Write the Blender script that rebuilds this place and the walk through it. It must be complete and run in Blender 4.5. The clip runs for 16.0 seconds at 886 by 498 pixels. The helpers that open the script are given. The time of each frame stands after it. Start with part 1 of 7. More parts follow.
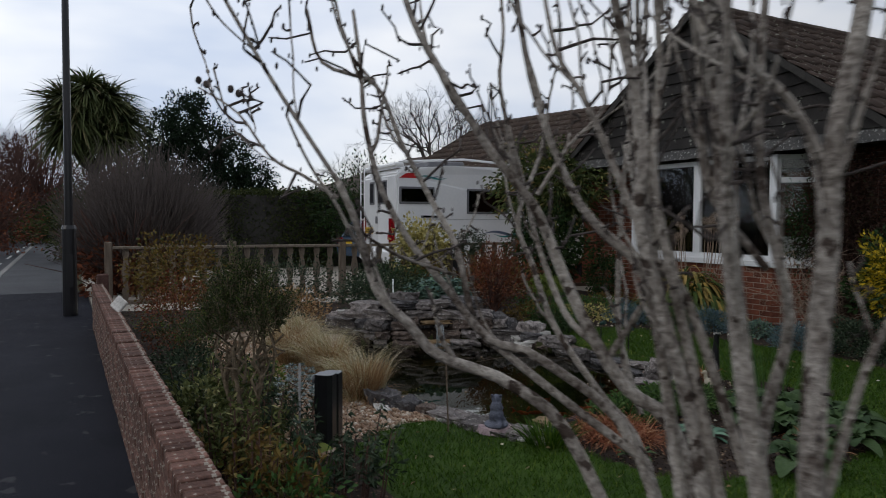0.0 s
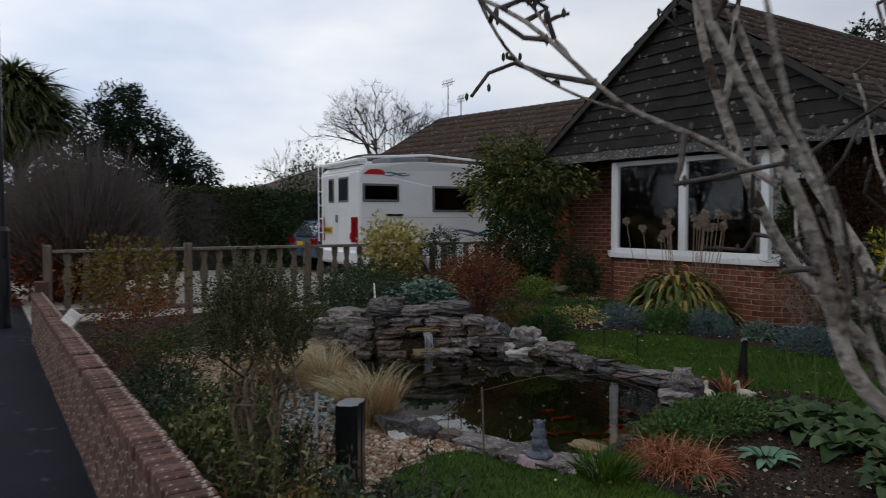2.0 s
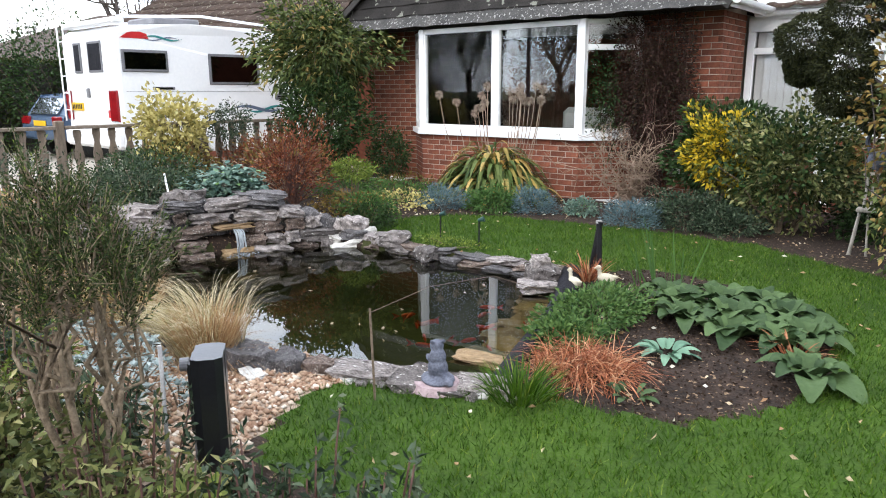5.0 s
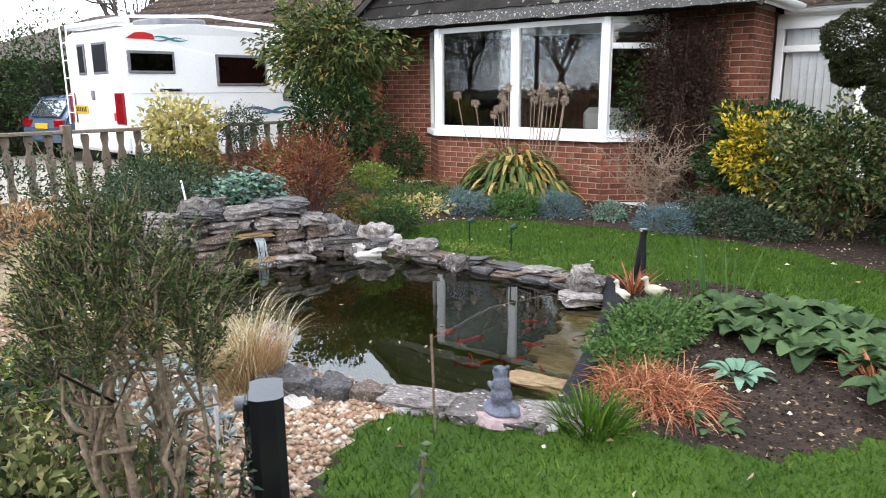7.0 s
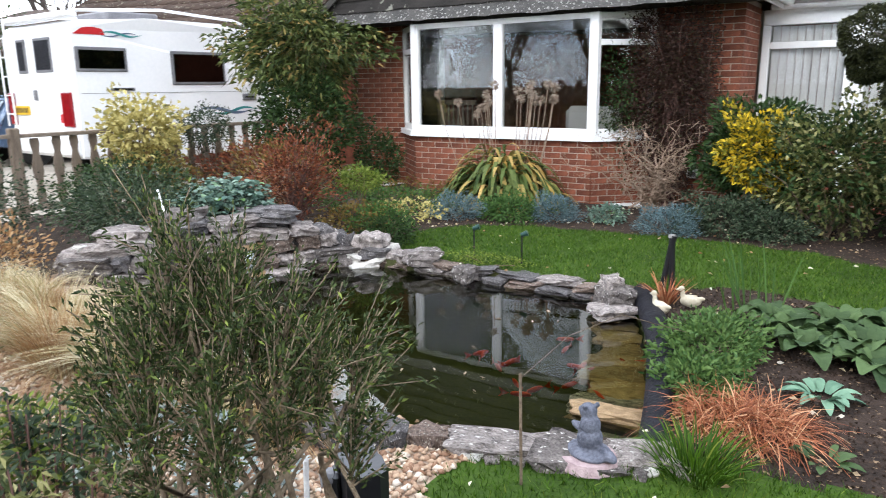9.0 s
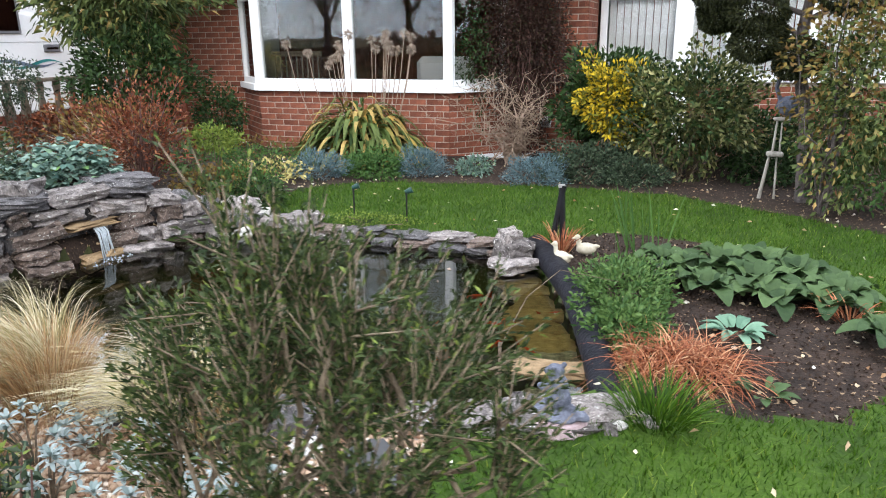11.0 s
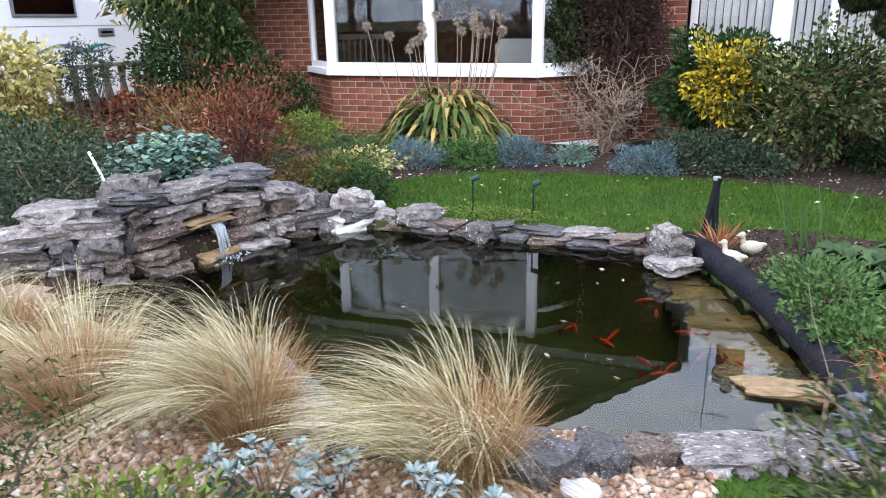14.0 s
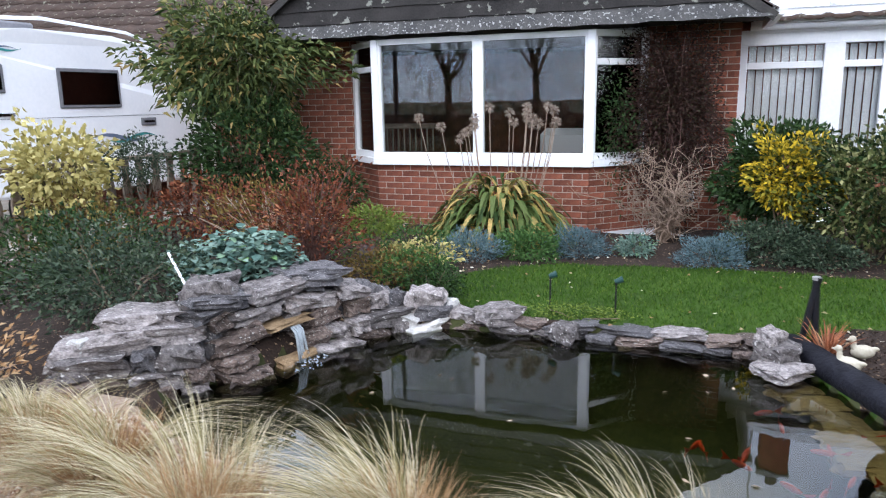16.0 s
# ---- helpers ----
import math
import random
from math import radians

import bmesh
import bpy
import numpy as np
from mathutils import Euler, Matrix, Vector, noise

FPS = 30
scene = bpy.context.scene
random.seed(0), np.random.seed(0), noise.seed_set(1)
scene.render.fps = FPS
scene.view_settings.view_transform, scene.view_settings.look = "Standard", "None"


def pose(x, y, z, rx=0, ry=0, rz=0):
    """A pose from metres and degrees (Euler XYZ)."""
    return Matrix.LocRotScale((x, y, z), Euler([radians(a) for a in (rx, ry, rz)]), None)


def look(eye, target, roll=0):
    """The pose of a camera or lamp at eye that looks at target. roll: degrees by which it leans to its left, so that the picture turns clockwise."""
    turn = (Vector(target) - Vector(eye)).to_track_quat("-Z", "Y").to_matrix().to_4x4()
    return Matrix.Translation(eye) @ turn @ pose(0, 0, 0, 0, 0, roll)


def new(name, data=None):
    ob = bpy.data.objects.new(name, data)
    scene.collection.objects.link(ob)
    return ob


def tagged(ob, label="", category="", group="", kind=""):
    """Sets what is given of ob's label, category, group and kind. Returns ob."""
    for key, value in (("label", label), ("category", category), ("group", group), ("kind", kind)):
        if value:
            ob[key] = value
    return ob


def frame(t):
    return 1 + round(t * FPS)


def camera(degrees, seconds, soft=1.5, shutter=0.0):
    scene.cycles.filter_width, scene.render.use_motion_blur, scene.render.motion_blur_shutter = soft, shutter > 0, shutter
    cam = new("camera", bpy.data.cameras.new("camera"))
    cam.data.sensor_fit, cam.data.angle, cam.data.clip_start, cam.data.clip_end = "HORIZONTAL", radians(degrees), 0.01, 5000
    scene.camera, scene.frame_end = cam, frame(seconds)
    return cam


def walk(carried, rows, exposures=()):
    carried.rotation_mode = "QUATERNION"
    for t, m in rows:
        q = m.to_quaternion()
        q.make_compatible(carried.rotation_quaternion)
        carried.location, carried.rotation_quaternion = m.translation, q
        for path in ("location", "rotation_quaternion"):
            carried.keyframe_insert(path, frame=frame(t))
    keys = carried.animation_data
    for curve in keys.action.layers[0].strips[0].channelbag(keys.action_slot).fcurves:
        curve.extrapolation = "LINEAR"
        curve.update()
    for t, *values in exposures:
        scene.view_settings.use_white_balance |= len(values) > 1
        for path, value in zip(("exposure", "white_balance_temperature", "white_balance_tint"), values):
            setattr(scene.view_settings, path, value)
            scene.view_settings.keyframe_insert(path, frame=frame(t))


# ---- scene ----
cam = camera(63.6, 16.0, 1.0, 0.5)
METRES, EYE, TILT, LEAN, TURN = 5.4, 1.5, 0.0, 0.0, 62.0
ROWS = [
    (0.0, 0.0, 0.0, 0.0, 0.01, -2.31, -0.21),
    (0.5, -0.0296, 0.0312, -0.0011, 0.14, -2.36, -0.14),
    (1.0, -0.0586, 0.0594, 0.0005, 0.19, -2.37, -0.03),
    (1.5, -0.0903, 0.0887, 0.003, -1.51, -2.4, -0.02),
    (2.0, -0.1028, 0.1289, 0.0017, -4.96, -2.47, 0.08),
    (2.5, -0.1079, 0.168, 0.0062, -9.0, -2.58, 0.06),
    (3.0, -0.1251, 0.2029, 0.0043, -15.96, -3.03, 0.22),
    (3.5, -0.144, 0.232, -0.0013, -21.66, -5.69, 0.18),
    (4.0, -0.1504, 0.2722, -0.0027, -23.18, -12.04, 0.1),
    (6.5, -0.1945, 0.3666, 0.011, -24.02, -12.51, 0.43),
    (7.0, -0.2019, 0.3915, 0.0081, -23.92, -12.58, 0.49),
    (7.5, -0.222, 0.42, 0.0098, -24.5, -12.91, 0.51),
    (8.0, -0.2368, 0.4463, 0.009, -25.68, -12.94, 0.56),
    (8.5, -0.2418, 0.4825, 0.0128, -26.93, -12.87, 0.57),
    (9.0, -0.2569, 0.5099, 0.0099, -28.68, -12.78, 0.67),
    (9.5, -0.2753, 0.5314, 0.0075, -34.39, -12.82, 0.74),
    (12.0, -0.3294, 0.6583, 0.0093, -44.0, -18.3, 0.68),
    (12.5, -0.3373, 0.6929, 0.0073, -43.59, -18.42, 0.7),
    (13.0, -0.342, 0.7214, 0.0069, -43.08, -18.45, 0.72),
    (13.5, -0.359, 0.7438, 0.0059, -42.64, -18.4, 0.78),
    (14.0, -0.3828, 0.7684, 0.0056, -42.63, -17.82, 0.85),
    (14.5, -0.3977, 0.7819, 0.0112, -42.69, -16.72, 0.89),
    (15.0, -0.4009, 0.8086, 0.0207, -42.53, -13.67, 0.97),
    (15.5, -0.4086, 0.8379, 0.0246, -42.47, -12.6, 1.03),
    (16.0, -0.4301, 0.8667, 0.0281, -42.36, -11.72, 1.01),
]
EXPOSURES = [(0.0, -1.57, 6450, 10), (3.2, -1.57, 6450, 10), (3.5, -1.33, 6450, 10), (3.75, -0.6, 6500, 10), (4.0, 0.18, 6500, 10), (4.2, 0.52, 6500, 10), (6.3, 0.72, 6500, 10), (9.7, 0.72, 6450, 10), (12.0, 0.92, 6400, 10), (13.0, 0.88, 6150, 11), (14.5, 0.76, 5950, 13), (16.0, 0.6, 5950, 13)]
walk(cam, [(t, pose(0, 0, EYE, TILT, LEAN, TURN) @ pose(METRES * x, METRES * y, METRES * z, 90 + pitch, roll, yaw)) for t, x, y, z, yaw, pitch, roll in ROWS], EXPOSURES)

# ---- light: an overcast winter sky ----
SUN_UP, SUN_ROUND = radians(36), radians(156)
world = bpy.data.worlds.new("overcast_sky")
scene.world = world
world.use_nodes = True
wn, wl = world.node_tree.nodes, world.node_tree.links
wn.clear()
w_out, w_bg, w_sky = wn.new("ShaderNodeOutputWorld"), wn.new("ShaderNodeBackground"), wn.new("ShaderNodeTexSky")
w_sky.sky_type, w_sky.sun_disc, w_sky.sun_elevation, w_sky.sun_rotation = "NISHITA", False, SUN_UP, SUN_ROUND
w_co, w_map, w_noise, w_ramp, w_mix = (wn.new("ShaderNodeTexCoord"), wn.new("ShaderNodeMapping"), wn.new("ShaderNodeTexNoise"),
                                      wn.new("ShaderNodeValToRGB"), wn.new("ShaderNodeMix"))
w_map.inputs["Scale"].default_value = (1.0, 1.0, 3.2)
w_noise.inputs["Scale"].default_value, w_noise.inputs["Detail"].default_value = 1.7, 5.0
w_ramp.color_ramp.elements[0].position, w_ramp.color_ramp.elements[1].position = 0.30, 0.62
w_ramp.color_ramp.elements[0].color = (8.4, 10.6, 14.8, 1)
w_ramp.color_ramp.elements[1].color = (19.0, 19.3, 19.8, 1)
w_mix.data_type = "RGBA"
w_mix.inputs["Factor"].default_value = 0.85
wl.new(w_co.outputs["Generated"], w_map.inputs["Vector"])
wl.new(w_map.outputs["Vector"], w_noise.inputs["Vector"])
wl.new(w_noise.outputs["Fac"], w_ramp.inputs["Fac"])
wl.new(w_sky.outputs["Color"], w_mix.inputs["A"])
wl.new(w_ramp.outputs["Color"], w_mix.inputs["B"])
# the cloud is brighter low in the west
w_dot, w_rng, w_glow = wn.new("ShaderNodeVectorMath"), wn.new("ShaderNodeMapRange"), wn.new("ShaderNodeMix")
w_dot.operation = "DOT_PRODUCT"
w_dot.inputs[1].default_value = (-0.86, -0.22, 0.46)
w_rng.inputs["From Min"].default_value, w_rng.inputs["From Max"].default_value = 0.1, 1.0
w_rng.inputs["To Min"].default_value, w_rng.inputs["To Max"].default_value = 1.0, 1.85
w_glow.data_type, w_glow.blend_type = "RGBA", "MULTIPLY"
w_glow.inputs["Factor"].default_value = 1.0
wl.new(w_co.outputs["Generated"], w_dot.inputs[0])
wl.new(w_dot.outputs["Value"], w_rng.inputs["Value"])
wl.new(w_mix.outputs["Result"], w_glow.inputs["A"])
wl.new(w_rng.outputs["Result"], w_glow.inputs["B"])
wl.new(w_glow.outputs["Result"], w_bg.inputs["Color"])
w_bg.inputs["Strength"].default_value = 0.10
wl.new(w_bg.outputs["Background"], w_out.inputs["Surface"])
sun = new("sun", bpy.data.lights.new("sun", "SUN"))
sun.data.energy, sun.data.angle, sun.data.color = 0.9, radians(28), (1.0, 0.96, 0.9)
sun.matrix_world = look((0, 0, 30), (-3.0, 6.8, 24.6))

# ---- materials ----
rng = np.random.default_rng(7)


def mat(name, c1, c2, scale=6.0, rough=0.7, bump=0.3, fine=60.0, metal=0.0, spec=0.22, c3=None, spots=0.0, spot_scale=25.0, spot_colour=(0.6, 0.6, 0.55), stretch=(1, 1, 1), own=0.0, coat=0.0):
    """A two-scale noise material; spots adds lichen or dirt, own varies it from piece to piece."""
    m = bpy.data.materials.new(name)
    m.use_nodes = True
    n, l = m.node_tree.nodes, m.node_tree.links
    b = n["Principled BSDF"]
    b.inputs["Roughness"].default_value, b.inputs["Metallic"].default_value = rough, metal
    b.inputs["Specular IOR Level"].default_value = spec
    b.inputs["Coat Weight"].default_value = coat
    co, mp = n.new("ShaderNodeTexCoord"), n.new("ShaderNodeMapping")
    mp.inputs["Scale"].default_value = stretch
    l.new(co.outputs["Object"], mp.inputs["Vector"])
    big, small = n.new("ShaderNodeTexNoise"), n.new("ShaderNodeTexNoise")
    big.inputs["Scale"].default_value, big.inputs["Detail"].default_value = scale, 6.0
    small.inputs["Scale"].default_value, small.inputs["Detail"].default_value = fine, 4.0
    for t in (big, small):
        l.new(mp.outputs["Vector"], t.inputs["Vector"])
    mixf = n.new("ShaderNodeMath")
    mixf.operation = "MULTIPLY_ADD"
    mixf.inputs[1].default_value = 0.45
    l.new(small.outputs["Fac"], mixf.inputs[0])
    half = n.new("ShaderNodeMath")
    half.operation = "MULTIPLY"
    half.inputs[1].default_value = 0.55
    l.new(big.outputs["Fac"], half.inputs[0])
    l.new(half.outputs[0], mixf.inputs[2])
    ramp = n.new("ShaderNodeValToRGB")
    ramp.color_ramp.elements[0].position, ramp.color_ramp.elements[1].position = 0.34, 0.66
    ramp.color_ramp.elements[0].color, ramp.color_ramp.elements[1].color = (*c1, 1), (*c2, 1)
    if c3:
        e = ramp.color_ramp.elements.new(0.5)
        e.color = (*c3, 1)
    l.new(mixf.outputs[0], ramp.inputs["Fac"])
    colour = ramp.outputs["Color"]
    if own:
        info, hsv, mr = n.new("ShaderNodeObjectInfo"), n.new("ShaderNodeHueSaturation"), n.new("ShaderNodeMapRange")
        mr.inputs["To Min"].default_value, mr.inputs["To Max"].default_value = 1 - own, 1 + own
        l.new(info.outputs["Random"], mr.inputs["Value"])
        l.new(mr.outputs["Result"], hsv.inputs["Value"])
        l.new(colour, hsv.inputs["Color"])
        colour = hsv.outputs["Color"]
    if spots:
        sp, sr, mx = n.new("ShaderNodeTexNoise"), n.new("ShaderNodeValToRGB"), n.new("ShaderNodeMix")
        sp.inputs["Scale"].default_value, sp.inputs["Detail"].default_value = spot_scale, 3.0
        sr.color_ramp.elements[0].position, sr.color_ramp.elements[1].position = 0.64 - 0.1 * spots, 0.68 - 0.1 * spots
        mx.data_type = "RGBA"
        mx.inputs["B"].default_value = (*spot_colour, 1)
        l.new(co.outputs["Object"], sp.inputs["Vector"])
        l.new(sp.outputs["Fac"], sr.inputs["Fac"])
        l.new(sr.outputs["Color"], mx.inputs["Factor"])
        l.new(colour, mx.inputs["A"])
        colour = mx.outputs["Result"]
    l.new(colour, b.inputs["Base Color"])
    if bump:
        bp = n.new("ShaderNodeBump")
        bp.inputs["Strength"].default_value, bp.inputs["Distance"].default_value = bump, 0.02
        l.new(mixf.outputs[0], bp.inputs["Height"])
        l.new(bp.outputs["Normal"], b.inputs["Normal"])
    return m


def leaf_mat(name, c1, c2, c3=None, rough=0.55, pos=0.5, single=False):
    """Foliage whose colour changes from leaf to leaf."""
    m = bpy.data.materials.new(name)
    m.use_nodes = True
    n, l = m.node_tree.nodes, m.node_tree.links
    b = n["Principled BSDF"]
    b.inputs["Roughness"].default_value = rough
    b.inputs["Specular IOR Level"].default_value = 0.16
    g, r = n.new("ShaderNodeNewGeometry"), n.new("ShaderNodeValToRGB")
    r.color_ramp.elements[0].color, r.color_ramp.elements[1].color = (*c1, 1), (*c2, 1)
    if c3:
        e = r.color_ramp.elements.new(pos)
        e.color = (*c2, 1)
        r.color_ramp.elements[-1].color = (*c3, 1)
    if single:
        # leaves that are objects of their own, with a mottled surface
        info, nz_l, ad_l = n.new("ShaderNodeObjectInfo"), n.new("ShaderNodeTexNoise"), n.new("ShaderNodeMix")
        co_l = n.new("ShaderNodeTexCoord")
        nz_l.inputs["Scale"].default_value = 40.0
        ad_l.inputs["Factor"].default_value = 0.4
        l.new(co_l.outputs["Object"], nz_l.inputs["Vector"])
        l.new(info.outputs["Random"], ad_l.inputs["A"])
        l.new(nz_l.outputs["Fac"], ad_l.inputs["B"])
        l.new(ad_l.outputs["Result"], r.inputs["Fac"])
        bmp = n.new("ShaderNodeBump")
        bmp.inputs["Strength"].default_value, bmp.inputs["Distance"].default_value = 0.5, 0.01
        l.new(nz_l.outputs["Fac"], bmp.inputs["Height"])
        l.new(bmp.outputs["Normal"], b.inputs["Normal"])
    else:
        l.new(g.outputs["Random Per Island"], r.inputs["Fac"])
    l.new(r.outputs["Color"], b.inputs["Base Color"])
    tr, ad = n.new("ShaderNodeBsdfTranslucent"), n.new("ShaderNodeMixShader")
    l.new(r.outputs["Color"], tr.inputs["Color"])
    ad.inputs[0].default_value = 0.15
    l.new(b.outputs[0], ad.inputs[1])
    l.new(tr.outputs[0], ad.inputs[2])
    l.new(ad.outputs[0], n["Material Output"].inputs["Surface"])
    return m


def glass_mat(name, colour=(0.8, 0.85, 0.85), clear=0.35, rough=0.02, ior=1.48):
    """Window glass: glossy by Fresnel, the rest let through or dark."""
    m = bpy.data.materials.new(name)
    m.use_nodes = True
    n, l = m.node_tree.nodes, m.node_tree.links
    n.remove(n["Principled BSDF"])
    tr, gl, fr, mx = n.new("ShaderNodeBsdfTransparent"), n.new("ShaderNodeBsdfGlossy"), n.new("ShaderNodeFresnel"), n.new("ShaderNodeMixShader")
    fr.inputs["IOR"].default_value = ior
    tr.inputs["Color"].default_value = (*[c * clear for c in colour], 1)
    gl.inputs["Roughness"].default_value = rough
    l.new(fr.outputs[0], mx.inputs[0])
    l.new(tr.outputs[0], mx.inputs[1])
    l.new(gl.outputs[0], mx.inputs[2])
    l.new(mx.outputs[0], n["Material Output"].inputs["Surface"])
    return m


M_ASPHALT = mat("asphalt", (0.009, 0.0095, 0.015), (0.021, 0.022, 0.031), 1.3, 0.8, 0.6, 120, spec=0.1, spots=0.02, spot_scale=5, spot_colour=(0.05, 0.05, 0.055))
M_ROAD = mat("road_asphalt", (0.035, 0.037, 0.043), (0.07, 0.072, 0.08), 0.9, 0.7, 0.4, 90)
M_KERB = mat("kerb_concrete", (0.2, 0.2, 0.19), (0.33, 0.32, 0.3), 3, 0.85, 0.4, 60)
M_LINE = mat("road_paint", (0.55, 0.55, 0.53), (0.75, 0.75, 0.72), 5, 0.7, 0.2, 60)
M_SOIL = mat("dark_soil", (0.012, 0.008, 0.006), (0.045, 0.029, 0.021), 9, 0.95, 1.0, 70, spots=0.1, spot_scale=38, spot_colour=(0.22, 0.15, 0.09))
M_TURF = mat("turf", (0.014, 0.034, 0.003), (0.052, 0.098, 0.008), 1.8, 0.9, 0.8, 60)
M_GRAVEL = mat("gravel_ground", (0.2, 0.14, 0.1), (0.42, 0.33, 0.25), 30, 0.9, 1.0, 90)
M_DRIVE = mat("pale_gravel", (0.25, 0.225, 0.19), (0.42, 0.38, 0.32), 2.5, 0.9, 0.6, 70)
M_MEADOW = mat("rough_ground", (0.05, 0.06, 0.03), (0.11, 0.1, 0.06), 0.5, 0.95, 0.4, 12)
M_BRICK = mat("red_brick", (0.1, 0.034, 0.023), (0.27, 0.092, 0.052), 9, 0.85, 0.5, 80, own=0.28)
M_WBRICK = mat("weathered_brick", (0.06, 0.034, 0.027), (0.2, 0.105, 0.08), 12, 0.9, 0.7, 70, own=0.4, spots=0.5, spot_scale=30, spot_colour=(0.34, 0.3, 0.25))
M_JOINT = mat("pale_joint_mortar", (0.3, 0.24, 0.19), (0.43, 0.37, 0.31), 8, 0.95, 0.4, 90)
M_BROWNSTONE = mat("brown_stained_stone", (0.03, 0.022, 0.02), (0.22, 0.165, 0.135), 8, 0.85, 1.0, 36, own=0.4, spots=0.2, spot_scale=18, spot_colour=(0.36, 0.34, 0.3))
M_CARGLASS = mat("reflective_car_glass", (0.3, 0.34, 0.38), (0.36, 0.4, 0.44), 2, 0.06, 0.0, 20, metal=0.85)
M_MORTAR = mat("mortar", (0.2, 0.16, 0.13), (0.34, 0.29, 0.24), 8, 0.95, 0.5, 90)
M_UPVC = mat("white_window_plastic", (0.74, 0.75, 0.76), (0.84, 0.84, 0.84), 2, 0.35, 0.02, 30)
M_TILE = mat("brown_roof_tile", (0.032, 0.022, 0.017), (0.085, 0.058, 0.045), 3, 0.85, 0.6, 60, spots=0.1, spot_scale=14, spot_colour=(0.2, 0.19, 0.15))
M_HUNG = mat("dark_hung_tile", (0.018, 0.0165, 0.016), (0.046, 0.042, 0.039), 3, 0.85, 0.5, 60, spec=0.1, spots=0.12, spot_scale=9, spot_colour=(0.2, 0.2, 0.17), own=0.12)
M_LICHEN = mat("lichened_tile", (0.04, 0.04, 0.04), (0.1, 0.095, 0.09), 5, 0.85, 0.6, 60, spots=0.4, spot_scale=30, spot_colour=(0.3, 0.3, 0.28), own=0.15)
# real soffit colour, also used as painted shade inside the hedges
M_SOFFIT_SHADE = mat("dark_soffit_and_hedge_shade", (0.03, 0.028, 0.026), (0.06, 0.055, 0.05), 4, 0.8, 0.2, 50)
M_ROOM = mat("room_wall", (0.6, 0.61, 0.62), (0.72, 0.72, 0.72), 2, 0.9, 0.1, 40)
M_BLIND = mat("grey_blind_fabric", (0.56, 0.56, 0.57), (0.7, 0.7, 0.7), 3, 0.8, 0.1, 50, stretch=(1, 1, 0.2))
M_GLASS = glass_mat("window_glass", (0.95, 0.97, 0.96), clear=0.9, ior=1.8)
M_PORCH = glass_mat("sunroom_glass", (0.98, 0.99, 0.99), clear=0.98)
M_VGLASS = glass_mat("smoked_glass", (0.25, 0.28, 0.3), 0.2)
M_STONE = mat("grey_limestone", (0.036, 0.03, 0.029), (0.36, 0.32, 0.3), 6, 0.85, 1.0, 30, own=0.5, spots=0.06, spot_scale=9, spot_colour=(0.5, 0.48, 0.45))
M_PALE = mat("pale_limestone", (0.38, 0.36, 0.33), (0.7, 0.68, 0.64), 8, 0.85, 0.7, 50, own=0.15)
M_OCHRE = mat("ochre_sandstone", (0.15, 0.095, 0.045), (0.4, 0.28, 0.16), 6, 0.7, 0.6, 50, own=0.2)
M_DARKROCK = mat("dark_wet_rock", (0.018, 0.017, 0.018), (0.15, 0.14, 0.142), 8, 0.6, 0.9, 40, own=0.25, spots=0.15, spot_scale=30, spot_colour=(0.4, 0.38, 0.36))
M_LINER = mat("black_liner", (0.004, 0.004, 0.006), (0.014, 0.014, 0.019), 9, 0.6, 0.8, 50, spec=0.12)
M_BLACKPL = mat("black_plastic", (0.006, 0.006, 0.008), (0.014, 0.014, 0.017), 4, 0.28, 0.05, 60, spec=0.5)
M_WOOD = mat("weathered_oak", (0.1, 0.075, 0.055), (0.25, 0.2, 0.155), 4, 0.85, 0.6, 60, stretch=(6, 6, 0.7))
M_RAIL = mat("weathered_rail", (0.13, 0.1, 0.075), (0.29, 0.24, 0.19), 4, 0.85, 0.6, 60, stretch=(6, 0.7, 6))
M_VAN = mat("white_bodywork", (0.78, 0.79, 0.8), (0.86, 0.86, 0.86), 1.2, 0.25, 0.0, 20, coat=0.3)
M_VANGREY = mat("grey_trim", (0.12, 0.12, 0.13), (0.2, 0.2, 0.21), 5, 0.5, 0.05, 40)
M_RUBBER = mat("black_rubber", (0.012, 0.012, 0.012), (0.03, 0.03, 0.03), 6, 0.8, 0.2, 50)
M_RED = mat("red_paint", (0.42, 0.015, 0.02), (0.5, 0.03, 0.03), 4, 0.35, 0.0, 30)
M_REDLENS = mat("red_lamp_lens", (0.17, 0.004, 0.008), (0.27, 0.008, 0.012), 9, 0.15, 0.1, 60, spec=0.6)
M_SPIKE = mat("dark_green_plastic", (0.012, 0.04, 0.035), (0.03, 0.075, 0.065), 6, 0.35, 0.05, 40)
M_TEAL = mat("teal_decal", (0.03, 0.2, 0.2), (0.05, 0.28, 0.27), 4, 0.35, 0.0, 30)
M_NAVY = mat("grey_blue_decal", (0.1, 0.13, 0.2), (0.15, 0.18, 0.25), 4, 0.35, 0.0, 30)
M_PLATE = mat("yellow_plate", (0.6, 0.36, 0.02), (0.7, 0.45, 0.03), 6, 0.5, 0.0, 30)
M_CARBLUE = mat("blue_car_paint", (0.08, 0.125, 0.2), (0.13, 0.19, 0.29), 2, 0.25, 0.0, 20, metal=0.3, coat=0.6)
M_BARK = mat("pale_grey_bark", (0.075, 0.055, 0.044), (0.62, 0.565, 0.5), 6, 0.9, 1.0, 80, spots=0.45, spot_scale=24, spot_colour=(0.07, 0.052, 0.042))
M_TWIG = mat("dark_twig_bark", (0.045, 0.036, 0.034), (0.13, 0.11, 0.1), 22, 0.9, 0.6, 90)
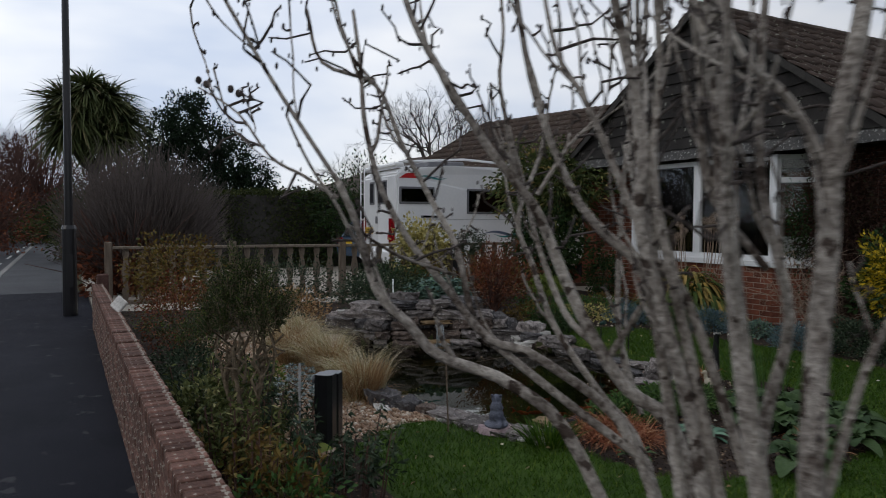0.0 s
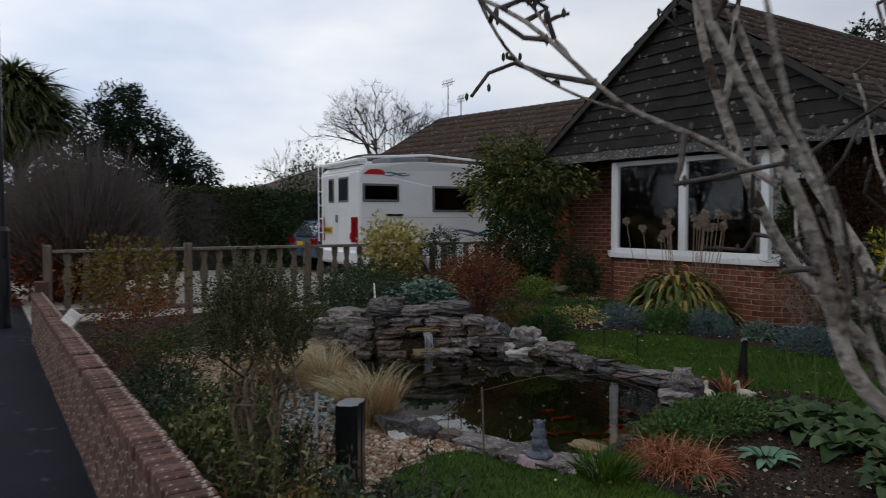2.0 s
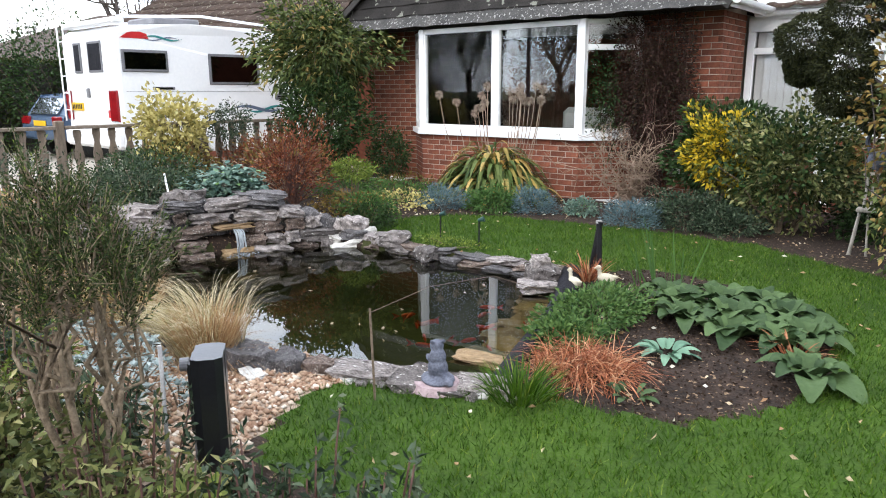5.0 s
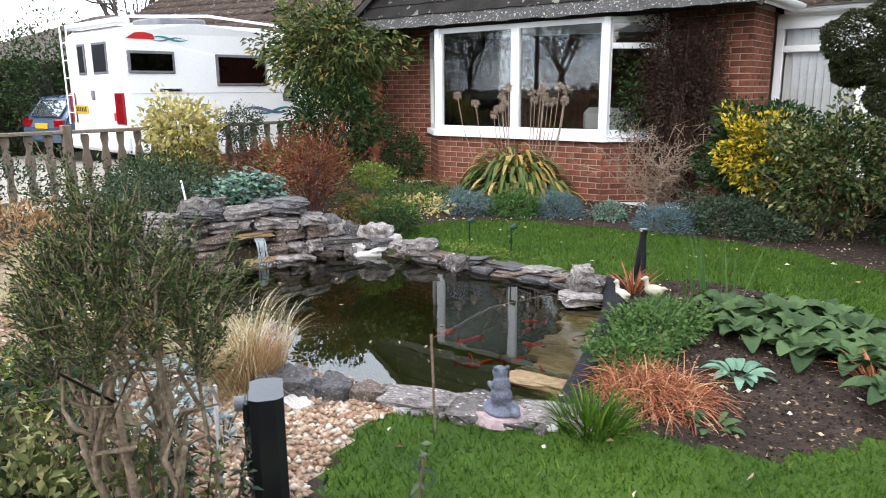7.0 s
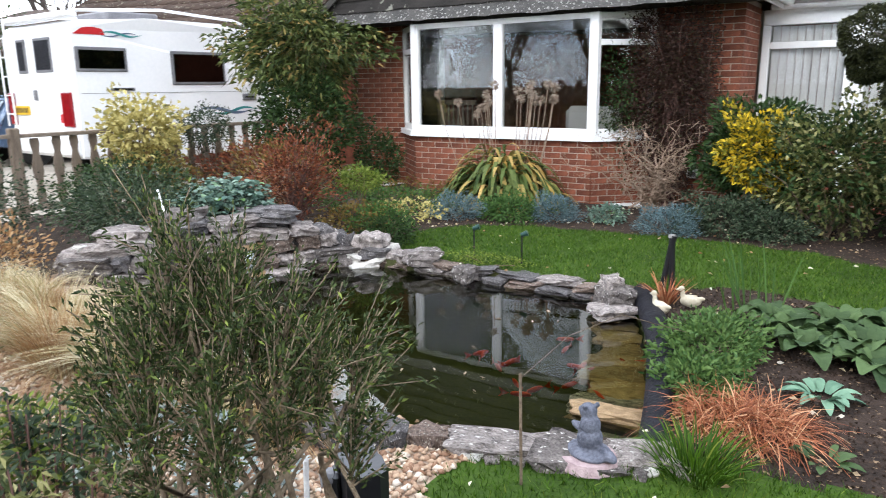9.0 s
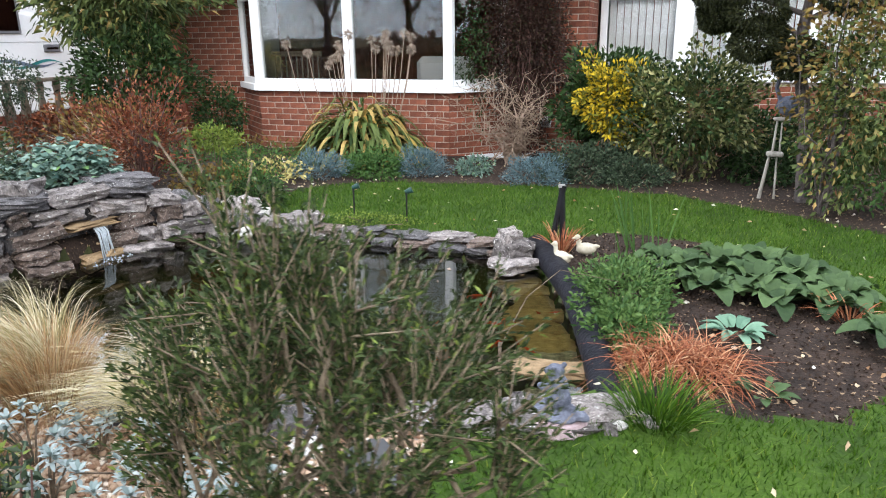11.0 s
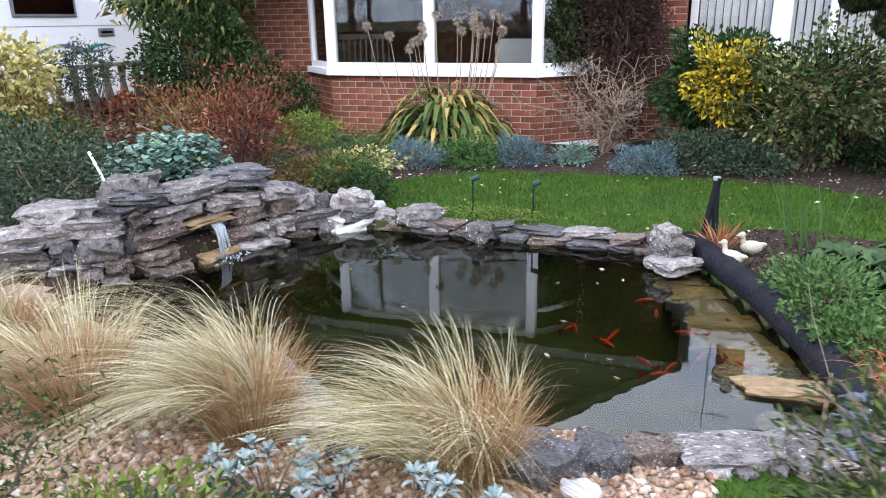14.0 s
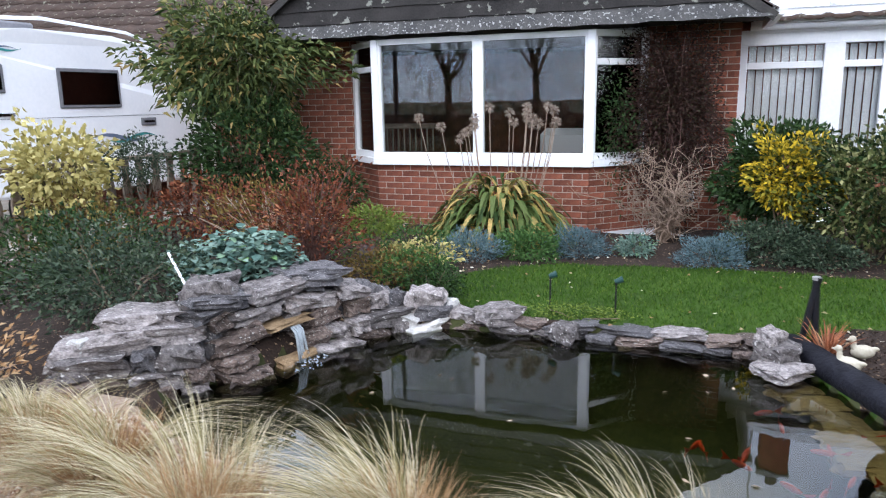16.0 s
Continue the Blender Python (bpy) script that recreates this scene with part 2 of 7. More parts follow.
M_TWIGRED = mat("red_brown_twig", (0.06, 0.03, 0.025), (0.15, 0.085, 0.07), 12, 0.9, 0.4, 60)
M_TWIGGREY = mat("grey_brown_twig", (0.06, 0.048, 0.043), (0.15, 0.125, 0.115), 12, 0.9, 0.4, 60)
M_TWIGTAN = mat("tan_twig", (0.2, 0.14, 0.1), (0.38, 0.28, 0.21), 14, 0.9, 0.4, 60)
M_STEM = mat("brown_stem", (0.07, 0.05, 0.035), (0.19, 0.145, 0.1), 18, 0.9, 0.6, 80)
M_BROOM = mat("tan_grey_bark", (0.085, 0.063, 0.042), (0.27, 0.21, 0.145), 20, 0.9, 0.7, 90)
M_STEEL = mat("galvanised_rod", (0.3, 0.29, 0.28), (0.45, 0.44, 0.42), 14, 0.5, 0.2, 70, metal=0.6)
M_FISH = mat("orange_fish_skin", (0.4, 0.03, 0.01), (0.6, 0.085, 0.025), 9, 0.4, 0.05, 60)
M_STATUE = mat("blue_grey_resin", (0.045, 0.05, 0.07), (0.15, 0.16, 0.2), 16, 0.7, 0.6, 70)
M_PINK = mat("pinkish_resin", (0.24, 0.17, 0.18), (0.4, 0.31, 0.31), 16, 0.8, 0.5, 70)
M_CREAM = mat("cream_resin", (0.34, 0.3, 0.22), (0.5, 0.46, 0.36), 12, 0.6, 0.3, 60)

M_DRIFT = mat("bleached_driftwood", (0.2, 0.18, 0.15), (0.4, 0.37, 0.32), 6, 0.9, 0.6, 60, stretch=(5, 5, 0.7))

L_LAUREL = leaf_mat("dark_green_leaf", (0.008, 0.02, 0.006), (0.045, 0.085, 0.024))
L_HEDGE = leaf_mat("hedge_leaf", (0.012, 0.022, 0.006), (0.062, 0.078, 0.02), (0.12, 0.12, 0.04), pos=0.85)
L_BAY = leaf_mat("yellow_green_leaf", (0.018, 0.036, 0.011), (0.135, 0.165, 0.05), (0.4, 0.27, 0.1), pos=0.86)
L_DKBUSH = leaf_mat("bluish_dark_leaf", (0.012, 0.024, 0.013), (0.06, 0.088, 0.05), (0.13, 0.155, 0.1), pos=0.8)
L_VARIEG = leaf_mat("cream_yellow_leaf", (0.26, 0.22, 0.06), (0.62, 0.54, 0.22), (0.12, 0.13, 0.04), pos=0.8)
L_GOLD = leaf_mat("gold_splashed_leaf", (0.014, 0.03, 0.009), (0.16, 0.15, 0.015), (0.72, 0.5, 0.03), pos=0.35)
L_RUST = leaf_mat("rust_brown_leaf", (0.05, 0.017, 0.009), (0.2, 0.06, 0.028), (0.32, 0.14, 0.065), pos=0.8)
L_BRONZE = leaf_mat("bronze_leaf", (0.09, 0.045, 0.018), (0.2, 0.14, 0.035), (0.06, 0.07, 0.02), pos=0.7)
L_BLUE = leaf_mat("blue_grey_leaf", (0.035, 0.07, 0.078), (0.17, 0.25, 0.27))
L_SEDUM = leaf_mat("blue_green_leaf", (0.05, 0.105, 0.085), (0.21, 0.3, 0.235), (0.16, 0.3, 0.09), pos=0.9)
L_SILVER = leaf_mat("silver_leaf", (0.12, 0.17, 0.16), (0.42, 0.47, 0.46))
L_LIME = leaf_mat("lime_green_leaf", (0.06, 0.1, 0.015), (0.21, 0.26, 0.05))
L_GREEN = leaf_mat("mid_green_leaf", (0.03, 0.075, 0.02), (0.085, 0.16, 0.04))
L_LEAFY = leaf_mat("fresh_green_leaf", (0.03, 0.075, 0.02), (0.11, 0.18, 0.05))
L_BROAD = leaf_mat("broad_grey_green_leaf", (0.01, 0.028, 0.01), (0.095, 0.15, 0.055), single=True)
L_EAR = leaf_mat("silver_edged_leaf", (0.05, 0.12, 0.08), (0.2, 0.33, 0.22), single=True)
L_BERG = leaf_mat("yellow_green_broad_leaf", (0.07, 0.1, 0.015), (0.24, 0.27, 0.06), single=True)
L_SHRUB = leaf_mat("needle_green_leaf", (0.014, 0.026, 0.008), (0.065, 0.09, 0.028), (0.2, 0.25, 0.05), pos=0.9)
L_STIPA = leaf_mat("straw_grass", (0.17, 0.085, 0.035), (0.44, 0.27, 0.13), (0.58, 0.42, 0.24), pos=0.75)
L_STIPAP = leaf_mat("pale_grass_plume", (0.13, 0.115, 0.035), (0.36, 0.3, 0.15), (0.64, 0.56, 0.39), pos=0.45)
L_REDGRASS = leaf_mat("orange_dry_grass", (0.14, 0.04, 0.018), (0.38, 0.14, 0.065), (0.5, 0.3, 0.17), pos=0.75)
L_STRAP = leaf_mat("strap_leaf", (0.02, 0.045, 0.012), (0.1, 0.13, 0.035), (0.66, 0.4, 0.14), pos=0.5, single=True)
L_IRIS = leaf_mat("iris_leaf", (0.03, 0.075, 0.02), (0.085, 0.16, 0.04), single=True)
L_LAWN = leaf_mat("lawn_blade", (0.015, 0.046, 0.003), (0.06, 0.125, 0.008), (0.17, 0.21, 0.035), pos=0.88)
L_PEBBLE = leaf_mat("pebble_stone", (0.24, 0.13, 0.08), (0.5, 0.36, 0.25), (0.72, 0.65, 0.56), rough=0.8, pos=0.75)
L_FALLEN = leaf_mat("fallen_leaf", (0.25, 0.14, 0.07), (0.55, 0.45, 0.3), (0.7, 0.68, 0.6), pos=0.8)
L_CAMEL = leaf_mat("olive_glossy_leaf", (0.02, 0.034, 0.01), (0.15, 0.165, 0.055), (0.36, 0.33, 0.15), pos=0.8)
L_CORDY = leaf_mat("sword_leaf", (0.04, 0.055, 0.02), (0.13, 0.15, 0.06), (0.16, 0.13, 0.07), pos=0.8)
L_PINE = leaf_mat("pine_needle", (0.008, 0.018, 0.01), (0.025, 0.045, 0.02))
L_TOPI = leaf_mat("brown_green_needle", (0.012, 0.016, 0.008), (0.055, 0.06, 0.022))
L_ALLIUM = leaf_mat("dried_flower_head", (0.2, 0.145, 0.11), (0.44, 0.35, 0.28))
L_CLIMB = leaf_mat("purple_brown_leaf", (0.022, 0.013, 0.011), (0.07, 0.034, 0.026), (0.04, 0.045, 0.018), pos=0.75)


# ---- building helpers ----
def thing(name, label, category, at=(0, 0, 0), group="", kind="", turn=0.0):
    ob = new(name)
    ob.matrix_world = pose(*at, 0, 0, turn)
    return tagged(ob, label, category, group, kind)


def mesh_of(name, verts, faces, smooth=False):
    me = bpy.data.meshes.new(name)
    me.from_pydata([tuple(map(float, v)) for v in verts], [], faces)
    if smooth:
        me.polygons.foreach_set("use_smooth", [True] * len(me.polygons))
    me.update()
    return me


def mesh_np(name, verts, sizes, loops, smooth=False):
    """A mesh from arrays: all faces have the same number of corners."""
    me = bpy.data.meshes.new(name)
    nf = len(loops) // sizes
    me.vertices.add(len(verts))
    me.vertices.foreach_set("co", np.ascontiguousarray(verts, dtype=np.float32).ravel())
    me.loops.add(len(loops))
    me.loops.foreach_set("vertex_index", np.ascontiguousarray(loops, dtype=np.int32))
    me.polygons.add(nf)
    me.polygons.foreach_set("loop_start", np.arange(0, nf * sizes, sizes, dtype=np.int32))
    if smooth:
        me.polygons.foreach_set("use_smooth", np.ones(nf, dtype=bool))
    me.update(calc_edges=True)
    return me


def part(name, data, material, parent=None, label="", kind=""):
    """Links a bmesh or a mesh as one mesh object under a thing or a part."""
    if isinstance(data, bmesh.types.BMesh):
        me = bpy.data.meshes.new(name)
        data.to_mesh(me)
        data.free()
    else:
        me = data
    if material and not me.materials:
        me.materials.append(material)
    ob = new(name, me)
    ob.parent = parent
    if not kind and name in ("twigs", "stems", "shoots", "buds", "blades", "plumes", "stalks", "ridge_tiles", "limbs", "foam", "water_veil"):
        kind = "stuff"
    return tagged(ob, label, "", "", kind)


def box_bm(sx, sy, sz, at=(0, 0, 0), bevel=0.0, bm=None, turn=None):
    bm = bm or bmesh.new()
    m = Matrix.Translation(at) @ (turn or Matrix()) @ Matrix.Diagonal((sx, sy, sz, 1))
    made = bmesh.ops.create_cube(bm, size=1, matrix=m)
    if bevel:
        edges = list({e for v in made["verts"] for e in v.link_edges})
        bmesh.ops.bevel(bm, geom=edges, offset=bevel, segments=1, affect="EDGES")
    return bm


def box(name, x0, x1, y0, y1, z0, z1, material, parent=None, bevel=0.0, label="", kind=""):
    return part(name, box_bm(x1 - x0, y1 - y0, z1 - z0, ((x0 + x1) / 2, (y0 + y1) / 2, (z0 + z1) / 2), bevel), material, parent, label, kind)


def prism_bm(outline, depth, bm=None, m=None):
    """An outline in x, z pushed along y by depth."""
    bm = bm or bmesh.new()
    a = [bm.verts.new((x, 0, z)) for x, z in outline]
    b = [bm.verts.new((x, depth, z)) for x, z in outline]
    n = len(outline)
    bm.faces.new(a)
    bm.faces.new(b[::-1])
    for i in range(n):
        bm.faces.new((a[i], b[i], b[(i + 1) % n], a[(i + 1) % n]))
    bmesh.ops.recalc_face_normals(bm, faces=bm.faces)
    if m:
        bm.transform(m)
    return bm


def cyl_bm(r0, r1, h, at=(0, 0, 0), seg=16, bm=None, m=None):
    bm = bm or bmesh.new()
    bmesh.ops.create_cone(bm, cap_ends=True, segments=seg, radius1=r0, radius2=r1, depth=h,
                          matrix=Matrix.Translation(at) @ (m or Matrix()) @ Matrix.Translation((0, 0, h / 2)))
    return bm


def tubes(name, lines, seg=5):
    """Tapered tubes; each line is (points, radius at the start, radius at the end)."""
    vs, fs = [], []
    ring = [(math.cos(2 * math.pi * k / seg), math.sin(2 * math.pi * k / seg)) for k in range(seg)]
    for pts, r0, r1 in lines:
        pts = [Vector(p) for p in pts]
        base, n = len(vs), len(pts)
        for i, p in enumerate(pts):
            d = (pts[min(i + 1, n - 1)] - pts[max(i - 1, 0)]).normalized()
            u = d.cross(Vector((0.31, 0.17, 0.94)))
            u = (u if u.length > 0.05 else d.cross(Vector((1, 0, 0)))).normalized()
            w = d.cross(u)
            r = r0 + (r1 - r0) * i / max(n - 1, 1)
            vs += [p + (u * c + w * s) * r for c, s in ring]
        for i in range(n - 1):
            for k in range(seg):
                a, b = base + i * seg + k, base + i * seg + (k + 1) % seg
                fs.append((a, b, b + seg, a + seg))
        fs.append(tuple(base + (n - 1) * seg + k for k in range(seg)))
    return mesh_of(name, vs, fs, True)


def unit(v):
    return v / np.maximum(np.linalg.norm(v, axis=-1, keepdims=True), 1e-6)


def leaves(name, at, way, length, width, fold=0.25, droop=0.15):
    """Folded leaves, each a base, two sides and a tip, from arrays of places and directions."""
    n = len(at)
    side = unit(np.cross(way, rng.normal(size=(n, 3))))
    up = np.cross(side, way)
    ln, wd = np.broadcast_to(length, n)[:, None], np.broadcast_to(width, n)[:, None]
    mid = at + way * ln * 0.45
    v = np.stack([at, mid + side * wd / 2 + up * wd * fold, at + way * ln - np.array([0, 0, 1.0]) * ln * droop, mid - side * wd / 2 + up * wd * fold], 1)
    base = np.arange(n)[:, None] * 4
    loops = np.concatenate([base + 0, base + 1, base + 2, base + 0, base + 2, base + 3], 1).ravel()
    return mesh_np(name, v.reshape(-1, 3), 3, loops)


def cloud(n, centre, radii, shell=0.45, lump=0.35, flat=False):
    """Places and outward ways in a lumpy ellipsoid."""
    d = unit(rng.normal(size=(n, 3)))
    if flat:
        d[:, 2] = np.abs(d[:, 2])
    ph = rng.uniform(0, 6.28, 6)
    bump = 1 + lump * 0.5 * (np.sin(d[:, 0] * 5 + ph[0]) * np.sin(d[:, 1] * 5 + ph[1]) + np.sin(d[:, 2] * 6 + ph[2] + d[:, 0] * 4))
    r = (shell + (1 - shell) * rng.random(n) ** 0.6) * bump
    at = np.array(centre) + d * r[:, None] * np.array(radii)
    return at, unit(d * 0.9 + rng.normal(size=(n, 3)) * 0.55)


def stems_to(base, targets, r0, r1, wobble=0.05, n=5):
    """Stems from a base that bow out to the targets."""
    out = []
    for t in targets:
        b, t = np.array(base, float), np.array(t, float)
        pts = []
        for i in range(n + 1):
            f = i / n
            p = b + (t - b) * np.array([f ** 1.35, f ** 1.35, f]) + rng.normal(size=3) * wobble * f * (1 - f) * 2
            pts.append(p)
        out.append((pts, r0, r1))
    return out


def bush(name, label, at, radii, leaf, material, n=1500, category="shrub", stem=M_STEM, shell=0.4, lump=0.35, lift=None, group="", nstem=9, droop=0.15, up=0.25, name_leaf="foliage"):
    """A shrub: stems from the ground and a lumpy crown of folded leaves."""
    t = thing(name, label, category, at, group)
    rz = radii[2]
    lift = rz * 0.85 if lift is None else lift
    p, w = cloud(n, (0, 0, lift), radii, shell, lump)
    keep = p[:, 2] > 0.01
    p, w = p[keep], w[keep]
    w = unit(w + np.array([0, 0, up]))
    part(name_leaf, leaves("foliage", p, w, leaf[0] * rng.uniform(0.7, 1.2, len(p)), leaf[1], droop=droop), material, t)
    ends = p[rng.choice(len(p), nstem)]
    lines = stems_to((0, 0, -0.03), ends, 0.006 + 0.009 * rz, 0.003, 0.1 * rz)
    if nstem > 16:
        part("stems", tubes("stems", lines), stem, t)
    else:
        for one in lines:
            part("stem", tubes("stem", [one]), stem, t)
    return t


def blades(name, base, way, length, width, sag, seg=4):
    """Curved grass blades that sag under their weight, from arrays."""
    n = len(base)
    side = unit(np.cross(way, np.array([0, 0, 1.0]) + rng.normal(size=(n, 3)) * 0.3))
    ln, wd, sg = (np.broadcast_to(a, n)[:, None] for a in (length, width, sag))
    rows = []
    for i in range(seg + 1):
        f = i / seg
        c = base + way * ln * f
        flat = way.copy()
        flat[:, 2] = 0
        c = c + unit(flat) * ln * sg * f * f * 0.6 - np.array([0, 0, 1.0]) * ln * sg * f ** 2.2
        h = wd * 0.5 * (1 - f) ** 0.5 if i else wd * 0.35
        rows += [c - side * h, c + side * h]
    v = np.stack(rows, 1)
    base_i = np.arange(n)[:, None] * (2 * seg + 2)
    quads = np.concatenate([np.concatenate([base_i + 2 * i, base_i + 2 * i + 1, base_i + 2 * i + 3, base_i + 2 * i + 2], 1) for i in range(seg)], 1)
    return mesh_np(name, v.reshape(-1, 3), 4, quads.ravel())


def tuft(name, label, at, n, r, height, spread, sag, width, material, category="grass clump", wind=(0, 0), group="", parts=None, each=False):
    """A clump of grass or strap leaves from one crown."""
    t = thing(name, label, category, at, group)
    for nm, k, mt, hs, ss in parts or [("blades", n, material, 1.0, 1.0)]:
        a = rng.uniform(0, 6.283, k)
        q = np.sqrt(rng.random(k))
        base = np.stack([np.cos(a) * q * r, np.sin(a) * q * r, np.zeros(k)], 1)
        way = np.stack([np.cos(a) * q * spread + rng.normal(size=k) * 0.12 + wind[0], np.sin(a) * q * spread + rng.normal(size=k) * 0.12 + wind[1], np.ones(k)], 1)
        lens_k, sags = height * hs * rng.uniform(0.6, 1.1, k), sag * ss * rng.uniform(0.5, 1.3, k)
        if each:
            for i in range(k):
                part("leaf", blades("leaf", base[i:i + 1], unit(way[i:i + 1]), lens_k[i], width, sags[i], 6), mt, t)
        else:
            part(nm, blades(nm, base, unit(way), lens_k, width, sags), mt, t)
    return t


def stone_mesh(seed, flat=0.5, rough=0.22, cuts=4):
    """A rough block of stone about 1 across."""
    r = random.Random(seed)
    bm = bmesh.new()
    bmesh.ops.create_cube(bm, size=1)
    bmesh.ops.subdivide_edges(bm, edges=bm.edges, cuts=cuts, use_grid_fill=True)
    off = Vector((r.uniform(-9, 9), r.uniform(-9, 9), r.uniform(-9, 9)))
    for v in bm.verts:
        s = v.co.normalized() * 0.62
        v.co = v.co.lerp(s, 0.16)
        v.co += noise.noise_vector(v.co * 1.9 + off) * rough + noise.noise_vector(v.co * 5 + off) * rough * 0.45
        v.co.z *= flat
    me = bpy.data.meshes.new("stone")
    bm.to_mesh(me)
    bm.free()
    return me


STONES = [stone_mesh(i) for i in range(14)]


def stone(parent, at, size, turn, material, tilt=0.0, name="stone", seed=None):
    """One stone; alike stones share a mesh for each material."""
    i = rng.integers(0, 14) if seed is None else seed
    key = (int(i), material.name)
    if key not in STONE_OF:
        me = STONES[int(i)].copy()
        me.materials.append(material)
        STONE_OF[key] = me
    ob = new(name, STONE_OF[key])
    ob.parent = parent
    ob.matrix_basis = pose(*at, tilt * 0.6, tilt, turn) @ Matrix.Diagonal((size[0], size[1], size[2] * 2, 1))
    return ob


STONE_OF = {}

# ---- ground, road and pavement ----
def inside(poly, x, y):
    """Which of the points lie in the polygon."""
    r = np.zeros(np.shape(x), bool)
    for (x0, y0), (x1, y1) in zip(poly, poly[1:] + poly[:1]):
        c = (y0 > y) != (y1 > y)
        r ^= c & (x < (x1 - x0) * (y - y0) / (y1 - y0 + 1e-12) + x0)
    return r


def edge_distance(poly, x, y):
    d = np.full(np.shape(x), 1e9)
    for (x0, y0), (x1, y1) in zip(poly, poly[1:] + poly[:1]):
        f = np.clip(((x - x0) * (x1 - x0) + (y - y0) * (y1 - y0)) / ((x1 - x0) ** 2 + (y1 - y0) ** 2), 0, 1)
        d = np.minimum(d, np.hypot(x - x0 - f * (x1 - x0), y - y0 - f * (y1 - y0)))
    return d


POND = [(-5.9, 2.36), (-5.4, 2.36), (-5.0, 2.48), (-4.55, 2.62), (-4.15, 2.8), (-3.95, 2.92), (-4.05, 3.4), (-4.25, 4.0), (-4.5, 4.6), (-4.8, 4.95), (-5.6, 5.0),
        (-6.5, 4.95), (-7.1, 4.88), (-7.42, 4.6), (-7.62, 4.1), (-7.8, 3.7), (-8.05, 3.3), (-7.9, 2.9), (-7.2, 2.62), (-6.5, 2.42)]
BED = [(-4.02, 2.9), (-3.6, 2.84), (-3.0, 2.9), (-2.62, 3.4), (-2.55, 4.0), (-2.65, 4.55), (-2.85, 4.9), (-3.4, 5.35), (-4.1, 5.5), (-4.62, 5.05), (-4.4, 4.5), (-4.15, 3.7)]
LAWN = [(-4.35, 1.75), (-4.15, 1.58), (-3.5, 1.52), (3.5, 1.45), (3.5, 5.0), (0.0, 5.0), (-2.3, 6.05), (-3.0, 6.5), (-3.75, 6.95), (-4.9, 7.03), (-6.4, 6.84),
        (-7.0, 6.35), (-7.25, 5.9), (-7.2, 5.3), (-6.5, 5.06), (-5.6, 5.12), (-4.7, 5.1), (-3.9, 3.0), (-4.15, 2.6), (-4.45, 2.35), (-4.5, 2.1)]
GRAVEL = [(-4.35, 1.7), (-4.5, 2.1), (-4.45, 2.4), (-5.0, 2.5), (-5.9, 2.4), (-7.0, 2.6), (-8.2, 3.0), (-9.3, 2.6), (-9.0, 1.4), (-6.5, 1.0), (-4.6, 1.1), (-4.1, 1.35)]


def height(x, y):
    """The garden's level: a mound behind the waterfall, a bank by the house, and the pond's hollow."""
    z = 0.07 + 0.03 * np.clip((y - 5) / 3, 0, 1)
    z = z + 0.36 * np.exp(-(((x + 8.75) / 0.95) ** 2 + ((y - 4.5) / 1.0) ** 2))
    z = z + 0.12 * np.exp(-(((x + 9.0) / 1.6) ** 2 + ((y - 6.4) / 1.4) ** 2))
    z = z + 0.012 * np.sin(x * 3.1 + 1) * np.sin(y * 2.7) + 0.006 * np.sin(x * 9) * np.sin(y * 8)
    d = edge_distance(POND, x, y)
    z = np.where(inside(POND, x, y), np.maximum(-0.55, -0.02 - 1.6 * d), np.where(d < 0.18, np.minimum(z, 0.02 + d * 2.2), z))
    return z


def ground_z(x, y):
    return float(height(np.array([x]), np.array([y]))[0])


big = bmesh.new()
for x0, x1, y0, y1 in ((-900, -12.6, -900, 900), (4.0, 900, -900, 900), (-12.6, 4.0, -900, 0.4), (-12.6, 4.0, 9.0, 900)):
    big.faces.new([big.verts.new(p) for p in ((x0, y0, -0.16), (x1, y0, -0.16), (x1, y1, -0.16), (x0, y1, -0.16))])
part("ground", big, M_MEADOW, None, "rough winter ground reaching to the horizon", "structure")
box("pavement", -16.5, 9, -1.45, 0.4, -0.2, 0.0, M_ASPHALT, None, 0, "dark asphalt pavement beside the garden wall", "structure")
box("road", -140, 60, -7.6, -1.6, -0.2, -0.1, M_ROAD, None, 0, "grey asphalt road with white paint lines", "structure")
box("pavement", -140, -16.5, -1.45, 0.2, -0.2, -0.02, M_ROAD, None, 0, "grey asphalt pavement beyond the driveway", "structure")
kerb = thing("kerb", "grey concrete kerb along the road", "kerb", kind="structure")
for i in range(60):
    box("kerb_stone", -45 + i * 0.92, -45 + i * 0.92 + 0.905, -1.6, -1.45, -0.2, 0.005, M_KERB, kerb, 0.012)
for i in range(9):
    box("road_line", -60 + i * 6, -57.2 + i * 6, -1.95 - 0.02 * i, -1.85 - 0.02 * i, -0.1, -0.096, M_LINE, None, 0, "worn white road paint line", "structure")
box("driveway", -22, -11.95, 0.42, 14, -0.2, 0.0, M_DRIVE, None, 0, "pale gravel driveway behind the fence", "structure")

# the garden's ground as one surface, cut into lawn, gravel and soil
gx, gy = np.arange(-12.0, 4.05, 0.075), np.arange(0.44, 9.2, 0.075)
X, Y = np.meshgrid(gx, gy, indexing="ij")
Z = height(X, Y)
nx, ny = X.shape
cx, cy = (X[:-1, :-1] + X[1:, 1:]) / 2, (Y[:-1, :-1] + Y[1:, 1:]) / 2
in_pond, in_bed = inside(POND, cx, cy), inside(BED, cx, cy)
in_lawn = inside(LAWN, cx, cy) & ~in_bed & ~in_pond
in_gravel = inside(GRAVEL, cx, cy) & ~in_pond & ~in_lawn
M_POND = mat("pond_bed", (0.022, 0.026, 0.008), (0.046, 0.05, 0.016), 5, 0.9, 0.3, 40)
idx = np.arange(nx * ny).reshape(nx, ny)
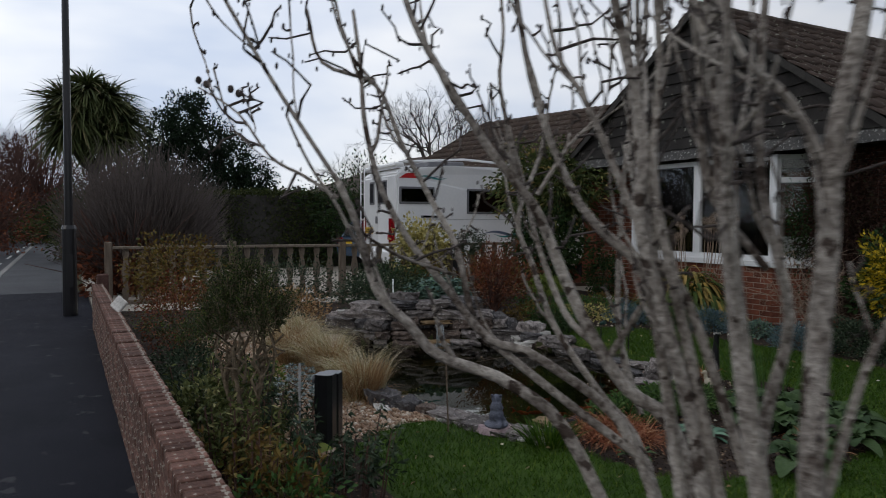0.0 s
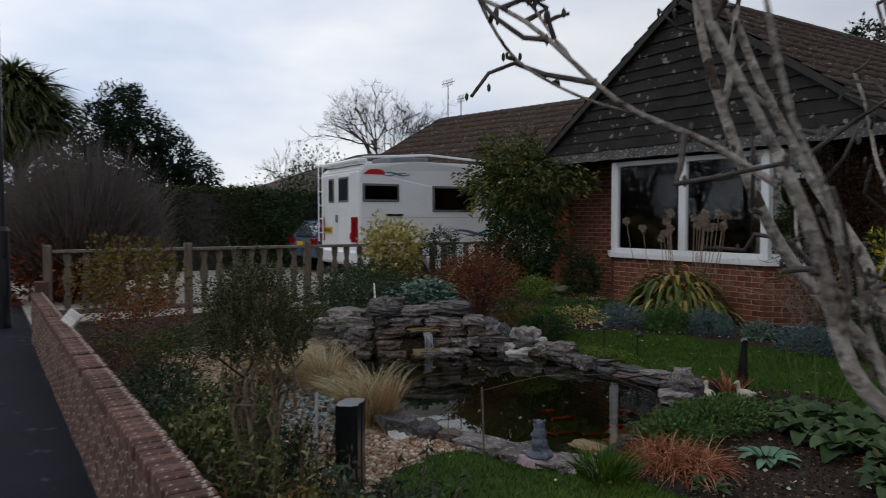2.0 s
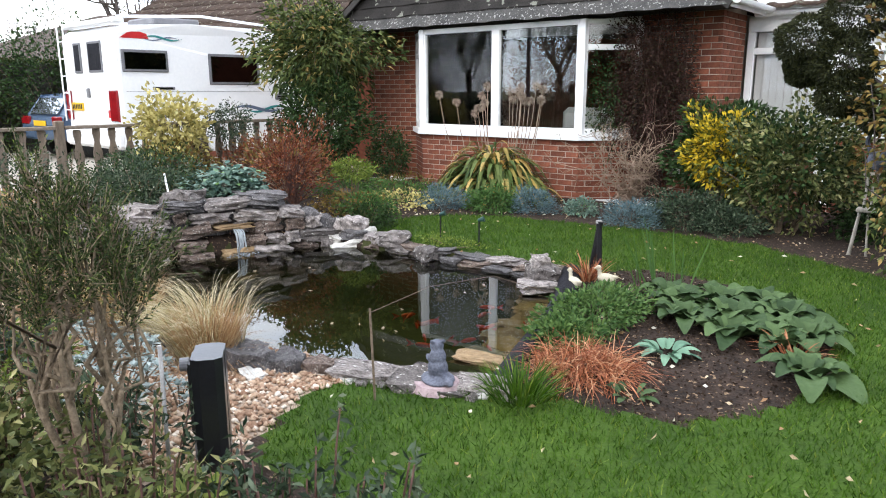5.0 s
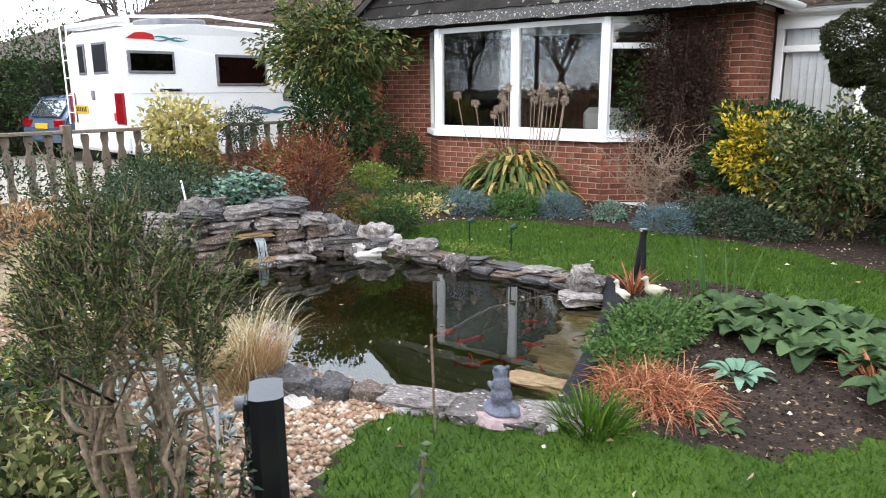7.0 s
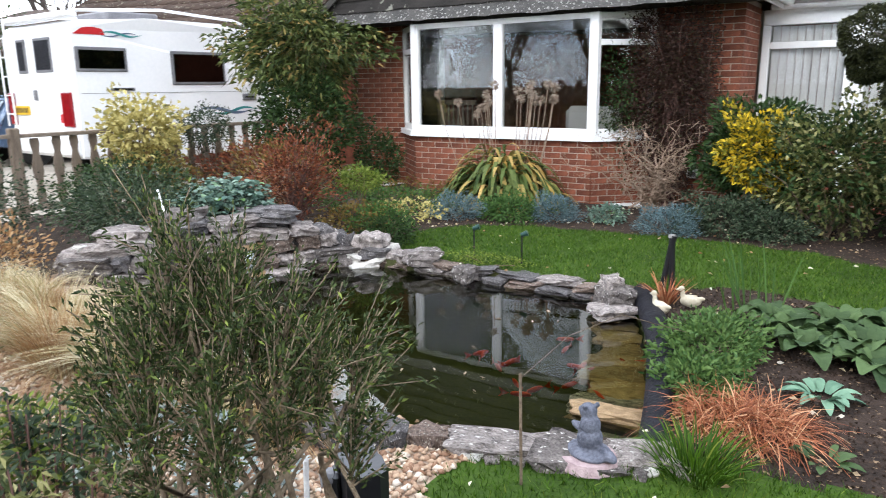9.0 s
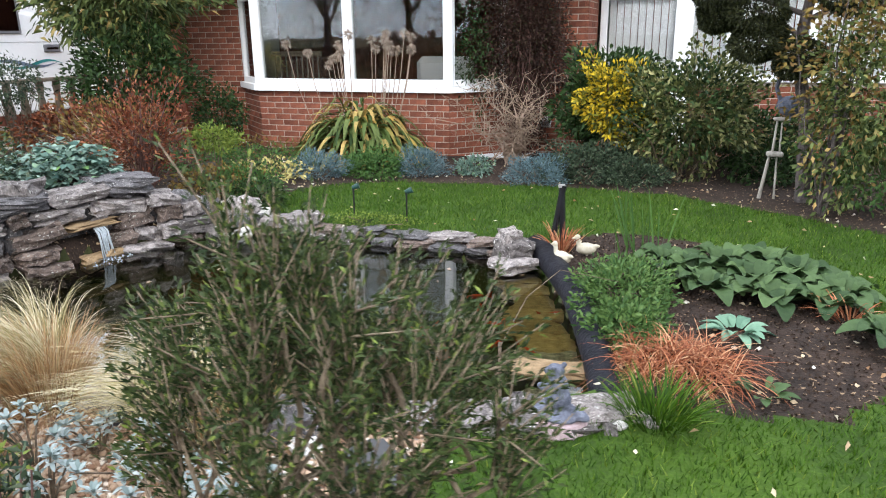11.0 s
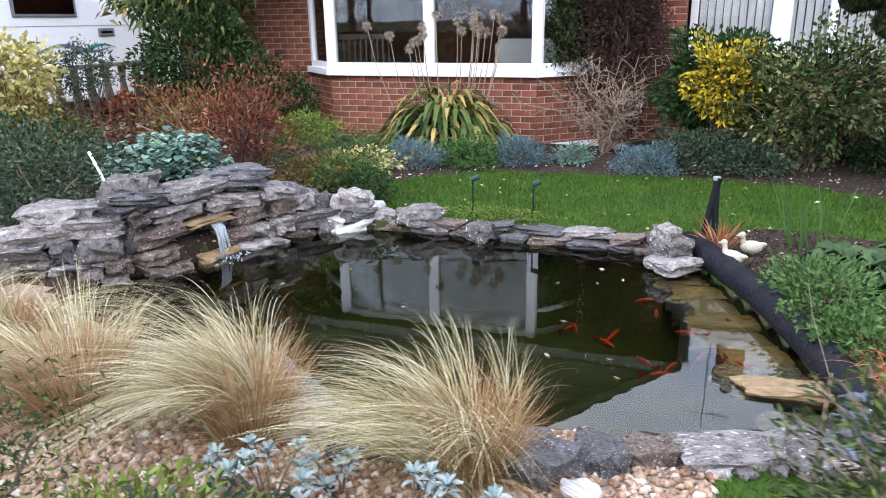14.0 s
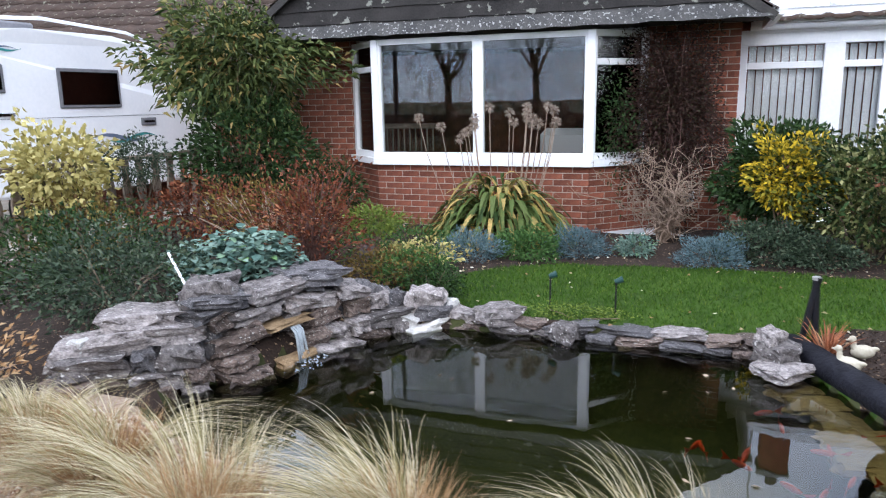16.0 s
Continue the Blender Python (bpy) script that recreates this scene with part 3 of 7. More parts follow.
for nm, mask, mt, lb in (("lawn", in_lawn, M_TURF, "short green lawn curving round the pond"), ("gravel_bed", in_gravel, M_GRAVEL, "pale mixed gravel beside the pond"),
                         ("pond_bed", in_pond, M_POND, "dark lined bottom of the garden pond"),
                         ("flower_bed", ~(in_lawn | in_gravel | in_pond), M_SOIL, "dark bare soil of the flower beds")):
    i, j = np.nonzero(mask)
    q = np.stack([idx[i, j], idx[i + 1, j], idx[i + 1, j + 1], idx[i, j + 1]], 1)
    used, inv = np.unique(q.ravel(), return_inverse=True)
    v = np.stack([X.ravel(), Y.ravel(), Z.ravel()], 1)[used]
    part(nm, mesh_np(nm, v, 4, inv, True), mt, None, lb, "structure")

# still, greenish water
m = bpy.data.materials.new("pond_water")
m.use_nodes = True
n, l = m.node_tree.nodes, m.node_tree.links
n.remove(n["Principled BSDF"])
tr, gl, fr, mx, bp, nz = (n.new("ShaderNodeBsdfTransparent"), n.new("ShaderNodeBsdfGlossy"), n.new("ShaderNodeFresnel"), n.new("ShaderNodeMixShader"),
                          n.new("ShaderNodeBump"), n.new("ShaderNodeTexNoise"))
fr.inputs["IOR"].default_value = 1.7
gl.inputs["Roughness"].default_value = 0.015
tr.inputs["Color"].default_value = (0.76, 0.78, 0.55, 1)
nz.inputs["Scale"].default_value = 5.0
bp.inputs["Strength"].default_value, bp.inputs["Distance"].default_value = 0.022, 0.02
co = n.new("ShaderNodeTexCoord")
l.new(co.outputs["Object"], nz.inputs["Vector"])
l.new(nz.outputs["Fac"], bp.inputs["Height"])
l.new(bp.outputs[0], gl.inputs["Normal"])
l.new(fr.outputs[0], mx.inputs[0])
l.new(tr.outputs[0], mx.inputs[1])
l.new(gl.outputs[0], mx.inputs[2])
l.new(mx.outputs[0], n["Material Output"].inputs["Surface"])
M_WATER = m
wb = bmesh.new()
pcx, pcy = sum(p[0] for p in POND) / len(POND), sum(p[1] for p in POND) / len(POND)
wb.faces.new([wb.verts.new((pcx + (x - pcx) * 1.02, pcy + (y - pcy) * 1.03, 0)) for x, y in POND])
part("pond_water", wb, M_WATER, None, "still dark green pond water reflecting the sky", "structure")

# ---- garden wall along the pavement ----
WALL_Y0, WALL_Y1, WALL_Z = 0.335, 0.475, 0.60
garden_wall = thing("garden_wall", "low weathered red brick garden wall with brick coping", "wall", kind="structure")
box("core", -10.9, 4.0, WALL_Y0 + 0.008, WALL_Y1 - 0.004, -0.2, WALL_Z - 0.02, M_MORTAR, garden_wall)
b_face = bpy.data.meshes.new("brick")
tmp = box_bm(0.213, 0.05, 0.064, (0, 0.025, 0), 0.005)
tmp.to_mesh(b_face)
tmp.free()
b_face.materials.append(M_WBRICK)
b_cope = bpy.data.meshes.new("coping_brick")
tmp = box_bm(0.066, WALL_Y1 - WALL_Y0 + 0.008, 0.07, (0, 0, 0), 0.006)
tmp.to_mesh(b_cope)
tmp.free()
b_cope.materials.append(M_WBRICK)


def piece(name, me, parent, m):
    ob = new(name, me)
    ob.parent = parent
    ob.matrix_basis = m
    return ob


for i in range(118):
    x = -10.86 + i * 0.076
    piece("coping_brick", b_cope, garden_wall, pose(x, (WALL_Y0 + WALL_Y1) / 2 + rng.normal() * 0.002, WALL_Z - 0.03 + rng.normal() * 0.003, 0, rng.normal() * 1.0, rng.normal() * 1.0))
for r in range(7):
    for i in range(38):
        x = -10.78 + i * 0.2245 + (0.112 if r % 2 else 0)
        piece("brick", b_face, garden_wall, pose(x, WALL_Y0 + rng.normal() * 0.002, 0.038 + r * 0.0745, 0, 0, rng.normal() * 0.4))
rest = bmesh.new()
for i in range(85):
    box_bm(0.066, WALL_Y1 - WALL_Y0 + 0.008, 0.07, (-1.88 + i * 0.076, (WALL_Y0 + WALL_Y1) / 2, WALL_Z - 0.03), 0, rest)
for r in range(7):
    for i in range(26):
        box_bm(0.213, 0.05, 0.064, (-2.14 + i * 0.2245 + (0.112 if r % 2 else 0), WALL_Y0 + 0.025, 0.038 + r * 0.0745), 0, rest)
part("more_bricks", rest, M_WBRICK, garden_wall, "", "stuff")
tile = thing("loose_tile", "pale square tile lying tilted on the wall", "tile", (-7.6, 0.47, WALL_Z + 0.07))
tb = box_bm(0.15, 0.13, 0.035, (0, 0, 0), 0.008, None, pose(0, 0, 0, 58, 25, 30))
part("slab", tb, M_PALE, tile)
pier = thing("gate_pier", "dark timber gate post beside the lamp post", "post", (-11.6, 0.5, -0.02))
part("post", box_bm(0.16, 0.16, 0.72, (0, 0, 0.35), 0.015), M_TWIGRED, pier)

# ---- house ----
GX0, GX1, GAP_X, GAP_Z, EAVE_Z, GABLE_Y, WALL_FRONT = -10.95, -4.58, -7.75, 4.66, 2.45, 8.42, 9.02
house = thing("bungalow", "red brick bungalow with a dark tile-hung gable", "house")


def brick_wall(name, parent, p0, p1, z0, z1, holes=(), limit=290):
    """A wall of single bricks between two plan points: mortar core, then bricks in stretcher bond. The bricks face to the right of p0-p1."""
    a, b = Vector((*p0, 0)), Vector((*p1, 0))
    ln, ang = (b - a).length, math.atan2(p1[1] - p0[1], p1[0] - p0[0])
    frame_m = Matrix.Translation(a) @ Matrix.Rotation(ang, 4, "Z")
    cb = bmesh.new()
    box_bm(ln - 0.03, 0.2, z1 - z0, (ln / 2, 0.105, (z0 + z1) / 2), 0, cb)
    cb.transform(frame_m)
    core = part(name, cb, M_JOINT, parent)
    rows, step = int((z1 - z0) / 0.075), 0.225
    count = 0
    for r in range(rows):
        x = -0.1125 if r % 2 else 0.0
        while x < ln - 0.02:
            s, e = max(x, 0.0), min(x + 0.2145, ln)
            x += step
            if e - s < 0.04:
                continue
            full = e - s > 0.2
            if full:
                key = "full"
            else:
                key = round(e - s, 2)
            if key not in BRICKS:
                w = 0.2145 if full else key
                t = box_bm(w, 0.05, 0.065, (w / 2, 0.025, 0.0325), 0.003)
                BRICKS[key] = bpy.data.meshes.new("brick")
                t.to_mesh(BRICKS[key])
                t.free()
                BRICKS[key].materials.append(M_BRICK)
            piece("brick", BRICKS[key], core, frame_m @ pose(s, rng.normal() * 0.0012, z0 + r * 0.075 + 0.005))
            count += 1
    return core


BRICKS = {}
BAY = [(-9.66, 9.0), (-9.08, 8.46), (-6.42, 8.46), (-5.84, 9.0)]
SILL_Z, HEAD_Z = 0.93, 2.40
brick_wall("front_wall", house, (-10.7, WALL_FRONT), (-9.62, WALL_FRONT), 0.05, 2.5)
brick_wall("front_wall", house, (-5.88, WALL_FRONT), (-4.86, WALL_FRONT), 0.05, 2.5)
brick_wall("return_wall", house, (-4.86, WALL_FRONT), (-4.86, 9.95), 0.05, 2.5)
for p, q in zip(BAY, BAY[1:]):
    brick_wall("bay_wall", house, p, q, 0.05, 0.88)
box("back_wall", -20, 8, 18.0, 18.2, -0.1, 2.5, M_BRICK, house)
box("left_wall", -10.75, -10.55, 9.05, 18, -0.1, 2.5, M_BRICK, house)

# bay window: sill, posts, two front lights with narrow angled side lights
bay = thing("window_1", "white plastic bay window with two large front panes", "window", kind="structure")


def along(p, q, f):
    return (p[0] + (q[0] - p[0]) * f, p[1] + (q[1] - p[1]) * f)


def bar(name, p, q, z0, z1, depth, material, parent, out=0.0):
    """A straight bar over a plan segment."""
    a, b = Vector((*p, 0)), Vector((*q, 0))
    ang = math.atan2(b.y - a.y, b.x - a.x)
    bm = box_bm((b - a).length, depth, z1 - z0, ((b - a).length / 2, depth / 2 - out, (z0 + z1) / 2), 0.004)
    bm.transform(Matrix.Translation(a) @ Matrix.Rotation(ang, 4, "Z"))
    return part(name, bm, material, parent)


sill = bmesh.new()
outer = [(-9.72, 8.98), (-9.11, 8.39), (-6.39, 8.39), (-5.78, 8.98), (-5.78, 9.2), (-9.72, 9.2)]
lo, hi = [sill.verts.new((x, y, 0.88)) for x, y in outer], [sill.verts.new((x, y, 0.955)) for x, y in outer]
sill.faces.new(hi)
sill.faces.new(lo[::-1])
for i in range(6):
    sill.faces.new((lo[i], lo[(i + 1) % 6], hi[(i + 1) % 6], hi[i]))
bmesh.ops.recalc_face_normals(sill, faces=sill.faces)
part("window_sill", sill, M_UPVC, bay)
for k, (p, q) in enumerate(zip(BAY, BAY[1:])):
    ln = math.dist(p, q)
    cuts = [0, 1] if k != 1 else [0, 0.5, 1]
    bar("window_frame", p, q, 0.955, 1.03, 0.07, M_UPVC, bay)
    bar("window_frame", p, q, HEAD_Z - 0.07, HEAD_Z, 0.07, M_UPVC, bay)
    for c in cuts:
        w = (0.13 if k == 1 and c == 0.5 else 0.075) / ln
        s, e = (c, c + w) if c == 0 else (c - w, c) if c == 1 else (c - w / 2, c + w / 2)
        bar("window_post", along(p, q, s), along(p, q, e), 1.03, HEAD_Z - 0.07, 0.08, M_UPVC, bay, 0.004)
    if k != 1:
        bar("transom", along(p, q, 0.1), along(p, q, 0.9), 2.02, 2.09, 0.06, M_UPVC, bay)
    for s, e in zip(cuts, cuts[1:]):
        pane = bar("pane", along(p, q, s), along(p, q, e), 1.03, HEAD_Z - 0.07, 0.006, M_GLASS, bay, -0.035)
        pane.visible_shadow = False
part("window_head", box_bm(2.75, 0.5, 0.06, (-7.75, 8.75, HEAD_Z + 0.035)), M_SOFFIT_SHADE, bay)
for p in (BAY[1], BAY[2]):
    part("corner_post", box_bm(0.1, 0.1, HEAD_Z - 0.955, (p[0], p[1] + 0.03, (HEAD_Z + 0.955) / 2), 0.01), M_UPVC, bay)

# room behind the bay
room = thing("living_room", "dim living room behind the bay window", "room", kind="structure")
for x0, x1, y0, y1, z0, z1 in ((-10.5, -5.0, 12.9, 13.0, 0.1, 2.5), (-10.6, -10.5, 9.26, 13, 0.1, 2.5), (-5.1, -5.0, 9.26, 13, 0.1, 2.5), (-10.5, -5.1, 8.6, 12.9, 0.05, 0.1), (-10.5, -5.1, 9.2, 12.9, 2.42, 2.46)):
    box("room_side", x0, x1, y0, y1, z0, z1, M_ROOM, room)


chair = thing("spindle_chair", "light wooden chair back with upright spindles inside the window", "chair", (-9.0, 9.35, 0.1))
for k in range(9):
    part("spindle", cyl_bm(0.012, 0.012, 0.52, (-0.34 + 0.085 * k, 0, 0.68), 8), M_WOOD, chair)
part("top_rail", box_bm(0.82, 0.035, 0.07, (0, 0, 1.22), 0.012), M_WOOD, chair)
part("seat", box_bm(0.82, 0.45, 0.06, (0, 0.2, 0.65), 0.02), M_WOOD, chair)
for dx in (-0.36, 0.36):
    for dy in (0.02, 0.38):
        part("leg", cyl_bm(0.02, 0.024, 0.63, (dx, dy, 0), 8), M_WOOD, chair)
settee = thing("armchair", "white covered armchair inside the window", "armchair", (-6.8, 9.75, 0.1))
part("seat", box_bm(0.8, 0.7, 0.45, (0, 0, 0.23), 0.06), M_BLIND, settee)
part("backrest", box_bm(0.8, 0.2, 0.8, (0, -0.3, 0.78), 0.08), M_BLIND, settee)
for dx in (-0.4, 0.4):
    part("armrest", box_bm(0.16, 0.7, 0.62, (dx, 0, 0.32), 0.06), M_BLIND, settee)


# ---- roofs ----
def tiled_slope(name, parent, a, b, c, d, rows, material, wave=0.022, pitch=0.3, cut=None):
    """Rows of overlapping interlocking tiles on the slope a-b (eave) to d-c (top); cut trims points off by a test."""
    a, b, c, d = (np.array(p, float) for p in (a, b, c, d))
    up = np.cross(b - a, d - a)
    up = up / np.linalg.norm(up)
    cols = int(np.linalg.norm(b - a) / (pitch / 6))
    u = np.linspace(0, 1, cols + 1)
    prof = wave * np.maximum(0, np.sin(np.arange(cols + 1) * 2 * math.pi / 6)) ** 0.7
    k = np.arange(cols)
    for r in range(rows):
        t0, t1 = r / rows, (r + 1.06) / rows
        vs = []
        for t, lift in ((t0, -0.006), (t0, 0.03), (min(t1, 1.0), 0.004)):
            lo, hi = a + (d - a) * t, b + (c - b) * t
            vs.append(lo + (hi - lo) * u[:, None] + up[None, :] * (lift + prof + rng.normal(size=cols + 1) * 0.002)[:, None])
        v = np.concatenate(vs)
        n1 = cols + 1
        q = np.concatenate([np.stack([s + k, s + k + 1, s + n1 + k + 1, s + n1 + k], 1) for s in (0, n1)])
        if cut is not None:
            q = q[cut(v[q].mean(1))]
        if len(q):
            part("course", mesh_np("course", v, 4, q.ravel()), material, parent)


RIDGE_Y, RIDGE_Z = 14.3, 4.25
roof = thing("main_roof", "brown interlocking tiled roof of the bungalow", "roof", kind="structure")
tiled_slope("front_slope", roof, (-10.9, 9.68, 2.50), (8.0, 9.68, 2.50), (8.0, RIDGE_Y, RIDGE_Z), (-10.9, RIDGE_Y, RIDGE_Z), 15, M_TILE,
            cut=lambda p: (p[:, 2] > GAP_Z + 0.05 - np.abs(p[:, 0] - GAP_X) * (GAP_Z - EAVE_Z) / 3.18))
tiled_slope("back_slope", roof, (8.0, 18.9, 2.50), (-10.9, 18.9, 2.50), (-10.9, RIDGE_Y, RIDGE_Z), (8.0, RIDGE_Y, RIDGE_Z), 12, M_TILE)
g_roof = thing("gable_roof", "brown tiled roof over the front gable", "roof", kind="structure")
YB = RIDGE_Y + 0.2
tiled_slope("right_slope", g_roof, (GX1, GABLE_Y - 0.12, EAVE_Z + 0.02), (GX1, YB, EAVE_Z + 0.02), (GAP_X, YB, GAP_Z + 0.03), (GAP_X, GABLE_Y - 0.12, GAP_Z + 0.03), 12, M_TILE,
            cut=lambda p: p[:, 2] > EAVE_Z + (p[:, 1] - 9.66) * (RIDGE_Z - EAVE_Z) / (RIDGE_Y - 9.68) - 0.02)
tiled_slope("left_slope", g_roof, (GX0, YB, EAVE_Z + 0.02), (GX0, GABLE_Y - 0.12, EAVE_Z + 0.02), (GAP_X, GABLE_Y - 0.12, GAP_Z + 0.03), (GAP_X, YB, GAP_Z + 0.03), 12, M_TILE)
ridge = bmesh.new()
for i in range(14):
    cyl_bm(0.11, 0.115, 0.43, (0, 0, 0), 10, ridge, Matrix.Translation((GAP_X, GABLE_Y - 0.1 + i * 0.42, GAP_Z + 0.0)) @ Matrix.Rotation(-math.pi / 2, 4, "X"))
part("ridge_tiles", ridge, M_TILE, g_roof)
ridge = bmesh.new()
for i in range(36):
    cyl_bm(0.11, 0.115, 0.45, (0, 0, 0), 10, ridge, Matrix.Translation((GAP_X + i * 0.44, RIDGE_Y, RIDGE_Z - 0.01)) @ Matrix.Rotation(math.pi / 2, 4, "Y"))
part("ridge_tiles", ridge, M_TILE, roof)

chimney = thing("chimney", "dark brick chimney with a pale cap on the ridge", "chimney", (-3.6, RIDGE_Y, RIDGE_Z - 0.3))
part("stack", box_bm(0.5, 0.5, 1.45, (0, 0, 0.72), 0.01), M_BRICK, chimney)
part("cap", box_bm(0.58, 0.58, 0.1, (0, 0, 1.5), 0.02), M_KERB, chimney)
part("pot", cyl_bm(0.12, 0.1, 0.3, (0, 0, 1.55), 14), M_BROWNSTONE, chimney)
roof_aerial = thing("aerial", "thin grey television aerial beside the chimney", "aerial", (-4.0, RIDGE_Y, RIDGE_Z - 0.05))
part("mast", cyl_bm(0.022, 0.018, 2.5, (0, 0, 0), 6), M_STEEL, roof_aerial)
part("boom", box_bm(0.9, 0.025, 0.025, (0.05, 0, 2.2)), M_STEEL, roof_aerial)
for k in range(8):
    part("element", box_bm(0.014, 0.3, 0.014, (-0.35 + k * 0.11, 0, 2.2)), M_STEEL, roof_aerial)

# hung tiles on the gable, course by course
gable = thing("tile_hung_gable", "gable clad in dark hung tiles, lichen on the lowest course", "gable", kind="structure")
NC = 13
for r in range(NC):
    z0 = EAVE_Z - 0.02 + r * (GAP_Z - EAVE_Z) / NC
    z1 = z0 + (GAP_Z - EAVE_Z) / NC + 0.03
    f0, f1 = (z0 - EAVE_Z) / (GAP_Z - EAVE_Z), min((z1 - EAVE_Z) / (GAP_Z - EAVE_Z), 1)
    xa, xb = GX0 + (GAP_X - GX0) * f0 + 0.05, GX1 + (GAP_X - GX1) * f0 - 0.05
    xc, xd = GX1 + (GAP_X - GX1) * f1 - 0.03, GX0 + (GAP_X - GX0) * f1 + 0.03
    flare = 0.10 * max(0, 1 - r / 3.0) ** 2
    n_seg = max(4, int((xb - xa) / 0.17))
    bm = bmesh.new()
    prev = None
    for i in range(n_seg + 1):
        f = i / n_seg
        x0, x1 = xa + (xb - xa) * f, xd + (xc - xd) * f
        jag = rng.normal() * 0.006
        row = [bm.verts.new(p) for p in ((x0, GABLE_Y - 0.03 - flare, z0 + jag), (x0, GABLE_Y + 0.0 - flare, z0 + jag), (x1, GABLE_Y + 0.002 - flare * 0.4, z1))]
        if prev:
            bm.faces.new((prev[0], row[0], row[2], prev[2]))
            bm.faces.new((prev[1], row[1], row[0], prev[0]))
        prev = row
    bmesh.ops.recalc_face_normals(bm, faces=bm.faces)
    part("tile_course", bm, M_LICHEN if r == 0 else M_HUNG, gable)
part("backing", prism_bm([(GX0 + 0.1, EAVE_Z), (GX1 - 0.1, EAVE_Z), (GAP_X, GAP_Z - 0.03)], 0.1, None, Matrix.Translation((0, GABLE_Y + 0.01, 0))), M_SOFFIT_SHADE, gable)
part("soffit", box_bm(GX1 - GX0 - 0.15, 0.66, 0.04, ((GX0 + GX1) / 2, GABLE_Y + 0.3, EAVE_Z + 0.02)), M_SOFFIT_SHADE, gable)
for s, xe in ((1, GX1), (-1, GX0)):
    v = Vector((GAP_X - xe, 0, GAP_Z - EAVE_Z))
    bm = box_bm(v.length, 0.03, 0.09, (v.length / 2, 0, 0))
    bm.transform(Matrix.Translation((xe, GABLE_Y - 0.10, EAVE_Z - 0.03)) @ Matrix.Rotation(-math.atan2(v.z, v.x), 4, "Y"))
    part("verge_board", bm, M_SOFFIT_SHADE, gable)

# white gutters and the sunroom beside the gable
def gutter(name, parent, p, q):
    bm = bmesh.new()
    a, b = Vector(p), Vector(q)
    ang = math.atan2(b.y - a.y, b.x - a.x)
    ln = (b - a).length
    ring = [(math.cos(math.pi + math.pi * k / 8) * 0.06, math.sin(math.pi + math.pi * k / 8) * 0.06) for k in range(9)]
    vs = [[bm.verts.new((x, c, s)) for c, s in ring] for x in (0, ln)]
    for k in range(8):
        bm.faces.new((vs[0][k], vs[1][k], vs[1][k + 1], vs[0][k + 1]))
    bm.faces.new(vs[0])
    box_bm(ln, 0.02, 0.13, (ln / 2, 0.07, -0.02), 0, bm)
    bm.transform(Matrix.Translation(a) @ Matrix.Rotation(ang, 4, "Z"))
    return part(name, bm, M_UPVC, parent)


gut = thing("gutter", "white plastic gutter along the eaves", "gutter", kind="structure")
gutter("channel", gut, (GX1 + 0.05, GABLE_Y - 0.05, 2.5), (GX1 + 0.05, 9.75, 2.46))
sun_room = thing("sunroom", "white framed sunroom with vertical blinds", "sunroom", kind="structure")
SX0, SX1, SY = -4.83, -0.2, 9.95
brick_wall("dwarf_wall", sun_room, (SX0, SY), (SX1, SY), 0.0, 0.95)
box("sill", SX0, SX1, SY - 0.06, SY + 0.1, 0.95, 1.03, M_UPVC, sun_room, 0.006)
box("head", SX0, SX1, SY - 0.02, SY + 0.1, 2.24, 2.42, M_UPVC, sun_room, 0.006)
x = SX0
for i, w in enumerate((0.93, 0.62, 0.93, 0.93, 0.93)):
    box("post", x, x + 0.09, SY - 0.015, SY + 0.07, 1.03, 2.24, M_UPVC, sun_room, 0.006)
    box("transom", x + 0.09, x + w, SY - 0.005, SY + 0.06, 1.96, 2.04, M_UPVC, sun_room, 0.006)
    box("pane", x + 0.09, x + w, SY + 0.03, SY + 0.036, 1.03, 2.24, M_PORCH, sun_room).visible_shadow = False
    x += w
box("front_door", -3.9, -3.68, SY - 0.03, SY - 0.016, 0.1, 2.24, M_UPVC, sun_room, 0.004)
blind = thing("vertical_blind", "grey vertical fabric blinds inside the sunroom windows", "blind", (0, 0, 0))
for i in range(48):
    me_b = box_bm(0.088, 0.003, 1.2, (0, 0, 0), 0, None, pose(0, 0, 0, 0, 0, 22))
    part("slat", me_b, M_BLIND, blind).matrix_basis = pose(SX0 + 0.15 + i * 0.092, SY + 0.085, 1.63)
box("back", SX0, SX1, SY + 1.4, SY + 1.45, 0, 2.4, M_ROOM, sun_room)
gutter("gutter", sun_room, (SX0 + 0.1, SY - 0.12, 2.47), (SX1 + 0.2, SY - 0.12, 2.47))
sr = bmesh.new()
box("fascia", SX0 + 0.12, SX1, SY - 0.2, SY - 0.17, 2.48, 2.64, M_UPVC, sun_room, 0.004)
pts = [(SX0 + 0.12, SY - 0.22, 2.64), (SX1, SY - 0.22, 2.64), (SX1, SY + 0.75, 3.2), (SX0 + 0.95, SY + 0.75, 3.2)]
sr.faces.new([sr.verts.new(p) for p in pts])
bmesh.ops.solidify(sr, geom=list(sr.faces), thickness=0.04)
part("roof_sheet", sr, M_UPVC, sun_room, "white sloping roof sheet")
for i in range(6):
    part("glazing_bar", box_bm(0.045, 1.06, 0.03, (0, 0.55, 0.012), 0.004), M_UPVC, sun_room).matrix_basis = pose(SX0 + 0.95 + i * 0.7, SY - 0.22, 2.64, 30)
box("wall_behind", SX0 + 0.05, 8, 10.9, 11.0, 0, 2.6, M_BRICK, house)

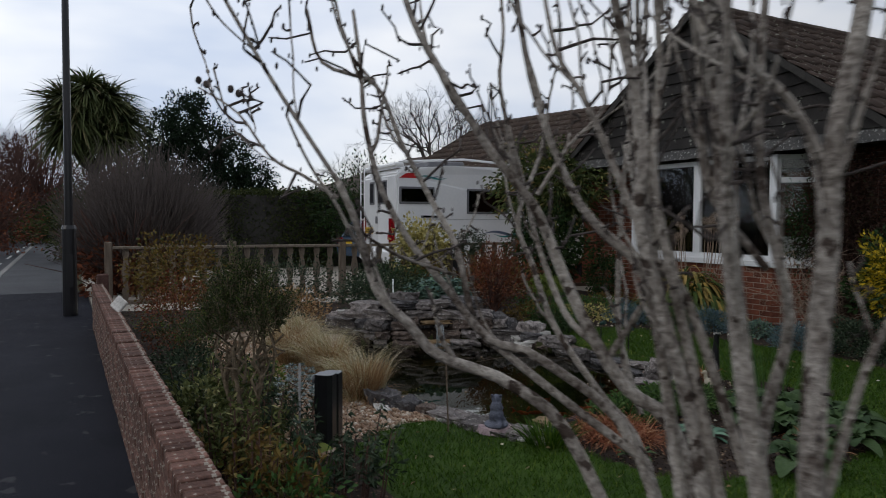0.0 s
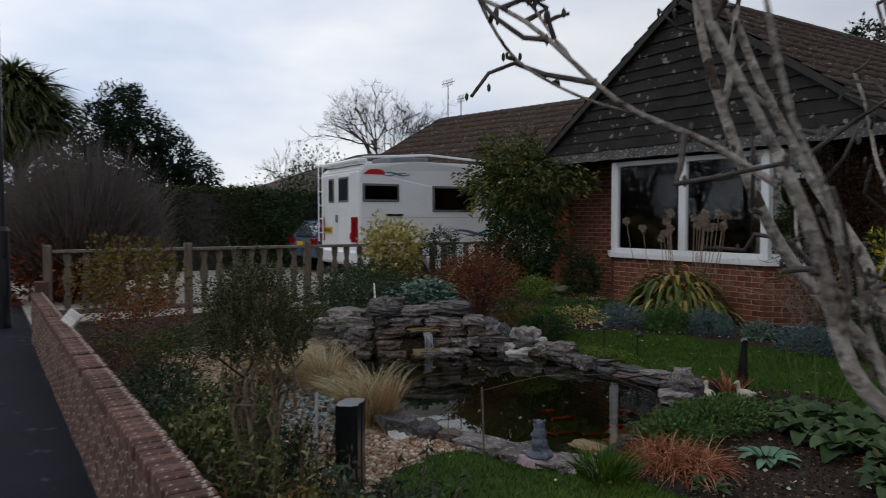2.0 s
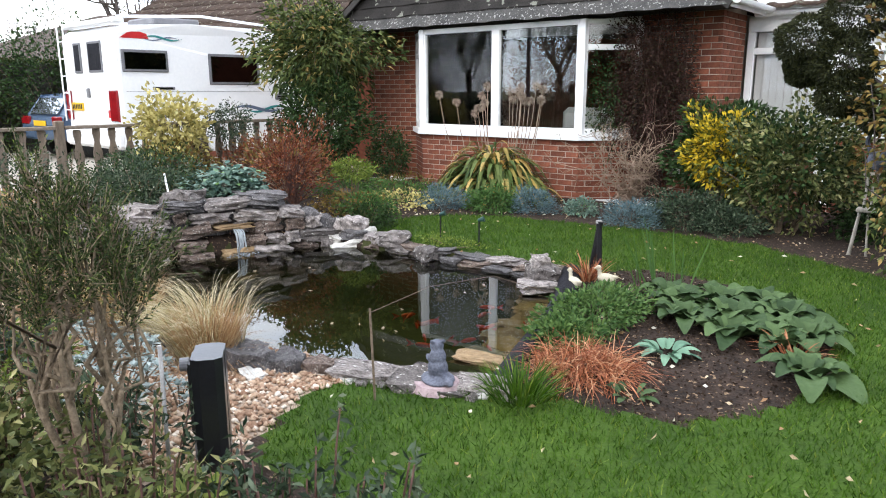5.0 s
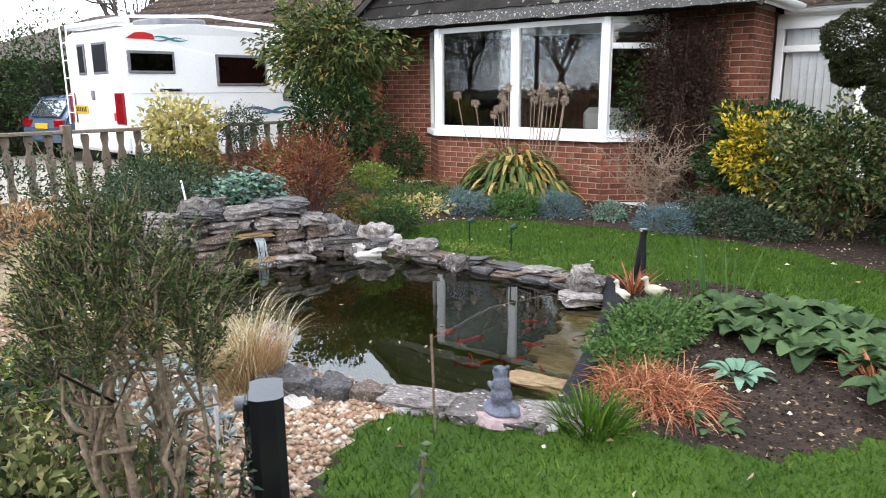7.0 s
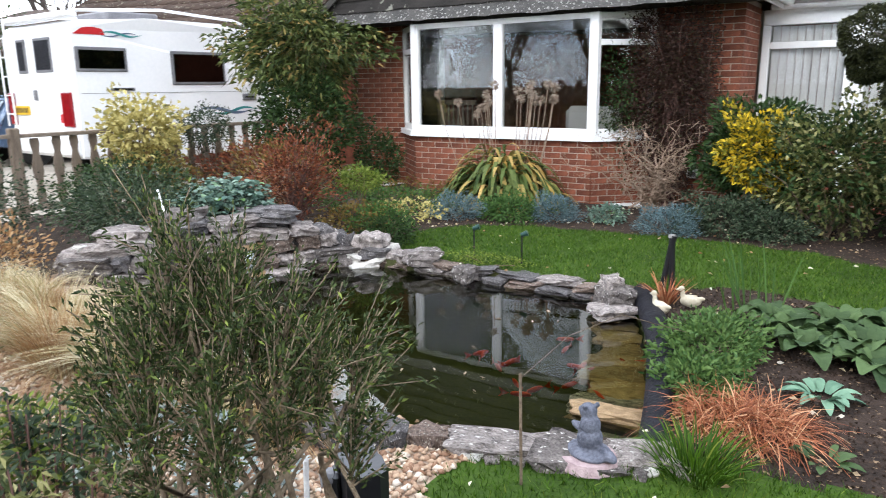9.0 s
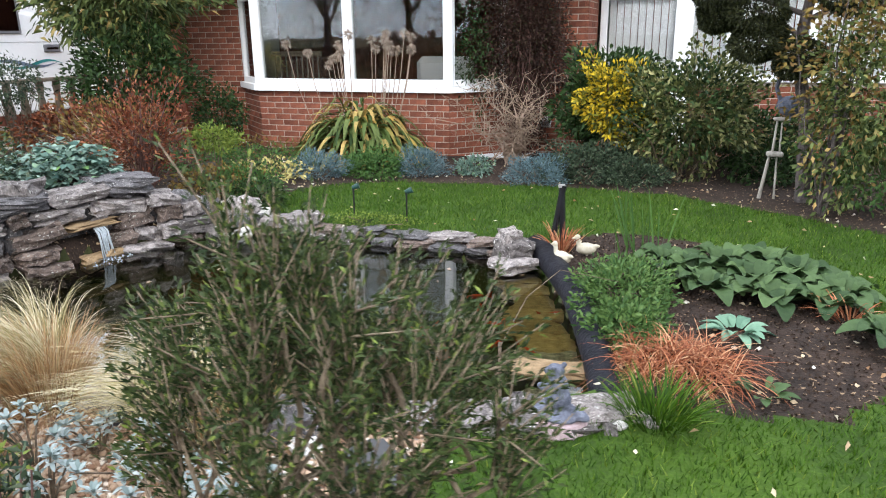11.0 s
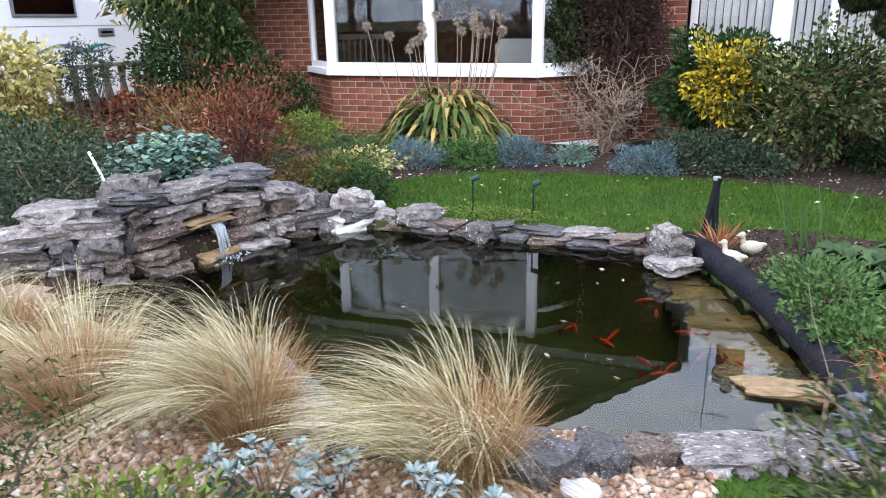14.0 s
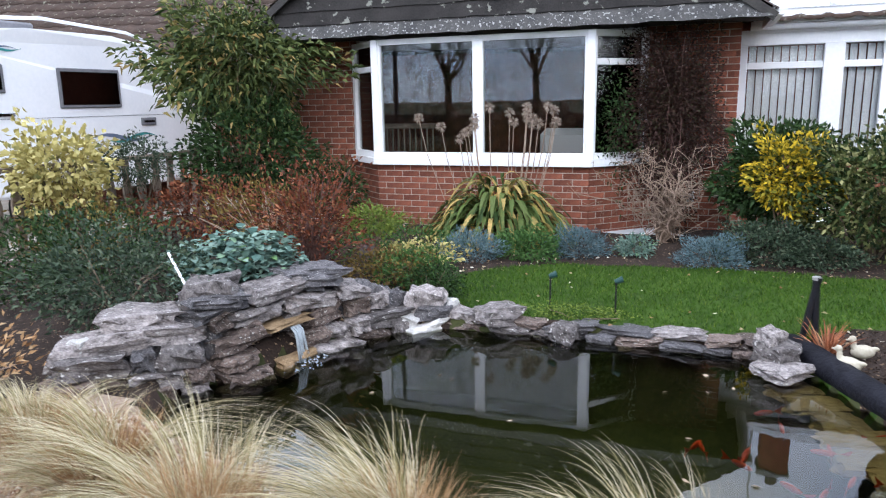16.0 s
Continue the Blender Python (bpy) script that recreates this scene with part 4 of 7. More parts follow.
# ---- wing to the left, turned a little ----
wing = thing("side_wing", "long low brick wing with a brown tiled roof", "house", (-19.75, 12.0, 0), turn=12.5)
box("wall", 0.4, 14, -2.6, 2.6, -0.1, 2.5, M_BRICK, wing)
tiled_slope("front_slope", wing, (-1.5, -3.4, 2.35), (13.5, -3.4, 2.35), (13.5, 0, 4.62), (0, 0, 4.62), 13, M_TILE)
tiled_slope("back_slope", wing, (13.5, 3.4, 2.35), (-1.5, 3.4, 2.35), (0, 0, 4.62), (13.5, 0, 4.62), 8, M_TILE)
tiled_slope("hip_slope", wing, (-1.5, 3.4, 2.35), (-1.5, -3.4, 2.35), (0.01, -0.01, 4.62), (0.01, 0.01, 4.62), 13, M_TILE)
for dx, h in ((0.2, 1.1), (0.75, 0.55)):
    an = thing("aerial", "thin grey television aerial on the roof", "aerial", (-19.75 + dx, 12.1 + dx * 0.2, 4.6))
    part("mast", cyl_bm(0.02, 0.02, h, (0, 0, 0), 6), M_STEEL, an)
    part("boom", box_bm(0.7 if dx < 0.5 else 0.4, 0.02, 0.02, (0, 0, h)), M_STEEL, an)
    for k in range(6):
        part("element", box_bm(0.012, 0.012, 0.22, (-0.28 + k * 0.1 if dx < 0.5 else -0.15 + k * 0.06, 0, h)), M_STEEL, an)

# ---- fence between garden and driveway ----
FA = math.degrees(math.atan2(5.27, 0.37))
fence = thing("fence", "weathered oak fence with shaped balusters and a flat rail", "fence", (-11.93, 1.1, 0), turn=FA)
for i in range(5):
    post = part("post", box_bm(0.11, 0.11, 1.18, (0, 0, 0.56), 0.012), M_WOOD, fence)
    post.matrix_basis = pose(-0.5 + 1.83 * i, 0, 0)
    part("rail", box_bm(1.72, 0.11, 0.045, (0.92, 0, 1.06), 0.006), M_RAIL, fence).matrix_basis = pose(-0.5 + 1.83 * i, 0, 0)
    part("rail", box_bm(1.72, 0.045, 0.07, (0.92, 0, 0.22), 0.006), M_RAIL, fence).matrix_basis = pose(-0.5 + 1.83 * i, 0, 0)
shape = [(0.035, 0.25), (0.052, 0.38), (0.03, 0.5), (0.058, 0.64), (0.058, 0.72), (0.03, 0.86), (0.05, 0.97), (0.045, 1.035)]
pk = prism_bm([(x, z) for x, z in shape] + [(-x, z) for x, z in shape[::-1]], 0.03)
pick = bpy.data.meshes.new("baluster")
pk.to_mesh(pick)
pk.free()
pick.materials.append(M_WOOD)
for i in range(34):
    x = -0.5 + 0.2287 * (i + 1) + 0.0
    if (i + 1) % 8:
        piece("baluster", pick, fence, pose(x, -0.015, rng.normal() * 0.004, 0, rng.normal() * 0.8, rng.normal() * 3))

# ---- motorhome on the driveway ----
van = thing("motorhome", "white motorhome with red and teal decals parked on the driveway", "motorhome", (-13.58, 6.12, 0.0), turn=-4)
side = [(0.0, 0.55), (0.0, 2.46), (0.1, 2.58), (1.2, 2.66), (2.6, 2.66), (3.4, 2.56), (4.0, 2.34), (4.35, 2.1), (4.9, 1.62), (5.1, 1.42), (5.8, 1.22), (6.05, 1.0), (6.1, 0.5), (5.35, 0.5), (5.25, 0.78), (4.95, 0.88),
        (4.65, 0.78), (4.55, 0.45), (1.6, 0.45), (1.5, 0.75), (1.2, 0.88), (0.9, 0.75), (0.8, 0.5)]
bm = prism_bm(side, 2.25)
bm.transform(Matrix(((0, -1, 0, 0), (1, 0, 0, 0), (0, 0, 1, 0), (0, 0, 0, 1))))
bmesh.ops.bevel(bm, geom=[e for e in bm.edges if e.calc_length() > 2.0 or True], offset=0.035, segments=2, affect="EDGES", clamp_overlap=True)
body = part("body", bm, M_VAN, van)


def side_window(y0, y1, z0, z1, name="side_window"):
    f = part(name, box_bm(0.03, y1 - y0, z1 - z0, (0.008, (y0 + y1) / 2, (z0 + z1) / 2), 0.012), M_VANGREY, van)
    part("pane", box_bm(0.012, y1 - y0 - 0.09, z1 - z0 - 0.09, (0.022, (y0 + y1) / 2, (z0 + z1) / 2), 0.004), M_VGLASS, f)
    part("dark_lining", box_bm(0.004, y1 - y0 - 0.09, z1 - z0 - 0.09, (0.0245 - 0.011, (y0 + y1) / 2, (z0 + z1) / 2)), M_RUBBER, f)


def rear_window(x0, x1, z0, z1):
    f = part("rear_window", box_bm(x1 - x0, 0.03, z1 - z0, ((x0 + x1) / 2, -0.008, (z0 + z1) / 2), 0.012), M_VANGREY, van)
    part("pane", box_bm(x1 - x0 - 0.08, 0.012, z1 - z0 - 0.08, ((x0 + x1) / 2, -0.02, (z0 + z1) / 2), 0.004), M_LINER, f)


side_window(0.06, 0.86, 1.84, 2.2)
side_window(1.62, 2.66, 1.64, 2.18)
side_window(3.0, 3.3, 1.36, 1.48, "side_vent")
side_window(0.55, 0.95, 1.55, 1.6, "grille")
rear_window(-1.72, -1.42, 1.84, 2.36)
rear_window(-1.12, -0.56, 1.84, 2.36)
part("door_seam", box_bm(0.62, 0.012, 1.5, (-0.84, -0.001, 1.65), 0.004), M_UPVC, van)
part("door_handle", box_bm(0.1, 0.03, 0.16, (-1.25, -0.015, 1.5), 0.01), M_VANGREY, van)
part("tail_light", box_bm(0.3, 0.05, 0.52, (-0.24, -0.012, 1.28), 0.015), M_REDLENS, van)
part("tail_light", box_bm(0.2, 0.05, 0.52, (-2.13, -0.012, 1.28), 0.015), M_REDLENS, van)
plate = part("number_plate", box_bm(0.5, 0.02, 0.14, (-1.78, -0.012, 1.26), 0.004), M_PLATE, van)
for k in range(6):
    part("character_bar", box_bm(0.04, 0.004, 0.08, (-1.97 + k * 0.075, -0.024, 1.26)), M_RUBBER, plate)
part("rear_bumper", box_bm(2.2, 0.16, 0.3, (-1.12, -0.04, 0.72), 0.05), M_VAN, van)
part("ladder", tubes("ladder", [([(x, -0.07, 1.0), (x, -0.07, 2.7)], 0.014, 0.014) for x in (-2.22, -1.95)] + [([(-2.22, -0.07, z), (-1.95, -0.07, z)], 0.011, 0.011) for z in (1.2, 1.5, 1.8, 2.1, 2.4)], 6), M_UPVC, van)
part("roof_rail", tubes("roof_rail", [([(-0.12, 0.1, 2.72), (-0.12, 1.6, 2.82), (-0.12, 3.0, 2.74), (-0.12, 3.5, 2.6)], 0.025, 0.025)], 6), M_VAN, van)
part("roof_rail", tubes("roof_rail", [([(-2.13, 0.1, 2.72), (-2.13, 1.6, 2.82), (-2.13, 3.0, 2.74), (-2.13, 3.5, 2.6)], 0.025, 0.025)], 6), M_VAN, van)
part("roof_box", box_bm(1.0, 0.9, 0.14, (-1.1, 1.4, 2.74), 0.03), M_VANGREY, van)
part("rear_spoiler", box_bm(2.1, 0.22, 0.1, (-1.12, 0.1, 2.66), 0.03), M_VAN, van)


def swoosh(name, y0, y1, z, amp, thick, material):
    """A wavy decal, thin on the side panel."""
    bm = bmesh.new()
    prev = None
    for i in range(15):
        f = i / 14
        y, c, h = y0 + (y1 - y0) * f, z + amp * math.sin(f * 6.283), thick * math.sin(math.pi * min(max(f, 0.04), 0.96))
        row = [bm.verts.new((0.006, y, c - h)), bm.verts.new((0.006, y, c + h))]
        if prev:
            bm.faces.new((prev[0], row[0], row[1], prev[1]))
        prev = row
    part(name, bm, material, van)


swoosh("decal", 0.45, 1.15, 2.4, 0.03, 0.018, M_TEAL)
swoosh("decal", 0.45, 1.1, 2.39, -0.03, 0.012, M_NAVY)
swoosh("decal", 2.0, 3.2, 1.2, 0.05, 0.03, M_NAVY)
swoosh("decal", 2.3, 3.3, 1.19, -0.05, 0.025, M_TEAL)
bm = bmesh.new()
bm.faces.new([bm.verts.new((0.006, y, z)) for y, z in ((0.06, 2.38), (0.55, 2.38), (0.52, 2.46), (0.35, 2.5), (0.2, 2.47))])
part("decal", bm, M_RED, van, "red dome decal")
bm = bmesh.new()
bm.faces.new([bm.verts.new((x, -0.006, z)) for x, z in ((-0.82, 1.08), (-0.42, 1.08), (-0.42, 1.22), (-0.58, 1.2))])
part("decal", bm, M_RED, van, "red dome decal")
part("body_line", box_bm(0.006, 4.2, 0.005, (0.002, 2.2, 1.52)), M_VANGREY, van)
part("windscreen", box_bm(1.9, 0.02, 0.72, (-1.12, 4.66, 1.86), 0.01, None, pose(0, 0, 0, -47)), M_VGLASS, van)
part("side_cab_window", prism_bm([(4.3, 1.45), (4.9, 1.45), (4.45, 1.85), (4.2, 1.9)], 0.02, None, Matrix(((0, -1, 0, 0.015), (1, 0, 0, 0), (0, 0, 1, 0), (0, 0, 0, 1)))), M_VGLASS, van)
for x in (-0.14, -2.1):
    for y in (1.2, 4.95):
        w = part("wheel", cyl_bm(0.34, 0.34, 0.22, (0, 0, 0), 24, None, Matrix.Translation((x - 0.11, y, 0.34)) @ Matrix.Rotation(math.pi / 2, 4, "Y")), M_RUBBER, van)
        part("rim", cyl_bm(0.2, 0.18, 0.02, (0, 0, 0), 16, None, Matrix.Translation((x + 0.115 if x > -1 else x - 0.13, y, 0.34)) @ Matrix.Rotation(math.pi / 2, 4, "Y")), M_STEEL, w)

# ---- car ----
car = thing("car", "blue estate car parked beside the motorhome", "car", (-19.6, 7.3, 0.0), turn=4)
cs = [(0.05, 0.45), (0.0, 0.75), (0.12, 0.98), (0.45, 1.42), (0.9, 1.5), (2.3, 1.48), (3.1, 1.0), (4.1, 0.88), (4.3, 0.6), (4.3, 0.4), (3.85, 0.4), (3.8, 0.62), (3.55, 0.7), (3.3, 0.62), (3.25, 0.35), (1.1, 0.35), (1.05, 0.62), (0.8, 0.7), (0.55, 0.62), (0.5, 0.4)]
bm = prism_bm(cs, 1.76)
bm.transform(Matrix(((0, -1, 0, 0.88), (1, 0, 0, 0), (0, 0, 1, 0), (0, 0, 0, 1))))
for v in bm.verts:
    if v.co.z > 1.1:
        v.co.x *= 0.78
bmesh.ops.bevel(bm, geom=list(bm.edges), offset=0.04, segments=2, affect="EDGES", clamp_overlap=True)
part("body", bm, M_CARBLUE, car)
part("rear_window", box_bm(1.22, 0.02, 0.46, (0, 0.24, 1.2), 0.02, None, pose(0, 0, 0, -37)), M_CARGLASS, car)
part("number_plate", box_bm(0.52, 0.02, 0.12, (0, -0.0, 0.82), 0.004), M_PLATE, car)
for s in (-1, 1):
    part("tail_light", box_bm(0.34, 0.1, 0.2, (s * 0.68, 0.05, 0.88), 0.03), M_REDLENS, car)
    part("side_window", box_bm(0.02, 1.9, 0.34, (s * 0.775, 1.6, 1.22), 0.02, None, pose(0, 0, 0, 0, -s * 14)), M_VGLASS, car)
    for y in (0.8, 3.55):
        part("wheel", cyl_bm(0.31, 0.31, 0.2, (0, 0, 0), 20, None, Matrix.Translation((s * 0.78 - 0.1, y, 0.31)) @ Matrix.Rotation(math.pi / 2, 4, "Y")), M_RUBBER, car)

box_o = thing("outlet_box", "small pale plastic outlet box on the brick wall", "outlet box", (-5.33, 9.0, 0.5))
part("housing", box_bm(0.13, 0.05, 0.13, (0, 0, 0), 0.012), M_UPVC, box_o)
part("cover", box_bm(0.09, 0.02, 0.06, (0, -0.03, -0.015), 0.006), M_VANGREY, box_o)

# ---- lamp post ----
lamp = thing("lamp_post", "black street lamp post with a thicker base", "lamp post", (-12.45, 0.08, 0.0))
part("base", cyl_bm(0.105, 0.1, 1.36, (0, 0, 0), 16), M_BLACKPL, lamp)
part("collar", cyl_bm(0.115, 0.09, 0.06, (0, 0, 1.34), 16), M_BLACKPL, lamp)
part("column", cyl_bm(0.06, 0.045, 5.2, (0, 0, 1.36), 14), M_BLACKPL, lamp)
part("access_door", box_bm(0.012, 0.1, 0.5, (0.1, 0, 0.7), 0.004), M_BLACKPL, lamp)
part("lantern", box_bm(0.5, 0.18, 0.12, (0.2, 0, 6.55), 0.04), M_BLACKPL, lamp)

# ---- rockery, waterfall and pond edge ----
rockery = thing("rockery", "stacked grey limestone rockery with a small waterfall", "rockery")
line = [(-8.55, 2.95), (-8.25, 3.2), (-8.0, 3.5), (-7.88, 3.8), (-7.78, 4.05), (-7.68, 4.3), (-7.52, 4.6), (-7.3, 4.88), (-7.05, 5.02)]
lens = [math.dist(a, b) for a, b in zip(line, line[1:])]


def on_line(s):
    for (a, b), ln in zip(zip(line, line[1:]), lens):
        if s <= ln or b == line[-1]:
            f = min(s / ln, 1)
            return a[0] + (b[0] - a[0]) * f, a[1] + (b[1] - a[1]) * f, math.degrees(math.atan2(b[1] - a[1], b[0] - a[0]))
        s -= ln


total = sum(lens)
z = -0.06
for course, tall in enumerate((0.13, 0.11, 0.14, 0.11, 0.13, 0.11)):
    s = rng.uniform(-0.1, 0.08)
    while s < total:
        w = rng.uniform(0.12, 0.2) if rng.random() < 0.3 else rng.uniform(0.24, 0.44)
        x, y, a = on_line(max(min(s + w / 2, total), 0))
        f = (s + w / 2) / total
        top = 0.17 + 0.37 * math.sin(math.pi * min(max(f, 0.02) * 1.05, 1)) ** 0.8
        if z + 0.05 < top and not (0.43 < f < 0.53 and 0.03 < z < 0.2):
            back = course * 0.03 - 0.08 + abs(rng.normal()) * 0.03
            pick = rng.random()
            m_st = M_OCHRE if (0.36 < f < 0.66 and course < 2 and pick < 0.35) else M_PALE if (f > 0.9 and pick < 0.4) else M_DARKROCK if pick > 0.93 else M_BROWNSTONE if pick > 0.55 else M_STONE
            split = 2 if w > 0.2 and rng.random() < 0.15 else 1
            for k in range(split):
                hh = tall / split
                stone(rockery, (x - math.sin(radians(a)) * back, y + math.cos(radians(a)) * back, z + hh * (k + 0.5) - 0.01), (w * rng.uniform(0.84, 0.92), rng.uniform(0.2, 0.3), hh * rng.uniform(0.78, 0.98)), a + rng.normal() * 8 + (180 if rng.random() < 0.5 else 0), m_st, rng.normal() * 5)
        s += w
    z += tall * 0.95
for i in range(22):
    f = (i + 0.5) / 22
    x, y, a = on_line(f * total)
    hh = 0.1 + 0.36 * math.sin(math.pi * f) ** 0.8
    stone(rockery, (x - math.sin(radians(a)) * 0.12, y + math.cos(radians(a)) * 0.12, hh * 0.42), (0.26, 0.2, hh), a, M_DARKROCK, 0, "hearting_stone")
for at, size, turn, ms in (((-8.05, 3.72, 0.5), (0.3, 0.28, 0.2), 30, M_STONE), ((-7.72, 4.32, 0.5), (0.46, 0.3, 0.1), 58, M_DARKROCK), ((-7.79, 4.03, 0.25), (0.36, 0.28, 0.05), 75, M_OCHRE), ((-8.3, 3.4, 0.4), (0.42, 0.3, 0.14), 40, M_STONE),
                           ((-8.42, 3.2, 0.3), (0.5, 0.3, 0.15), 42, M_STONE), ((-7.12, 5.02, 0.15), (0.26, 0.22, 0.2), 10, M_STONE), ((-6.98, 5.08, 0.11), (0.16, 0.14, 0.1), 80, M_PALE), ((-7.2, 4.85, 0.06), (0.13, 0.12, 0.08), 30, M_PALE),
                           ((-6.85, 5.02, 0.08), (0.24, 0.16, 0.09), -8, M_STONE)):
    stone(rockery, at, size, turn, ms, rng.normal() * 5)
stone(rockery, (-8.45, 3.05, 0.34), (0.09, 0.08, 0.06), 0, M_PALE)
M_FALL = mat("falling_water", (0.25, 0.28, 0.3), (0.55, 0.6, 0.62), 20, 0.1, 0.5, 60, stretch=(6, 6, 0.6))
fall = thing("waterfall", "thin white veil of falling water over a stone lip", "waterfall", (-7.66, 4.02, 0.0), kind="stuff")
part("water_veil", tubes("water_veil", [([(-0.02 + rng.normal() * 0.006, o, 0.25), (0.03, o + rng.normal() * 0.006, 0.2), (0.06 + rng.normal() * 0.01, o + rng.normal() * 0.012, 0.0)], 0.003, 0.006) for o in np.linspace(-0.05, 0.05, 16)], 4), M_FALL, fall)
part("foam", leaves("foam", np.stack([rng.normal(0.1, 0.06, 90), rng.normal(0, 0.1, 90), np.full(90, 0.008)], 1), unit(rng.normal(size=(90, 3)) * np.array([1, 1, 0.1])), 0.018, 0.014), M_FALL, fall)

edging = thing("pond_edging", "low grey stone edging along the far side of the pond", "edging")
for k in range(2):
    x = -6.95
    while x < -4.75:
        w = rng.uniform(0.12, 0.2) if rng.random() < 0.3 else rng.uniform(0.2, 0.38)
        pick = rng.random()
        tall = (0.06, 0.045)[k] * rng.uniform(0.8, 1.25)
        stone(edging, (x + w / 2, 5.04 + 0.05 * k + rng.normal() * 0.02 - 0.03 * (x + 6.95), 0.01 + 0.055 * k), (w * 0.94, rng.uniform(0.16, 0.24), tall), rng.normal() * 7 - 2, M_STONE if pick < 0.2 else M_DARKROCK if pick < 0.6 else M_BROWNSTONE, rng.normal() * 4)
        x += w
for at, size in (((-6.05, 4.9, 0.06), (0.17, 0.15, 0.12)), ((-4.72, 4.72, 0.12), (0.22, 0.2, 0.12)), ((-4.76, 4.74, 0.2), (0.14, 0.13, 0.1)), ((-4.7, 4.6, 0.05), (0.26, 0.24, 0.08)), ((-6.55, 4.98, 0.12), (0.3, 0.22, 0.12))):
    stone(edging, at, size, rng.uniform(0, 90), M_STONE)
near = thing("near_edging", "dark boulders and flat grey stones at the pond's near edge", "edging")
for at, size, turn, ms in (((-5.62, 2.16, 0.06), (0.3, 0.22, 0.2), 10, M_DARKROCK), ((-5.33, 2.12, 0.06), (0.28, 0.24, 0.2), 40, M_DARKROCK), ((-5.05, 2.16, 0.07), (0.27, 0.22, 0.21), 70, M_DARKROCK), ((-4.84, 2.28, 0.06), (0.16, 0.15, 0.17), 20, M_DARKROCK), ((-4.68, 2.38, 0.06), (0.17, 0.13, 0.13), 20, M_BROWNSTONE),
                           ((-4.4, 2.46, 0.05), (0.4, 0.16, 0.15), 22, M_STONE), ((-4.08, 2.56, 0.05), (0.34, 0.24, 0.14), 25, M_STONE), ((-3.86, 2.7, 0.05), (0.26, 0.18, 0.12), 30, M_STONE), ((-5.95, 2.2, 0.04), (0.3, 0.2, 0.15), 0, M_STONE), ((-6.4, 2.34, 0.03), (0.4, 0.2, 0.1), -8, M_STONE),
                           ((-6.9, 2.5, 0.03), (0.4, 0.2, 0.1), -14, M_STONE), ((-3.7, 2.68, 0.05), (0.1, 0.08, 0.07), 0, M_STONE), ((-4.88, 2.08, 0.07), (0.12, 0.09, 0.07), 0, M_PALE), ((-5.12, 2.0, 0.06), (0.11, 0.09, 0.06), 50, M_PALE), ((-5.45, 2.28, 0.0), (0.26, 0.18, 0.12), 0, M_DARKROCK), ((-5.15, 2.3, 0.0), (0.24, 0.18, 0.12), 50, M_DARKROCK)):
    stone(near, at, size, turn, ms, rng.normal() * 5)
for k in range(9):
    stone(near, (-4.45 + 0.085 * k + rng.normal() * 0.03, 2.32 + 0.035 * k + rng.normal() * 0.02, 0.07), (0.04 + 0.05 * rng.random(), 0.05, 0.04), 40 * k, M_PALE if k % 4 == 0 else M_STONE)
ledge = thing("stone_ledge", "ochre stone slabs stepping under the pond's edge", "ledge")
for k in range(9):
    f = k / 8
    stone(ledge, (-4.13 - 0.44 * f + rng.normal() * 0.02, 2.96 + 1.56 * f, (0.0 if k == 1 else -0.058) + 0.008 * (k % 2)), (0.3 + 0.04 * (k % 3), 0.19 if k != 1 else 0.13, 0.05), 14 + rng.normal() * 7, M_STONE if k in (0, 2) else M_OCHRE, rng.normal() * 2)
roll = thing("liner_roll", "rolled black pond liner along the pond's edge", "pond liner")
part("roll", tubes("roll", [([(-3.86, 2.82, 0.02), (-3.95, 3.2, 0.06), (-4.06, 3.6, 0.07), (-4.2, 4.05, 0.08), (-4.34, 4.4, 0.07), (-4.5, 4.75, 0.08), (-4.62, 5.0, 0.07)], 0.075, 0.085)], 12), M_LINER, roll)
fish_body = bmesh.new()
bmesh.ops.create_uvsphere(fish_body, u_segments=10, v_segments=6, radius=1, matrix=Matrix.Diagonal((0.06, 0.011, 0.016, 1)))
t0 = [fish_body.verts.new(p) for p in ((-0.062, 0, 0), (-0.12, 0, 0.03), (-0.105, 0, 0), (-0.12, 0, -0.025))]
fish_body.faces.new(t0)
fish_me = bpy.data.meshes.new("fish_body")
fish_body.to_mesh(fish_me)
fish_body.free()
fish_me.materials.append(M_FISH)
for i in range(16):
    f = thing("goldfish", "orange goldfish swimming near the surface", "fish", (-4.85 + rng.normal() * 0.3, 3.55 + rng.normal() * 0.38, -0.035), "goldfish in the pond", turn=float(rng.uniform(0, 360)))
    piece("fish_body", fish_me, f, Matrix())
for i in range(15):
    x, y = rng.uniform(-7.2, -4.6), rng.uniform(2.8, 4.8)
    if inside(POND, np.array([x]), np.array([y]))[0]:
        f = thing("floating_leaf", "small pale leaf floating on the pond", "leaf", (x, y, 0.005), "leaves on the pond")
        part("blade", leaves("blade", np.zeros((1, 3)), np.array([[math.cos(i), math.sin(i), 0.0]]), 0.04, 0.016, 0.02, 0.0), L_FALLEN, f)


